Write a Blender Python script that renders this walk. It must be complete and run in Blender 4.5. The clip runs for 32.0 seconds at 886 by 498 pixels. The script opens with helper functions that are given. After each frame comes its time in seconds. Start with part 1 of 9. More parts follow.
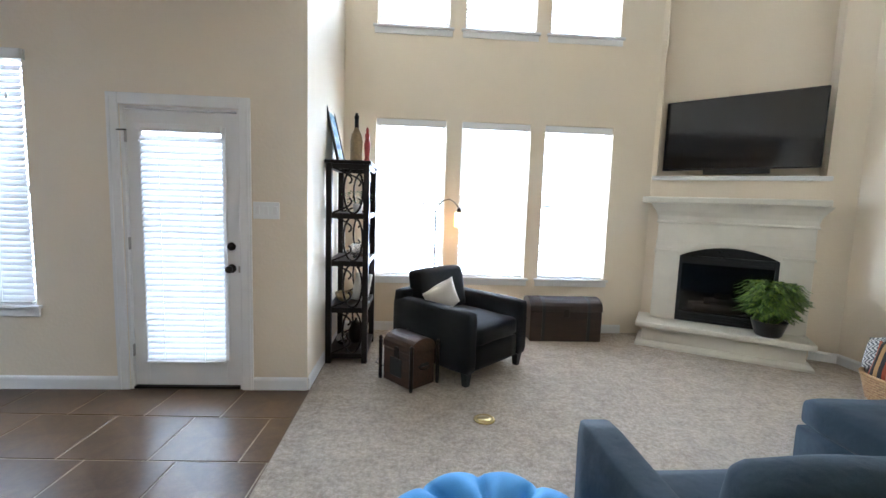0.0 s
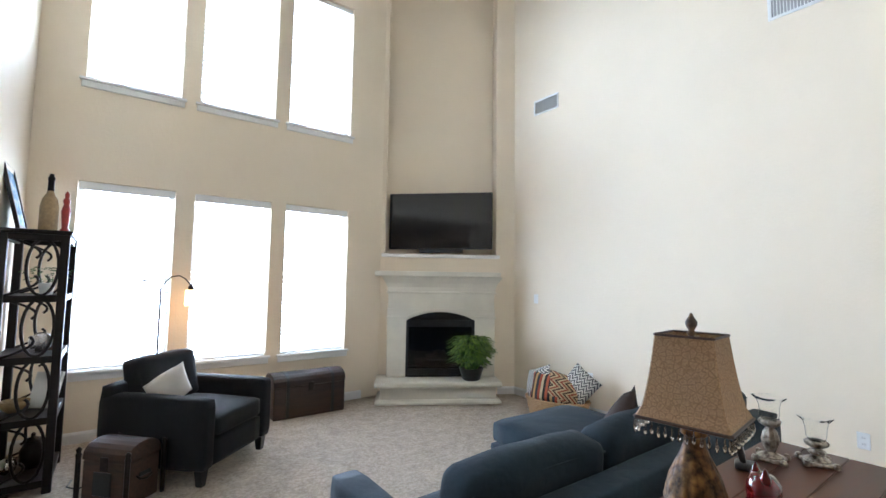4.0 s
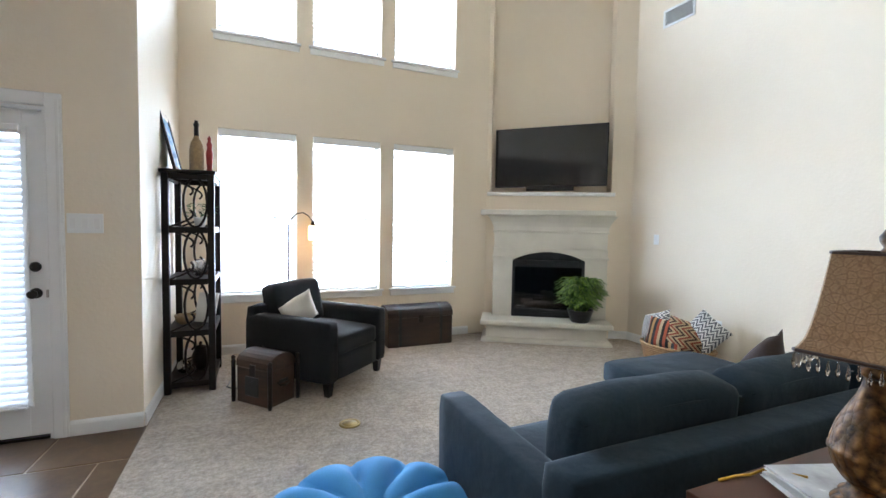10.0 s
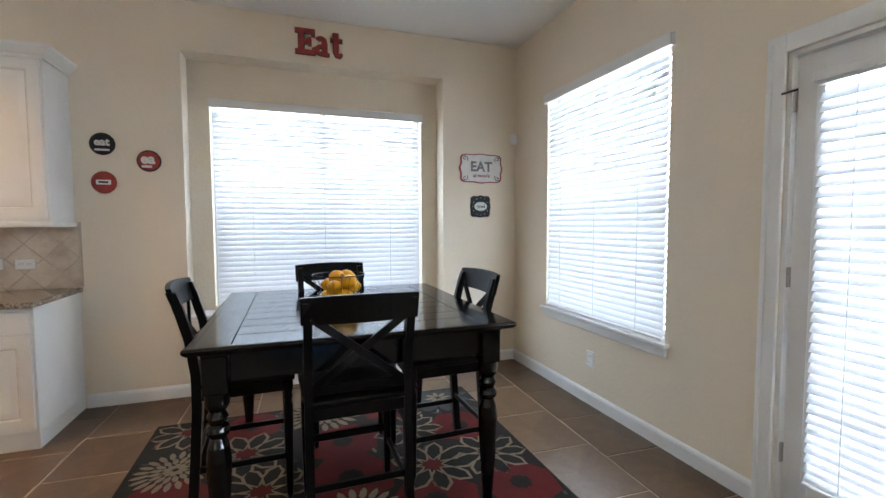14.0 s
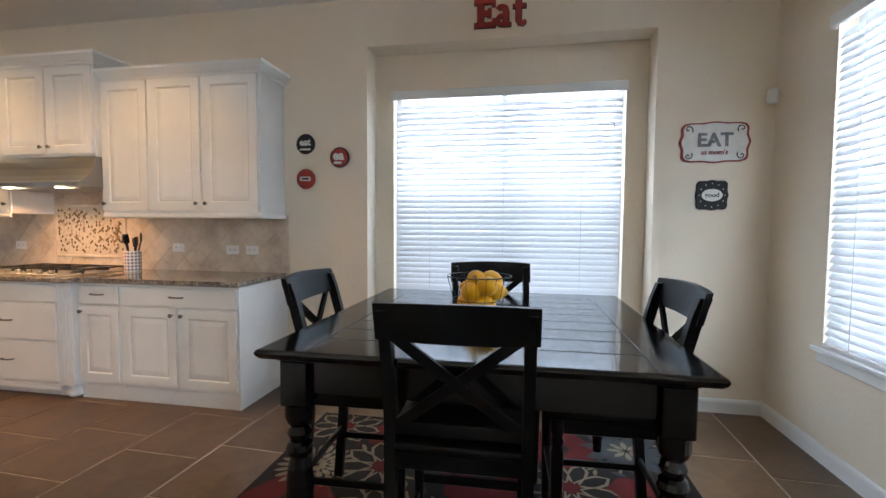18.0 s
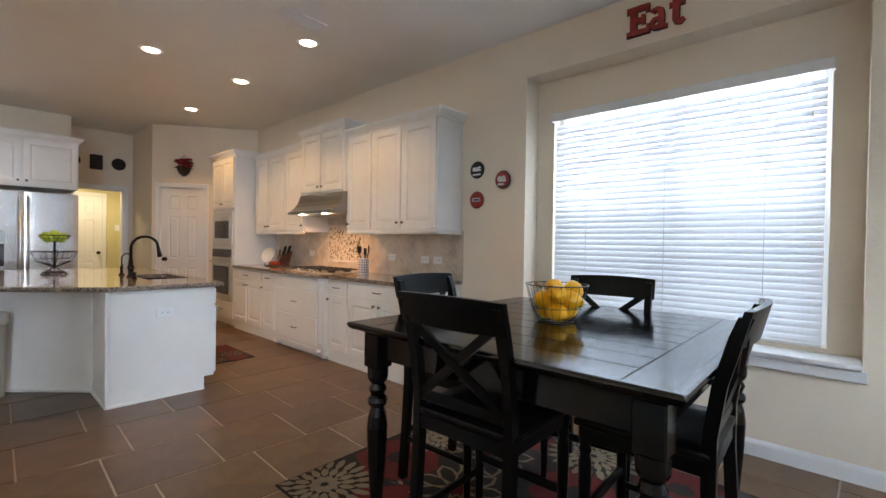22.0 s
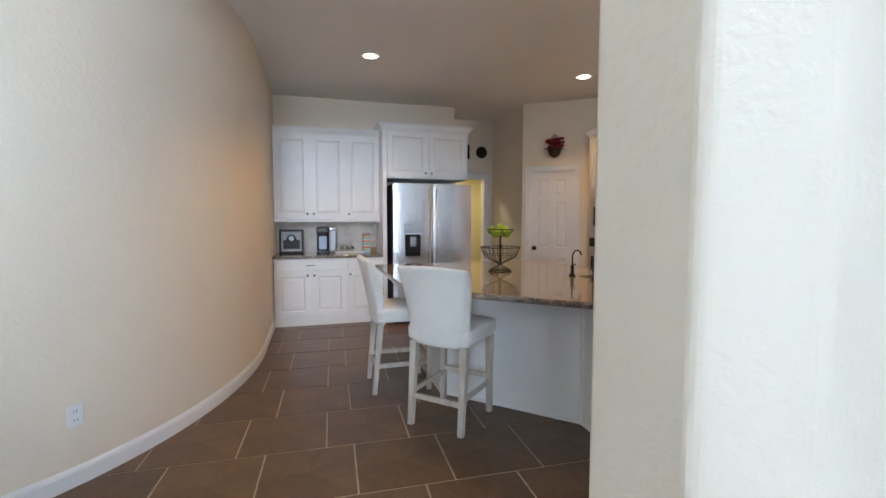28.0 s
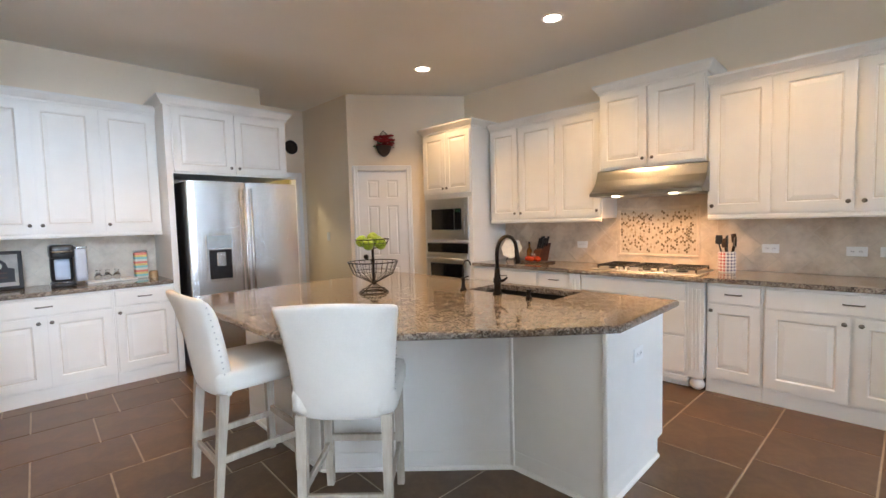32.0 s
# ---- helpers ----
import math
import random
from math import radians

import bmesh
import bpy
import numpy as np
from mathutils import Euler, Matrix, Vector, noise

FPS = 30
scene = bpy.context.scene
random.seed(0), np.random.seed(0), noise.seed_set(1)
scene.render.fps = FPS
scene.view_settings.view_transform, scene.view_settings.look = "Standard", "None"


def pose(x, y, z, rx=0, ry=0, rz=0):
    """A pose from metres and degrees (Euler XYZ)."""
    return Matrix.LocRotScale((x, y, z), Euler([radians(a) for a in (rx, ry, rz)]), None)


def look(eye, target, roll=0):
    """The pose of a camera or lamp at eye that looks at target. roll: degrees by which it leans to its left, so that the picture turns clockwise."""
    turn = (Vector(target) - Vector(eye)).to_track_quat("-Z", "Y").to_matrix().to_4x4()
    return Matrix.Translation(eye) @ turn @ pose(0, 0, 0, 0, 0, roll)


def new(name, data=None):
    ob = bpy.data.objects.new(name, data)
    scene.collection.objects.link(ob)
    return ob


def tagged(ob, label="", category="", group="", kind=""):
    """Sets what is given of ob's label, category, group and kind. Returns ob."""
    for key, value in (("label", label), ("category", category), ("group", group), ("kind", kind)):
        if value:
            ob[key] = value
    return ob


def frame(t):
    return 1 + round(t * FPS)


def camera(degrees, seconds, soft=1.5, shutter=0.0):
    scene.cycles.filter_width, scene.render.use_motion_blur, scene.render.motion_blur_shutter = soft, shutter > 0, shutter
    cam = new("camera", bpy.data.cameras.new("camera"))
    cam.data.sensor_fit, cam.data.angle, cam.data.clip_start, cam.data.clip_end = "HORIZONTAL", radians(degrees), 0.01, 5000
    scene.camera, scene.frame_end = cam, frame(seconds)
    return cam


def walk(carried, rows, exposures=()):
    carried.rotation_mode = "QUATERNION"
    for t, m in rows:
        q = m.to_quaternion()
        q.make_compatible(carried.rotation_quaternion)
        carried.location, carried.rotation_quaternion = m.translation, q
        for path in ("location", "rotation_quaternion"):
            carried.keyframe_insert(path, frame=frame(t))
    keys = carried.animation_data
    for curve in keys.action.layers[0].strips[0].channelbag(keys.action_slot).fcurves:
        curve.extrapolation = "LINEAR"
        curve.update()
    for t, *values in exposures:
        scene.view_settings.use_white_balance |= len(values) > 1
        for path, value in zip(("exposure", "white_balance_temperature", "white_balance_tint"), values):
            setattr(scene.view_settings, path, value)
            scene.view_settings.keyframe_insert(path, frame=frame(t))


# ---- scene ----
cam = camera(90.6, 32.0)
PATH = [
    (0, (1.826, 1.626, 1.466), (1.954, 3.611, 1.255), 1.9),
    (0.5, (1.781, 1.605, 1.417), (2.258, 3.542, 1.262), 2.0),
    (1, (1.776, 1.536, 1.442), (2.503, 3.394, 1.307), 1.9),
    (1.5, (1.757, 1.512, 1.45), (2.675, 3.285, 1.343), 1.6),
    (2, (1.767, 1.448, 1.445), (2.796, 3.162, 1.369), 1.2),
    (2.5, (1.753, 1.43, 1.455), (2.862, 3.094, 1.412), 1.0),
    (3, (1.746, 1.412, 1.472), (2.9, 3.046, 1.47), 0.9),
    (3.5, (1.711, 1.413, 1.46), (2.897, 3.022, 1.529), 0.9),
    (4, (1.697, 1.381, 1.476), (2.886, 2.982, 1.626), 0.8),
    (4.5, (1.73, 1.353, 1.461), (2.9, 2.954, 1.714), 0.7),
    (6.5, (1.641, 1.372, 1.511), (2.801, 2.948, 1.922), 0.9),
    (7, (1.633, 1.374, 1.503), (2.803, 2.958, 1.853), 0.9),
    (7.5, (1.631, 1.379, 1.49), (2.812, 2.972, 1.748), 0.9),
    (8, (1.658, 1.386, 1.47), (2.837, 2.994, 1.625), 0.9),
    (8.5, (1.703, 1.394, 1.449), (2.855, 3.028, 1.504), 1.1),
    (9, (1.706, 1.39, 1.434), (2.801, 3.062, 1.403), 1.2),
    (9.5, (1.727, 1.449, 1.391), (2.707, 3.191, 1.317), 1.1),
    (10, (1.74, 1.461, 1.384), (2.52, 3.299, 1.282), 1.0),
    (10.5, (1.689, 1.526, 1.384), (2.188, 3.459, 1.272), 1.4),
    (11, (1.648, 1.666, 1.379), (1.786, 3.659, 1.27), 1.0),
    (11.5, (1.627, 1.845, 1.375), (1.323, 3.819, 1.269), 0.9),
    (12, (1.569, 2.074, 1.441), (0.81, 3.919, 1.294), 0.6),
    (12.5, (1.452, 2.318, 1.403), (0.285, 3.937, 1.267), 0.4),
    (13, (1.266, 2.471, 1.345), (-0.199, 3.828, 1.235), 0.8),
    (13.5, (1.162, 2.63, 1.345), (-0.547, 3.663, 1.227), 0.4),
    (14, (1.083, 2.852, 1.338), (-0.804, 3.506, 1.223), -0.2),
    (14.5, (1.032, 2.949, 1.316), (-0.929, 3.324, 1.214), -0.7),
    (15, (0.999, 2.989, 1.305), (-0.988, 3.188, 1.216), -0.9),
    (15.5, (0.98, 3.002, 1.3), (-1.016, 3.106, 1.22), -0.9),
    (17.5, (0.663, 3.153, 1.291), (-1.329, 3.013, 1.194), 0.9),
    (18, (0.537, 3.286, 1.276), (-1.428, 2.933, 1.173), 0.4),
    (18.5, (0.445, 3.51, 1.302), (-1.444, 2.864, 1.183), -0.1),
    (19, (0.429, 3.684, 1.29), (-1.37, 2.815, 1.195), 0.2),
    (19.5, (0.425, 3.831, 1.297), (-1.278, 2.785, 1.215), 0.2),
    (20, (0.454, 4.03, 1.303), (-1.161, 2.852, 1.238), 0.2),
    (20.5, (0.464, 4.097, 1.273), (-1.104, 2.856, 1.246), 0.6),
    (21, (0.479, 4.149, 1.252), (-1.057, 2.869, 1.24), 0.7),
    (21.5, (0.479, 4.15, 1.231), (-1.032, 2.841, 1.221), 0.6),
    (22, (0.462, 4.092, 1.241), (-1.014, 2.743, 1.215), 0.9),
    (22.5, (0.449, 3.972, 1.258), (-0.973, 2.567, 1.21), 1.2),
    (23, (0.485, 3.887, 1.275), (-0.834, 2.385, 1.198), 1.1),
    (23.5, (0.542, 3.742, 1.275), (-0.628, 2.124, 1.186), 1.1),
    (24, (0.602, 3.556, 1.283), (-0.371, 1.81, 1.192), 0.9),
    (24.5, (0.588, 3.349, 1.252), (-0.113, 1.477, 1.174), 1.3),
    (25, (0.709, 3.146, 1.304), (0.222, 1.209, 1.202), 1.2),
    (25.5, (0.736, 2.925, 1.315), (0.454, 0.949, 1.189), 1.6),
    (26, (0.861, 2.679, 1.282), (0.679, 0.692, 1.153), 1.6),
    (26.5, (1.003, 2.499, 1.322), (0.81, 0.514, 1.162), 1.0),
    (28.5, (1.497, 1.905, 1.338), (0.774, 0.044, 1.224), -0.1),
    (29, (1.536, 1.687, 1.322), (0.659, -0.108, 1.217), -0.3),
    (29.5, (1.588, 1.556, 1.312), (0.57, -0.163, 1.215), -0.7),
    (30, (1.657, 1.406, 1.318), (0.489, -0.215, 1.219), -0.9),
    (30.5, (1.673, 1.277, 1.324), (0.404, -0.266, 1.225), -1.1),
    (31, (1.62, 1.181, 1.364), (0.302, -0.319, 1.25), -1.6),
    (31.5, (1.601, 1.115, 1.357), (0.244, -0.349, 1.244), -1.6),
    (32, (1.664, 1.06, 1.371), (0.256, -0.355, 1.244), -1.5),
]
# seconds, stops, kelvin, tint of the filming camera
walk(cam, [(t, look(eye, target, roll)) for t, eye, target, roll in PATH],
     [(0.0, 0.26, 6300, 12), (4.0, 0.22, 6200, 13), (9.0, 0.18, 6200, 13), (11.0, 0.32, 6500, 12), (13.0, 0.34, 6750, 12), (15.0, 0.2, 6650, 12), (18.0, 0.1, 6550, 12),
      (22.0, 0.03, 6700, 13), (25.0, -0.09, 6150, 14), (26.0, -0.12, 6100, 14), (29.0, -0.02, 6150, 11), (30.0, 0.35, 6450, 11), (31.0, 0.43, 6350, 11), (32.0, 0.46, 6350, 11)])

# ---------- light ----------
world = bpy.data.worlds.new("sky")
scene.world = world
world.use_nodes = True
sky = world.node_tree.nodes.new("ShaderNodeTexSky")
sky.sky_type, sky.sun_disc, sky.sun_elevation, sky.sun_rotation = "NISHITA", False, radians(48), radians(150)
world.node_tree.links.new(sky.outputs[0], world.node_tree.nodes["Background"].inputs["Color"])
world.node_tree.nodes["Background"].inputs["Strength"].default_value = 0.12
sun = bpy.data.lights.new("sun", "SUN")
sun.energy, sun.angle, sun.color = 3.0, radians(0.5), (1, 0.95, 0.88)
new("sun", sun).matrix_basis = look((0, 0, 0), (-0.35, 0.6, -0.75))


def window_light(name, m, w, h, watts, colour=(0.655, 0.81, 1.0)):
    """The sky's light in a window's opening."""
    li = bpy.data.lights.new(name, "AREA")
    li.shape, li.size, li.size_y, li.energy, li.color = "RECTANGLE", w, h, watts, colour
    new(name, li).matrix_basis = m


LW = 59.0  # watts for each square metre of window
window_light("window_light_lower", pose(2.695, 6.54 + 0.21, 1.485, -90), 2.75, 1.85, LW * 7.0)
window_light("window_light_upper", pose(2.695, 6.54 + 0.21, 4.17, -90), 2.75, 1.84, LW * 8.6)
window_light("window_light_nook_sky", pose(-1.535, 4.92 + 0.17, 1.95, -90), 1.37, 1.00, LW * 1.2)
window_light("window_light_nook_yard", pose(-1.535, 4.92 + 0.17, 1.00, -90), 1.37, 0.88, LW * 0.65)
window_light("window_light_door", pose(0.13, 4.92 + 0.14, 1.08, -90), 0.70, 1.85, LW * 1.2)
# over the fence the sky is bright, below it the yard is dimmer
window_light("window_light_west_sky", pose(-2.941 - 0.18, 3.14, 1.93, -90, 0, 90), 1.88, 0.94, LW * 1.3)
window_light("window_light_west_yard", pose(-2.941 - 0.18, 3.14, 1.03, -90, 0, 90), 1.88, 0.84, LW * 0.5)

CANS = ((-1.61, 0.53), (-1.62, -0.90), (-1.62, -2.48), (-0.72, -0.73), (0.85, -1.22), (0.85, -2.52))


def spot(name, place, target, watts, colour, size=130, soft=0.06):
    li = bpy.data.lights.new(name, "SPOT")
    li.energy, li.color, li.spot_size, li.spot_blend, li.shadow_soft_size = watts, colour, radians(size), 0.6, soft
    new(name, li).matrix_basis = look(place, target)


for x, y in CANS:
    spot("can_light", (x, y, 2.99), (x, y, 0), 60.0, (1.0, 0.59, 0.24), 118)
for y in (-0.65, -0.17):
    spot("hood_light", (-2.24, y, 1.535), (-2.45, y, 0.9), 17.0, (1.0, 0.54, 0.24), 120, 0.03)
# added fill without a fixture, brightens the laundry beyond the doorway
spot("laundry_light", (-1.0, -5.8, 2.55), (-1.0, -5.8, 0), 90.0, (1.0, 0.85, 0.55), 160, 0.1)
lamp_glow = bpy.data.lights.new("floor_lamp_light", "POINT")
lamp_glow.energy, lamp_glow.color, lamp_glow.shadow_soft_size = 5.0, (1.0, 0.6, 0.28), 0.03
new("floor_lamp_light", lamp_glow).matrix_basis = pose(2.266, 6.105, 1.19)

# ---------- materials ----------
class Mat:
    """A small builder round one node material."""

    def __init__(self, name, colour, rough=0.5, metal=0.0, **more):
        self.m = bpy.data.materials.new(name)
        self.m.use_nodes = True
        self.nt = self.m.node_tree
        self.b = self.nt.nodes["Principled BSDF"]
        self.b.inputs["Base Color"].default_value = (*colour, 1)
        self.b.inputs["Roughness"].default_value = rough
        self.b.inputs["Metallic"].default_value = metal
        for key, value in more.items():
            self.b.inputs[key.replace("_", " ")].default_value = value
        self.co = None

    def node(self, kind, **props):
        n = self.nt.nodes.new(kind)
        for key, value in props.items():
            if key == "blend":
                n.blend_type = value
            elif key == "operation":
                n.operation = value
            elif key == "feature":
                n.feature = value
            elif key == "data_type":
                n.data_type = value
            elif key == "wave_type":
                n.wave_type = value
            elif key == "bands":
                n.bands_direction = value
            elif key == "distance":
                n.distance = value
        return n

    def link(self, a, b):
        self.nt.links.new(a, b)

    def coords(self, scale=(1, 1, 1), turn=(0, 0, 0)):
        if self.co is None:
            self.co = self.node("ShaderNodeTexCoord").outputs["Object"]
        if scale == (1, 1, 1) and turn == (0, 0, 0):
            return self.co
        mp = self.node("ShaderNodeMapping")
        mp.inputs["Scale"].default_value = scale
        mp.inputs["Rotation"].default_value = turn
        self.link(self.co, mp.inputs["Vector"])
        return mp.outputs["Vector"]

    def noise(self, scale, detail=4.0, rough=0.55, stretch=(1, 1, 1), turn=(0, 0, 0)):
        n = self.node("ShaderNodeTexNoise")
        n.inputs["Scale"].default_value, n.inputs["Detail"].default_value = scale, detail
        n.inputs["Roughness"].default_value = rough
        self.link(self.coords(stretch, turn), n.inputs["Vector"])
        return n.outputs["Fac"]

    def voronoi(self, scale, feature="F1", stretch=(1, 1, 1), out="Distance", turn=(0, 0, 0)):
        n = self.node("ShaderNodeTexVoronoi", feature=feature)
        n.inputs["Scale"].default_value = scale
        self.link(self.coords(stretch, turn), n.inputs["Vector"])
        return n.outputs[out]

    def random(self):
        return self.node("ShaderNodeObjectInfo").outputs["Random"]

    def ramp(self, fac, stops):
        r = self.node("ShaderNodeValToRGB")
        e = r.color_ramp.elements
        for n, (at, colour) in enumerate(stops):
            el = e[n] if n < 2 else e.new(at)
            el.position, el.color = at, (*colour, 1)
        self.link(fac, r.inputs["Fac"])
        return r.outputs["Color"]

    def mix(self, fac, a, b, blend="MIX"):
        n = self.node("ShaderNodeMix", data_type="RGBA", blend=blend)
        for socket, value in ((n.inputs["Factor"], fac), (n.inputs[6], a), (n.inputs[7], b)):
            if isinstance(value, (int, float)):
                socket.default_value = value
            elif isinstance(value, tuple):
                socket.default_value = (*value, 1)
            else:
                self.link(value, socket)
        return n.outputs[2]

    def maths(self, operation, a, b=0.0):
        n = self.node("ShaderNodeMath", operation=operation)
        for socket, value in ((n.inputs[0], a), (n.inputs[1], b)):
            if isinstance(value, (int, float)):
                socket.default_value = value
            else:
                self.link(value, socket)
        return n.outputs[0]

    def colour(self, out):
        self.link(out, self.b.inputs["Base Color"])
        return self

    def rough(self, fac, low, high):
        n = self.node("ShaderNodeMapRange")
        n.inputs["To Min"].default_value, n.inputs["To Max"].default_value = low, high
        self.link(fac, n.inputs["Value"])
        self.link(n.outputs["Result"], self.b.inputs["Roughness"])
        return self

    def bump(self, fac, height, strength=1.0):
        n = self.node("ShaderNodeBump")
        n.inputs["Strength"].default_value, n.inputs["Distance"].default_value = strength, height
        if self.b.inputs["Normal"].links:
            self.link(self.b.inputs["Normal"].links[0].from_socket, n.inputs["Normal"])
        self.link(fac, n.inputs["Height"])
        self.link(n.outputs["Normal"], self.b.inputs["Normal"])
        return self


def plain(name, colour, rough=0.5, metal=0.0, vary=0.12, scale=14.0, bump=0.0003, grain=180.0, **more):
    """A painted or cast surface: slow stains, a fine grain in gloss and relief."""
    m = Mat(name, colour, rough, metal, **more)
    dark = tuple(c * (1 - vary) for c in colour)
    lite = tuple(min(1, c * (1 + vary * 0.5)) for c in colour)
    m.colour(m.ramp(m.noise(scale, 5), [(0.3, dark), (0.7, lite)]))
    m.rough(m.noise(scale * 2.3, 4), max(0.02, rough - 0.08), min(1, rough + 0.08))
    if bump:
        m.bump(m.noise(grain, 3), bump, 0.6)
    return m.m


def wood(name, dark, lite, rough=0.35, along="y", scale=3.0, relief=0.0004, **more):
    m = Mat(name, lite, rough, **more)
    st = {"x": (0.12, 1, 1), "y": (1, 0.12, 1), "z": (1, 1, 0.12)}[along]
    g = m.noise(scale * 9, 6, 0.65, st)
    big = m.noise(scale, 3, 0.5, st)
    c = m.mix(0.35, m.ramp(g, [(0.32, dark), (0.68, lite)]), m.ramp(big, [(0.3, dark), (0.75, lite)]))
    m.colour(c).rough(g, max(0.03, rough - 0.07), rough + 0.1).bump(g, relief, 0.5)
    return m.m


def wall_paint(name, colour):
    m = Mat(name, colour, 0.62)
    m.colour(m.ramp(m.noise(1.1, 5), [(0.3, tuple(c * 0.965 for c in colour)), (0.7, tuple(c * 1.02 for c in colour))]))
    peel = m.noise(38.0, 3, 0.5)
    knock = m.ramp(peel, [(0.45, (0, 0, 0)), (0.62, (1, 1, 1))])
    m.bump(knock, 0.0014, 0.35).bump(m.noise(150.0, 2), 0.0005, 0.3)
    m.rough(m.noise(6, 3), 0.5, 0.72)
    return m.m


M_WALL = wall_paint("beige_wall_paint", (0.80, 0.695, 0.55))
M_CEIL = wall_paint("white_ceiling_paint", (0.86, 0.845, 0.80))
M_TRIM = plain("white_trim_paint", (0.80, 0.79, 0.77), 0.35, vary=0.05, scale=3)
M_CAB = plain("cream_cabinet_paint", (0.80, 0.78, 0.735), 0.38, vary=0.06, scale=2.5)
M_GLAZE = plain("brown_cabinet_glaze", (0.70, 0.65, 0.57), 0.5, vary=0.15, scale=20)
M_PLASTIC = plain("white_plastic", (0.82, 0.82, 0.80), 0.4, vary=0.03, bump=0)
M_BRONZE = plain("oil_rubbed_bronze", (0.03, 0.024, 0.02), 0.36, 0.75, vary=0.35, scale=30)
M_NICKEL = plain("brushed_nickel", (0.42, 0.40, 0.37), 0.32, 1.0, vary=0.1, scale=40)
M_PULL = plain("dark_antique_nickel", (0.21, 0.19, 0.165), 0.34, 1.0, vary=0.3, scale=40)
M_BLACK = plain("black_enamel", (0.012, 0.012, 0.013), 0.3, vary=0.3, scale=30)
M_DARKGLASS = plain("dark_screen_glass", (0.006, 0.006, 0.008), 0.08, vary=0.2, bump=0)


def translucent(name, colour, share, rough=0.6):
    """Paint or cloth through which light soaks."""
    m = Mat(name, colour, rough)
    t = m.node("ShaderNodeBsdfTranslucent")
    t.inputs["Color"].default_value = (*colour, 1)
    w = m.noise(60, 3)
    m.colour(m.ramp(w, [(0.3, tuple(c * 0.93 for c in colour)), (0.7, colour)]))
    mx = m.node("ShaderNodeMixShader")
    mx.inputs["Fac"].default_value = share
    out = m.nt.nodes["Material Output"]
    m.link(m.b.outputs["BSDF"], mx.inputs[1])
    m.link(t.outputs["BSDF"], mx.inputs[2])
    m.link(mx.outputs["Shader"], out.inputs["Surface"])
    return m.m


M_SLAT = translucent("white_blind_slat", (0.86, 0.86, 0.87), 0.3)


def glass(name, tint=(0.96, 0.98, 0.98), rough=0.0):
    m = Mat(name, tint, rough, Transmission_Weight=1.0, IOR=1.45)
    m.rough(m.noise(9, 3), rough, rough + 0.03)
    return m.m


M_GLASS = glass("clear_glass")


def carpet():
    m = Mat("speckled_beige_carpet", (0.45, 0.4, 0.33), 0.95, Sheen_Weight=0.1)
    spk = m.noise(120, 3, 0.7)
    mid = m.noise(34, 6, 0.75)
    tuft = m.noise(9, 5, 0.7)
    big = m.noise(1.3, 4, 0.5)
    c = m.ramp(spk, [(0.3, (0.20, 0.145, 0.10)), (0.5, (0.42, 0.34, 0.262)), (0.7, (0.68, 0.585, 0.475))])
    c = m.mix(0.55, c, m.ramp(mid, [(0.4, (0.17, 0.125, 0.09)), (0.6, (0.71, 0.60, 0.48))]))
    c = m.mix(0.3, c, m.ramp(tuft, [(0.38, (0.22, 0.165, 0.12)), (0.6, (0.63, 0.53, 0.42))]))
    c = m.mix(0.18, c, m.ramp(big, [(0.35, (0.31, 0.25, 0.19)), (0.65, (0.50, 0.43, 0.345))]))
    m.colour(c).bump(tuft, 0.012, 0.6).bump(mid, 0.014, 1.0).bump(spk, 0.008, 0.8)
    return m.m


def tile_stone():
    m = Mat("brown_slate_tile", (0.1, 0.07, 0.045), 0.4, Specular_IOR_Level=0.4)
    r = m.random()
    cloud = m.noise(4, 6, 0.65)
    blotch = m.noise(13, 6, 0.72)
    fine = m.noise(48, 5, 0.7)
    c = m.ramp(cloud, [(0.34, (0.042, 0.020, 0.009)), (0.5, (0.098, 0.050, 0.023)), (0.68, (0.19, 0.105, 0.050))])
    c = m.mix(0.4, c, m.ramp(blotch, [(0.36, (0.034, 0.018, 0.0095)), (0.5, (0.10, 0.054, 0.026)), (0.66, (0.225, 0.14, 0.078))]))
    c = m.mix(0.25, c, m.ramp(fine, [(0.3, (0.045, 0.026, 0.015)), (0.7, (0.16, 0.102, 0.062))]))
    c = m.mix(0.3, c, m.ramp(r, [(0.0, (0.052, 0.028, 0.0135)), (0.5, (0.098, 0.056, 0.028)), (1.0, (0.155, 0.09, 0.046))]))
    m.colour(c).rough(blotch, 0.2, 0.44).bump(cloud, 0.003, 0.35).bump(blotch, 0.0014, 0.4).bump(fine, 0.0008, 0.4)
    return m.m


def granite():
    m = Mat("speckled_brown_granite", (0.2, 0.17, 0.14), 0.1, Coat_Weight=0.3)
    a = m.voronoi(130, "F1", out="Color")
    sep = m.node("ShaderNodeSeparateColor")
    m.link(a, sep.inputs["Color"])
    grains = m.ramp(sep.outputs[0], [(0.0, (0.012, 0.011, 0.011)), (0.3, (0.055, 0.045, 0.038)), (0.45, (0.2, 0.15, 0.11)), (0.65, (0.32, 0.27, 0.22)), (0.95, (0.5, 0.46, 0.4))])
    patch = m.ramp(m.noise(16, 7, 0.75), [(0.36, (0.035, 0.03, 0.028)), (0.5, (0.19, 0.145, 0.11)), (0.64, (0.42, 0.36, 0.3))])
    m.colour(m.mix(0.55, grains, patch)).rough(m.noise(30, 3), 0.06, 0.16)
    return m.m


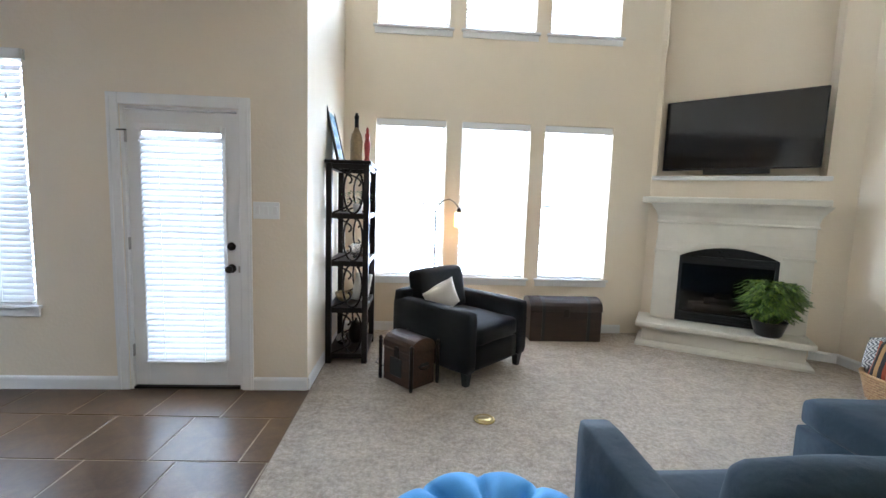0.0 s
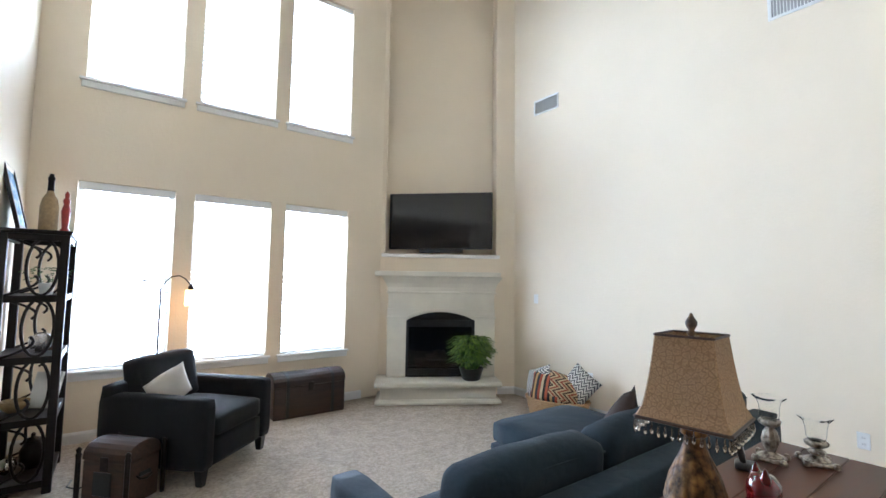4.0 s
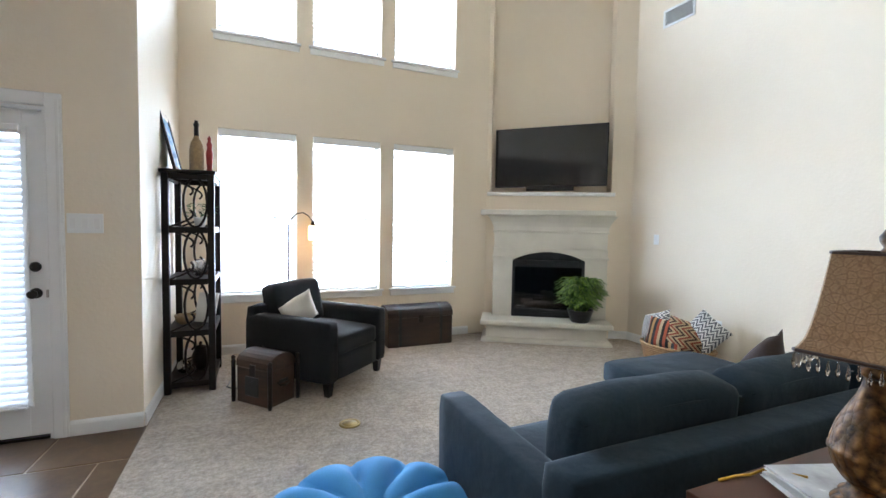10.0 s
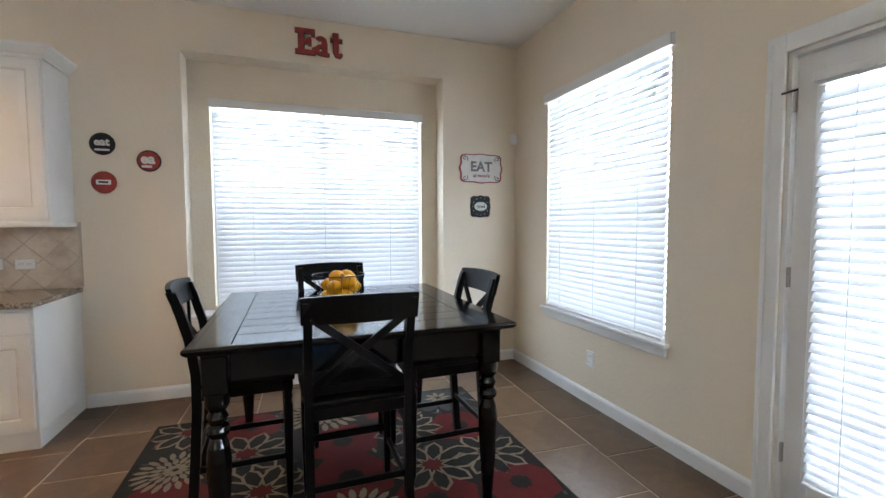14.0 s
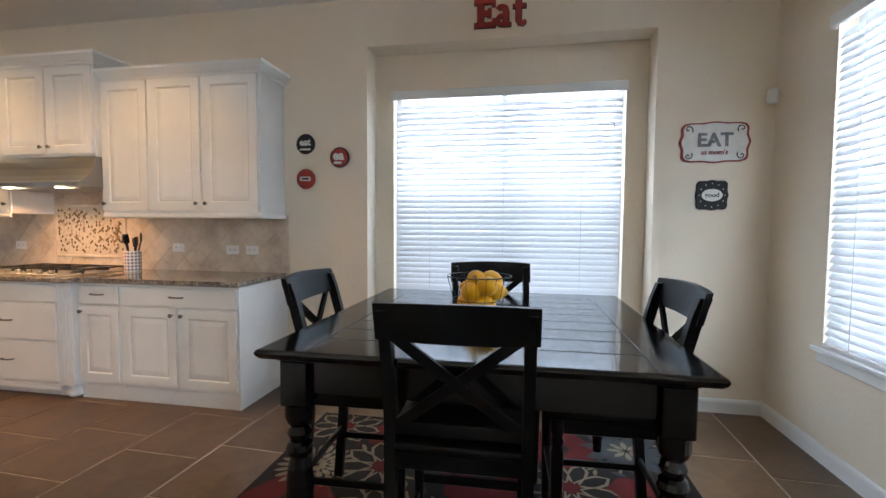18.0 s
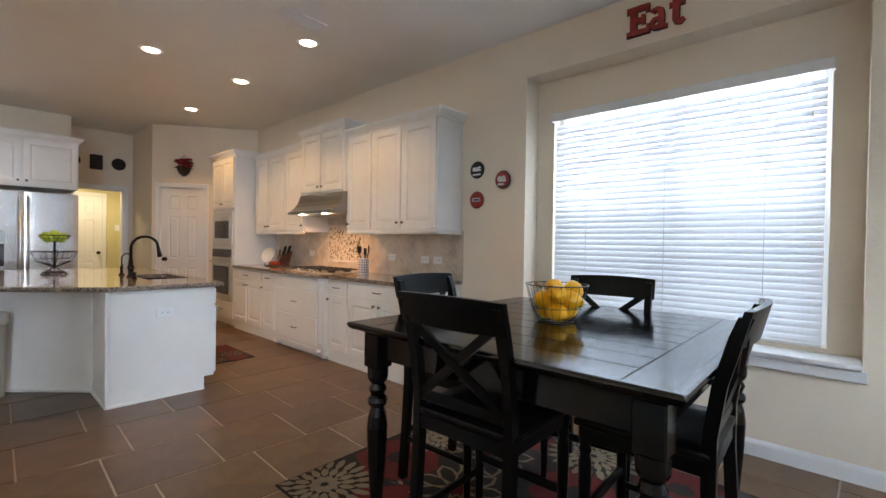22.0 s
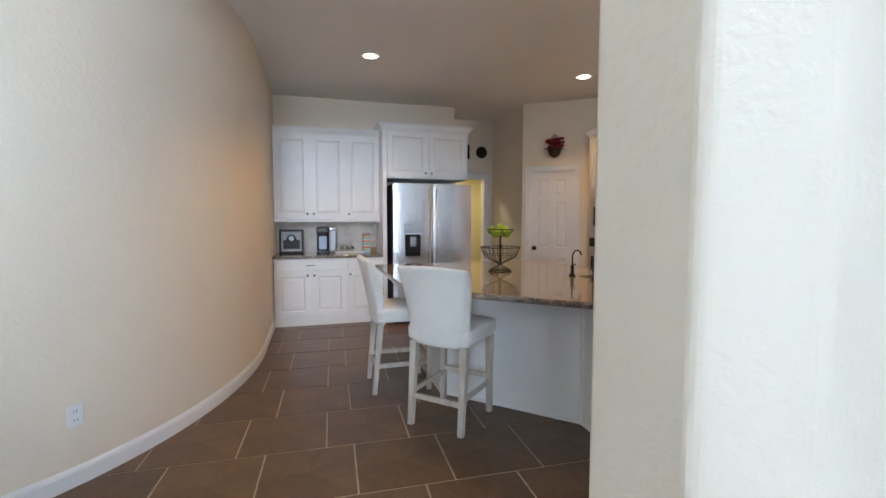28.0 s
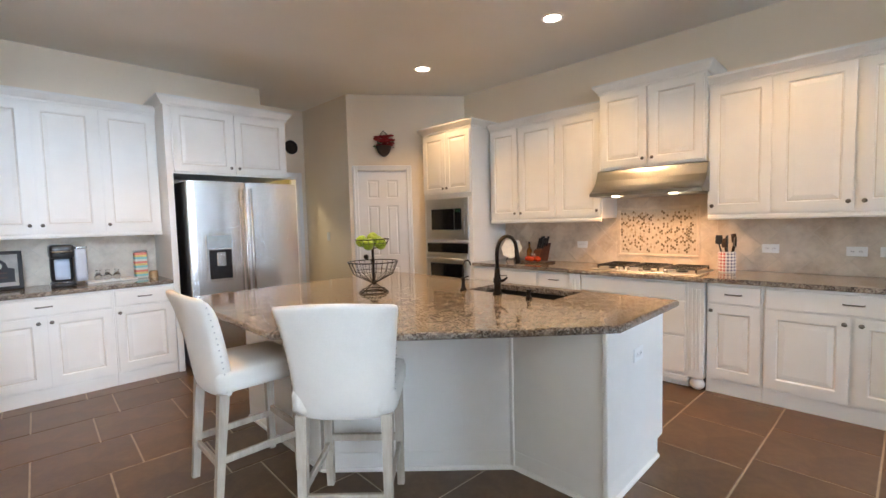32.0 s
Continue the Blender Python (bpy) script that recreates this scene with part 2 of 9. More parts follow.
def travertine(name, tone=1.0):
    m = Mat(name, (0.5, 0.42, 0.33), 0.45)
    cloud = m.noise(5, 7, 0.7)
    c = m.ramp(cloud, [(0.33, (0.34 * tone, 0.27 * tone, 0.2 * tone)), (0.5, (0.49 * tone, 0.41 * tone, 0.32 * tone)), (0.75, (0.62 * tone, 0.55 * tone, 0.45 * tone))])
    c = m.mix(0.2, c, m.ramp(m.random(), [(0.0, (0.44, 0.36, 0.28)), (1.0, (0.7, 0.64, 0.55))]))
    m.colour(c).bump(m.ramp(m.noise(55, 4), [(0.3, (0, 0, 0)), (0.42, (1, 1, 1))]), 0.001, 0.5).rough(cloud, 0.3, 0.55)
    return m.m


def steel(name, along="z", rough=0.24, tone=1.0):
    m = Mat(name, (0.55, 0.54, 0.52), rough, 1.0)
    st = {"x": (0.02, 1, 1), "y": (1, 0.02, 1), "z": (1, 1, 0.02)}[along]
    g = m.noise(400, 2, 0.5, st)
    m.colour(m.ramp(g, [(0.3, (0.66 * tone, 0.655 * tone, 0.64 * tone)), (0.7, (0.70 * tone, 0.69 * tone, 0.675 * tone))])).rough(g, rough - 0.02, rough + 0.04)
    m.bump(g, 0.00004, 0.3)
    return m.m


def cloth(name, colour, weave=420.0, vary=0.25, rough=0.85, sheen=0.05, fold=0.004):
    m = Mat(name, colour, rough, Sheen_Weight=sheen, Specular_IOR_Level=0.2)
    w = m.noise(weave, 2, 0.6)
    big = m.noise(4.5, 4, 0.55)
    dark, lite = tuple(c * (1 - vary) for c in colour), tuple(min(1, c * (1 + vary)) for c in colour)
    m.colour(m.mix(0.45, m.ramp(w, [(0.3, dark), (0.7, lite)]), m.ramp(big, [(0.3, dark), (0.7, lite)])))
    m.bump(w, 0.0008, 0.6).bump(big, fold, 0.5)
    return m.m


M_CARPET, M_TILE, M_GRANITE = carpet(), tile_stone(), granite()
M_GROUT = plain("pale_grout", (0.40, 0.33, 0.25), 0.9, vary=0.2, scale=25, bump=0.001)
M_TRAV, M_TRAVF = travertine("travertine_tile", 1.25), travertine("travertine_trim", 1.3)
M_STEEL, M_STEELX = steel("brushed_steel"), steel("brushed_steel_sideways", "y", 0.3)
M_BLACKWOOD = wood("black_painted_wood", (0.002, 0.002, 0.0024), (0.0055, 0.005, 0.005), 0.12, "x", 2.5, 0.00012, Specular_IOR_Level=0.34)
M_CHAIRWOOD = wood("black_satin_wood", (0.0018, 0.0018, 0.0018), (0.004, 0.0037, 0.0037), 0.3, "z", 3, 0.00008, Specular_IOR_Level=0.16)
M_ESPRESSO = wood("espresso_wood", (0.004, 0.0024, 0.0018), (0.011, 0.0065, 0.005), 0.42, "z", 2.5, 0.0002, Specular_IOR_Level=0.25)
M_TABLEWOOD = wood("walnut_brown_wood", (0.045, 0.014, 0.007), (0.11, 0.036, 0.018), 0.42, "x", 2.0, Specular_IOR_Level=0.3)
M_TRUNK = wood("aged_brown_wood", (0.014, 0.0065, 0.004), (0.048, 0.022, 0.013), 0.5, "x", 3)
M_BOXWOOD = wood("rustic_brown_leather_wood", (0.022, 0.0095, 0.0055), (0.085, 0.042, 0.024), 0.5, "x", 5)
M_WEATHER = wood("weathered_pale_oak", (0.3, 0.25, 0.19), (0.5, 0.44, 0.36), 0.6, "z", 4)
M_SOFA = cloth("slate_blue_upholstery", (0.013, 0.024, 0.034), vary=0.35, sheen=0.04, fold=0.026)
M_ARMCHAIR = cloth("charcoal_upholstery", (0.013, 0.014, 0.016), vary=0.3, sheen=0.05)
M_POUF = cloth("bright_blue_cotton", (0.06, 0.25, 0.50), vary=0.18)
M_BROWNPILLOW = cloth("brown_cushion_satin", (0.03, 0.016, 0.012), vary=0.3, rough=0.7, sheen=0.0)
M_LINEN = cloth("ivory_linen", (0.66, 0.62, 0.56), vary=0.1, weave=300, fold=0.002)
M_STONE = plain("cast_stone", (0.68, 0.64, 0.55), 0.7, vary=0.08, scale=4, bump=0.001, grain=90)

# ---------- mesh tools ----------
def part(name, bm, material, parent=None, label="", m=None, smooth=False):
    """Links a bmesh as one mesh object under a thing or a part."""
    me = bpy.data.meshes.new(name)
    if smooth:
        for face in bm.faces:
            face.smooth = True
    bm.to_mesh(me)
    bm.free()
    me.materials.append(material)
    ob = new(name, me)
    if parent is not None:
        ob.parent = parent
    if m is not None:
        ob.matrix_basis = m
    if label:
        ob["label"] = label
    return ob


def like(ob, parent, m, name=None):
    """Another object on the same mesh."""
    o = new(name or ob.name.split(".")[0], ob.data)
    o.parent = parent
    o.matrix_basis = m
    return o


def thing(name, m, label, category, group="", kind=""):
    ob = new(name)
    ob.matrix_basis = m
    ob.empty_display_size = 0.1
    return tagged(ob, label, category, group, kind)


def box(x0, y0, z0, x1, y1, z1, bevel=0.0, bm=None, segs=1):
    """A block between two corners, with worn edges where bevel is given."""
    b = bm or bmesh.new()
    vs = [b.verts.new((x, y, z)) for x in (x0, x1) for y in (y0, y1) for z in (z0, z1)]
    fs = [b.faces.new([vs[i] for i in q]) for q in ((0, 1, 3, 2), (4, 6, 7, 5), (0, 4, 5, 1), (2, 3, 7, 6), (0, 2, 6, 4), (1, 5, 7, 3))]
    if bevel:
        es = list({e for f in fs for e in f.edges})
        bmesh.ops.bevel(b, geom=es, offset=bevel, segments=segs, affect="EDGES", profile=0.5)
    return b


def extrude_outline(pts, z0, z1, bevel=0.0, segs=1, bm=None):
    """A plate from an outline in plan (anticlockwise)."""
    b = bm or bmesh.new()
    low = [b.verts.new((x, y, z0)) for x, y in pts]
    top = [b.verts.new((x, y, z1)) for x, y in pts]
    n = len(pts)
    fs = [b.faces.new(top), b.faces.new(low[::-1])]
    fs += [b.faces.new((low[i], low[(i + 1) % n], top[(i + 1) % n], top[i])) for i in range(n)]
    if bevel:
        es = list(fs[0].edges) + list(fs[1].edges)
        bmesh.ops.bevel(b, geom=es, offset=bevel, segments=segs, affect="EDGES", profile=0.5)
    return b


def lathe(profile, segs=20, bm=None, at=(0, 0, 0), flute=0, depth=0.0):
    """A turned shape from (radius, height) pairs; flutes run down it where asked."""
    b = bm or bmesh.new()
    rings = []
    for r, z in profile:
        ring = []
        for i in range(segs):
            a = 2 * math.pi * i / segs
            q = r * (1 + depth * math.cos(flute * a)) if flute else r
            ring.append(b.verts.new((at[0] + q * math.cos(a), at[1] + q * math.sin(a), at[2] + z)))
        rings.append(ring)
    for lo, hi in zip(rings, rings[1:]):
        for i in range(segs):
            j = (i + 1) % segs
            b.faces.new((lo[i], lo[j], hi[j], hi[i]))
    b.faces.new(rings[0][::-1])
    b.faces.new(rings[-1])
    return b


def tube(pts, radius, segs=8, bm=None, closed=False):
    """A round rod along a line of points; radius may be a list."""
    b = bm or bmesh.new()
    pts = [Vector(p) for p in pts]
    n = len(pts)
    rad = radius if isinstance(radius, (list, tuple)) else [radius] * n
    rings, side = [], None
    for i, p in enumerate(pts):
        if closed:
            d = (pts[(i + 1) % n] - pts[i - 1]).normalized()
        else:
            d = (pts[min(i + 1, n - 1)] - pts[max(i - 1, 0)]).normalized()
        if side is None:
            side = d.orthogonal().normalized()
        side = (side - d * side.dot(d)).normalized()
        up = d.cross(side)
        rings.append([b.verts.new(p + rad[i] * (math.cos(2 * math.pi * k / segs) * side + math.sin(2 * math.pi * k / segs) * up)) for k in range(segs)])
    pairs = list(zip(rings, rings[1:])) + ([(rings[-1], rings[0])] if closed else [])
    for lo, hi in pairs:
        for k in range(segs):
            j = (k + 1) % segs
            b.faces.new((lo[k], lo[j], hi[j], hi[k]))
    if not closed:
        b.faces.new(rings[0][::-1])
        b.faces.new(rings[-1])
    return b


def sweep_profile(path, profile, bm=None, closed=False):
    """A moulding: profile pairs (out, up) carried along a plan line (x, y, z), out to the right of the way, with mitred corners."""
    b = bm or bmesh.new()
    P = [Vector(p) for p in path]
    n = len(P)
    rings = []
    for i in range(n):
        a = (P[i] - P[i - 1]).to_2d().normalized() if (i > 0 or closed) else None
        c = (P[(i + 1) % n] - P[i]).to_2d().normalized() if (i < n - 1 or closed) else None
        a, c = a or c, c or a
        na, nc = Vector((a.y, -a.x)), Vector((c.y, -c.x))
        mid = (na + nc).normalized()
        k = 1 / max(0.3, mid.dot(na))
        rings.append([b.verts.new((P[i].x + mid.x * o * k, P[i].y + mid.y * o * k, P[i].z + u)) for o, u in profile])
    m = len(profile)
    pairs = list(zip(rings, rings[1:])) + ([(rings[-1], rings[0])] if closed else [])
    for lo, hi in pairs:
        for k in range(m):
            j = (k + 1) % m
            b.faces.new((lo[k], hi[k], hi[j], lo[j]))
    if not closed:
        b.faces.new(rings[0])
        b.faces.new(rings[-1][::-1])
    bmesh.ops.recalc_face_normals(b, faces=b.faces)
    return b


def pillow(w, d, h, n=8, power=2.6, bm=None, seed=0, lump=0.0):
    """A stuffed cushion with a seam, w by d and h thick, centred at the origin."""
    b = bm or bmesh.new()
    grid = {}
    for s in (1, -1):
        for i in range(n + 1):
            for j in range(n + 1):
                u, v = 2 * i / n - 1, 2 * j / n - 1
                edge = i in (0, n) or j in (0, n)
                if edge and s < 0:
                    continue
                t = max(0.0, (1 - abs(u) ** power) * (1 - abs(v) ** power)) ** 0.5
                bulge = 1 - 0.05 * (1 - abs(v) ** 2) * abs(u) ** 6
                pull = 1 - 0.05 * (1 - abs(u) ** 2) * abs(v) ** 6
                wob = lump * noise.noise((u * 1.7 + seed, v * 1.7, s * 0.7))
                grid[i, j, s] = b.verts.new((u * w / 2 * bulge, v * d / 2 * pull, 0 if edge else s * h / 2 * t + wob * t))
    at = lambda i, j, s: grid.get((i, j, s)) or grid[i, j, 1]
    for s in (1, -1):
        for i in range(n):
            for j in range(n):
                q = [at(i, j, s), at(i + 1, j, s), at(i + 1, j + 1, s), at(i, j + 1, s)]
                b.faces.new(q if s > 0 else q[::-1])
    return b


def soft_box(w, d, h, r=0.04, crown=0.0, n=6, seed=0, lump=0.0):
    """An upholstered block, base at z = 0, centred in plan, with round edges and a crowned top."""
    b = bmesh.new()
    bmesh.ops.create_cube(b, size=1.0)
    bmesh.ops.subdivide_edges(b, edges=b.edges[:], cuts=n, use_grid_fill=True)
    for v in b.verts:
        p = Vector((v.co.x * w, v.co.y * d, v.co.z * h))
        q = Vector([max(-e / 2 + r, min(e / 2 - r, c)) for c, e in zip(p, (w, d, h))])
        off = p - q
        if off.length > 1e-6:
            p = q + off.normalized() * min(r, max(abs(off.x), abs(off.y), abs(off.z)))
        up = max(0.0, p.z) / (h / 2)
        p.z += crown * up * (1 - (2 * p.x / w) ** 2) * (1 - (2 * p.y / d) ** 2)
        if lump:
            p += lump * Vector((noise.noise((p.x * 5 + seed, p.y * 5, p.z * 5)), noise.noise((p.x * 5, p.y * 5 + seed, p.z * 5 + 9)), noise.noise((p.x * 4, p.y * 4, seed + p.z * 4))))
        v.co = p + Vector((0, 0, h / 2))
    return b


def letters(name, text, size, depth, material, parent, m, bold=0.0):
    cu = bpy.data.curves.new(name, "FONT")
    cu.body, cu.size, cu.extrude, cu.offset = text, size, depth, bold
    cu.align_x, cu.align_y = "CENTER", "CENTER"
    cu.materials.append(material)
    cu.resolution_u = 3
    ob = new(name, cu)
    ob.parent = parent
    ob.matrix_basis = m
    return ob


def solid_wall(name, p, q, thick, z0, z1, holes, material, label, bullnose=0.0):
    """A wall from p to q in plan, its room face on the line and its thickness to the right of the way; holes are (from, to, low, high)."""
    d = Vector((q[0] - p[0], q[1] - p[1]))
    length = d.length
    d.normalize()
    nrm = Vector((d.y, -d.x))
    ss = sorted({0.0, length, *[h for a in holes for h in a[:2]]})
    zs = sorted({z0, z1, *[h for a in holes for h in a[2:]]})
    solid = {}
    for i in range(len(ss) - 1):
        for k in range(len(zs) - 1):
            s, z = (ss[i] + ss[i + 1]) / 2, (zs[k] + zs[k + 1]) / 2
            solid[i, k] = not any(a < s < c and lo < z < hi for a, c, lo, hi in holes)
    b = bmesh.new()
    cache = {}

    def v(i, k, t):
        if (i, k, t) not in cache:
            s = ss[i]
            cache[i, k, t] = b.verts.new((p[0] + d.x * s + nrm.x * t * thick, p[1] + d.y * s + nrm.y * t * thick, zs[k]))
        return cache[i, k, t]

    for (i, k), full in solid.items():
        if not full:
            continue
        b.faces.new((v(i, k, 0), v(i, k + 1, 0), v(i + 1, k + 1, 0), v(i + 1, k, 0)))
        b.faces.new((v(i, k, 1), v(i + 1, k, 1), v(i + 1, k + 1, 1), v(i, k + 1, 1)))
        for di, dk, e in ((-1, 0, ((i, k), (i, k + 1))), (1, 0, ((i + 1, k), (i + 1, k + 1))), (0, -1, ((i, k), (i + 1, k))), (0, 1, ((i, k + 1), (i + 1, k + 1)))):
            if not solid.get((i + di, k + dk), False):
                (a, c), (g, h) = e
                b.faces.new((v(a, c, 0), v(g, h, 0), v(g, h, 1), v(a, c, 1)))
    bmesh.ops.recalc_face_normals(b, faces=b.faces)
    return tagged(part(name, b, material), label, "wall", kind="structure")

# ---------- structure ----------
XW, XE, YN, YB, YS, XH = -2.74, 6.05, 4.92, 6.54, -0.03, 1.03
ZL, ZH, TH = 3.01, 6.45, 0.15
WIN_X = ((1.37, 2.14), (2.31, 3.08), (3.24, 4.02))
FP = Matrix(((0.855, 0.5185, 0, 4.5), (-0.5185, 0.855, 0, 6.54), (0, 0, 1, 0), (0, 0, 0, 1)))  # along the fireplace wall, and into it


def curve_x(y):
    """The kitchen's bowed wall: its face at a place along y."""
    u = max(0.0, (y + 2.56) / 2.6)
    return 1.94 + 1.642 * (1 - math.sqrt(max(0.0, 1 - u * u)))


W = M_WALL
holes = []
for a, c in WIN_X:
    holes += [(4.5 - c, 4.5 - a, 0.61, 2.36), (4.5 - c, 4.5 - a, 3.30, 5.04)]
solid_wall("wall_living_north", (4.5, YB), (XH - TH, YB), 0.2, 0, ZH, holes, W, "tall beige painted wall with six windows in two rows")
solid_wall("wall_living_side", (XH, YB), (XH, YN + TH), TH, 0, ZH, [], W, "beige painted return wall beside the garden door")
solid_wall("wall_nook_north", (XH, YN), (XW - TH, YN), TH, 0, ZL, [(1.03 - 0.55, 1.03 + 0.27, -0.01, 2.075), (1.03 + 0.90, 1.03 + 2.17, 0.61, 2.40)], W, "beige painted wall with a glazed door and a window")
solid_wall("wall_nook_west", (XW, YN), (XW, -2.9 - TH), 0.20, 0, ZL, [(YN - 4.18, YN - 2.095, 0.60, 2.645)], W, "beige painted wall with a recessed window niche")
solid_wall("wall_niche_back", (XW - 0.201, 4.35), (XW - 0.201, 1.9), 0.16, 0.3, ZL, [(4.35 - 4.03, 4.35 - 2.25, 0.66, 2.36)], W, "beige painted back of the window niche")
solid_wall("wall_pantry", (XW, -2.90), (-1.5, -3.80), TH, 0, ZL, [(0.79, 1.42, -0.01, 2.045)], W, "beige painted angled wall with a pantry door")
solid_wall("wall_hall_west", (-1.5, -3.80), (-1.5, -4.95 - TH), TH, 0, ZL, [], W, "beige painted hall wall")
solid_wall("wall_hall_south", (-1.5, -4.95), (-0.6 + TH, -4.95), TH, 0, ZL, [(0.13, 0.80, -0.01, 2.05)], W, "beige painted wall with a cased doorway")
solid_wall("wall_hall_east", (-0.6, -4.95), (-0.6, -4.27 - TH), TH, 0, ZL, [], W, "beige painted hall wall")
solid_wall("wall_kitchen_south", (-0.6, -4.27), (1.94 + TH, -4.27), TH, 0, ZL, [], W, "beige painted wall behind the coffee counter")
solid_wall("wall_living_south", (3.21, YS), (XE + TH, YS), TH, 0, ZH, [], W, "beige painted wall")
solid_wall("wall_living_east", (XE, YS), (XE, 5.60), TH, 0, ZH, [], W, "tall plain beige painted wall")
solid_wall("wall_fireplace", (XE, 5.60), (4.5, YB), 0.06, 0, ZH, [(1.81 - 1.555, 1.81 - 0.05, 1.845, 5.66)], W, "tall beige painted angled wall with a television niche")
solid_wall("wall_header_west", (XH, YN + TH), (XH, YS), TH, ZL, ZH, [], W, "beige painted wall above the kitchen opening")
solid_wall("wall_header_south", (XH, YS), (3.21, YS), TH, ZL, ZH, [], W, "beige painted wall above the hallway opening")
# the niche over the fireplace: back, cheeks and head
wn = thing("wall_niche", FP.copy(), "beige painted recess above the fireplace", "wall", kind="structure")
for nm, bx in (("niche_back", (0.0, 0.261, 1.6, 1.81, 0.321, 5.9)), ("niche_cheek", (-0.02, 0.061, 1.6, 0.05, 0.2605, 5.9)), ("niche_cheek", (1.555, 0.061, 1.6, 1.83, 0.2605, 5.9)), ("niche_head", (0.05, 0.061, 5.66, 1.555, 0.2605, 5.9)), ("niche_foot", (0.05, 0.061, 1.6, 1.555, 0.2605, 1.845))):
    part(nm, box(*bx), W, wn)
# bowed wall
b = bmesh.new()
n = 44
ys = [-4.27 - TH + (4.27 + TH + YS) * i / n for i in range(n + 1)]
ring_ = ((0, 0), (0, ZL), (TH, ZL), (TH, 0))
for k in range(4):
    side_ = [[b.verts.new((curve_x(y) + dx, y, z)) for dx, z in (ring_[k], ring_[(k + 1) % 4])] for y in ys]
    for p, q in zip(side_, side_[1:]):
        face = b.faces.new((p[0], q[0], q[1], p[1]))
        face.smooth = k in (0, 2)
for y in (ys[0], ys[-1]):
    b.faces.new([b.verts.new((curve_x(y) + dx, y, z)) for dx, z in ring_])
tagged(part("wall_bowed", b, W), "smooth curved beige painted wall", "wall", kind="structure")
# pillar with a clipped corner
b = extrude_outline([(0.462, 1.352), (0.90, 1.352), (0.90, 1.605), (0.785, 1.70), (0.462, 1.70)], 0, ZL)
es = [e for e in b.edges if abs(e.verts[0].co.z - e.verts[1].co.z) > 1]
bmesh.ops.bevel(b, geom=es, offset=0.018, segments=4, affect="EDGES", profile=0.5)
tagged(part("pillar", b, M_WALL), "painted square pillar with rounded corners", "pillar", kind="structure")
# ceilings
b = box(XW - 0.4, -5.2, ZL, XH - TH, YN + TH, ZL + 0.12)
box(XH - TH, -4.45, ZL, 3.3, YS - TH, ZL + 0.12, bm=b)
tagged(part("ceiling_kitchen", b, M_CEIL), "flat white painted ceiling", "ceiling", kind="structure")
tagged(part("ceiling_living", box(XH - TH - 0.02, YS - TH - 0.02, ZH, XE + TH + 0.02, YB + 0.22, ZH + 0.12), M_CEIL), "high white painted ceiling", "ceiling", kind="structure")
# floors
CY = 1.30
tagged(part("floor_bed", box(-4.6, -7.4, -0.12, XE + 0.3, YB + 0.3, -0.0035), M_GROUT), "pale grout bed under the floor tiles", "floor", kind="structure")
CARPET_PTS = [(1.05, CY), (XE, CY), (XE, 5.60), (4.5, YB), (1.05, YB)]
tagged(part("carpet", extrude_outline(CARPET_PTS, -0.012, 0.0, 0.004), M_CARPET), "beige speckled cut pile carpet", "carpet", kind="structure")
# laundry room beyond the hall
M_LAUNDRY = wall_paint("yellow_laundry_paint", (0.62, 0.55, 0.30))
solid_wall("wall_laundry_west", (-2.1, -4.95 - TH), (-2.1, -6.7 - TH), TH, 0, 2.6, [], M_LAUNDRY, "pale yellow painted laundry wall")
solid_wall("wall_laundry_south", (-2.1, -6.7), (0.2 + TH, -6.7), TH, 0, 2.6, [], M_LAUNDRY, "pale yellow painted laundry wall")
solid_wall("wall_laundry_east", (0.2, -6.7), (0.2, -4.95 - TH), TH, 0, 2.6, [], M_LAUNDRY, "pale yellow painted laundry wall")
tagged(part("ceiling_laundry", box(-2.3, -6.9, 2.6, 0.4, -4.95 - TH, 2.7), M_CEIL), "white laundry ceiling", "ceiling", kind="structure")

# baseboards
BASE = [(0.002, 0.0), (0.015, 0.0), (0.015, 0.075), (0.011, 0.088), (0.006, 0.095), (0.002, 0.1)]


def baseboard(path, label="white painted baseboard"):
    pts = [(x, y, 0.0) for x, y in path][::-1]
    tagged(part("baseboard", sweep_profile(pts, BASE), M_TRIM), label, "baseboard", kind="structure")


baseboard([(0.55 - 0.005 + 0.087, YN)[::1], (XH - 0.0, YN)][::-1])
baseboard([(XH, YB), (XH, YN + 0.0)])
baseboard([(-0.27 - 0.082, YN), (XW, YN), (XW, 1.42)])
baseboard([(4.26, YB), (XH, YB)])
baseboard([(XE, YS), (XE, 5.6), (5.85, 5.72)])
baseboard([(curve_x(y), y) for y in [-3.62 + (3.62 + YS) * i / 30 for i in range(31)]] + [(XE, YS)])
baseboard([(-1.62, -3.715), (-1.5, -3.8), (-1.5, -4.95)])

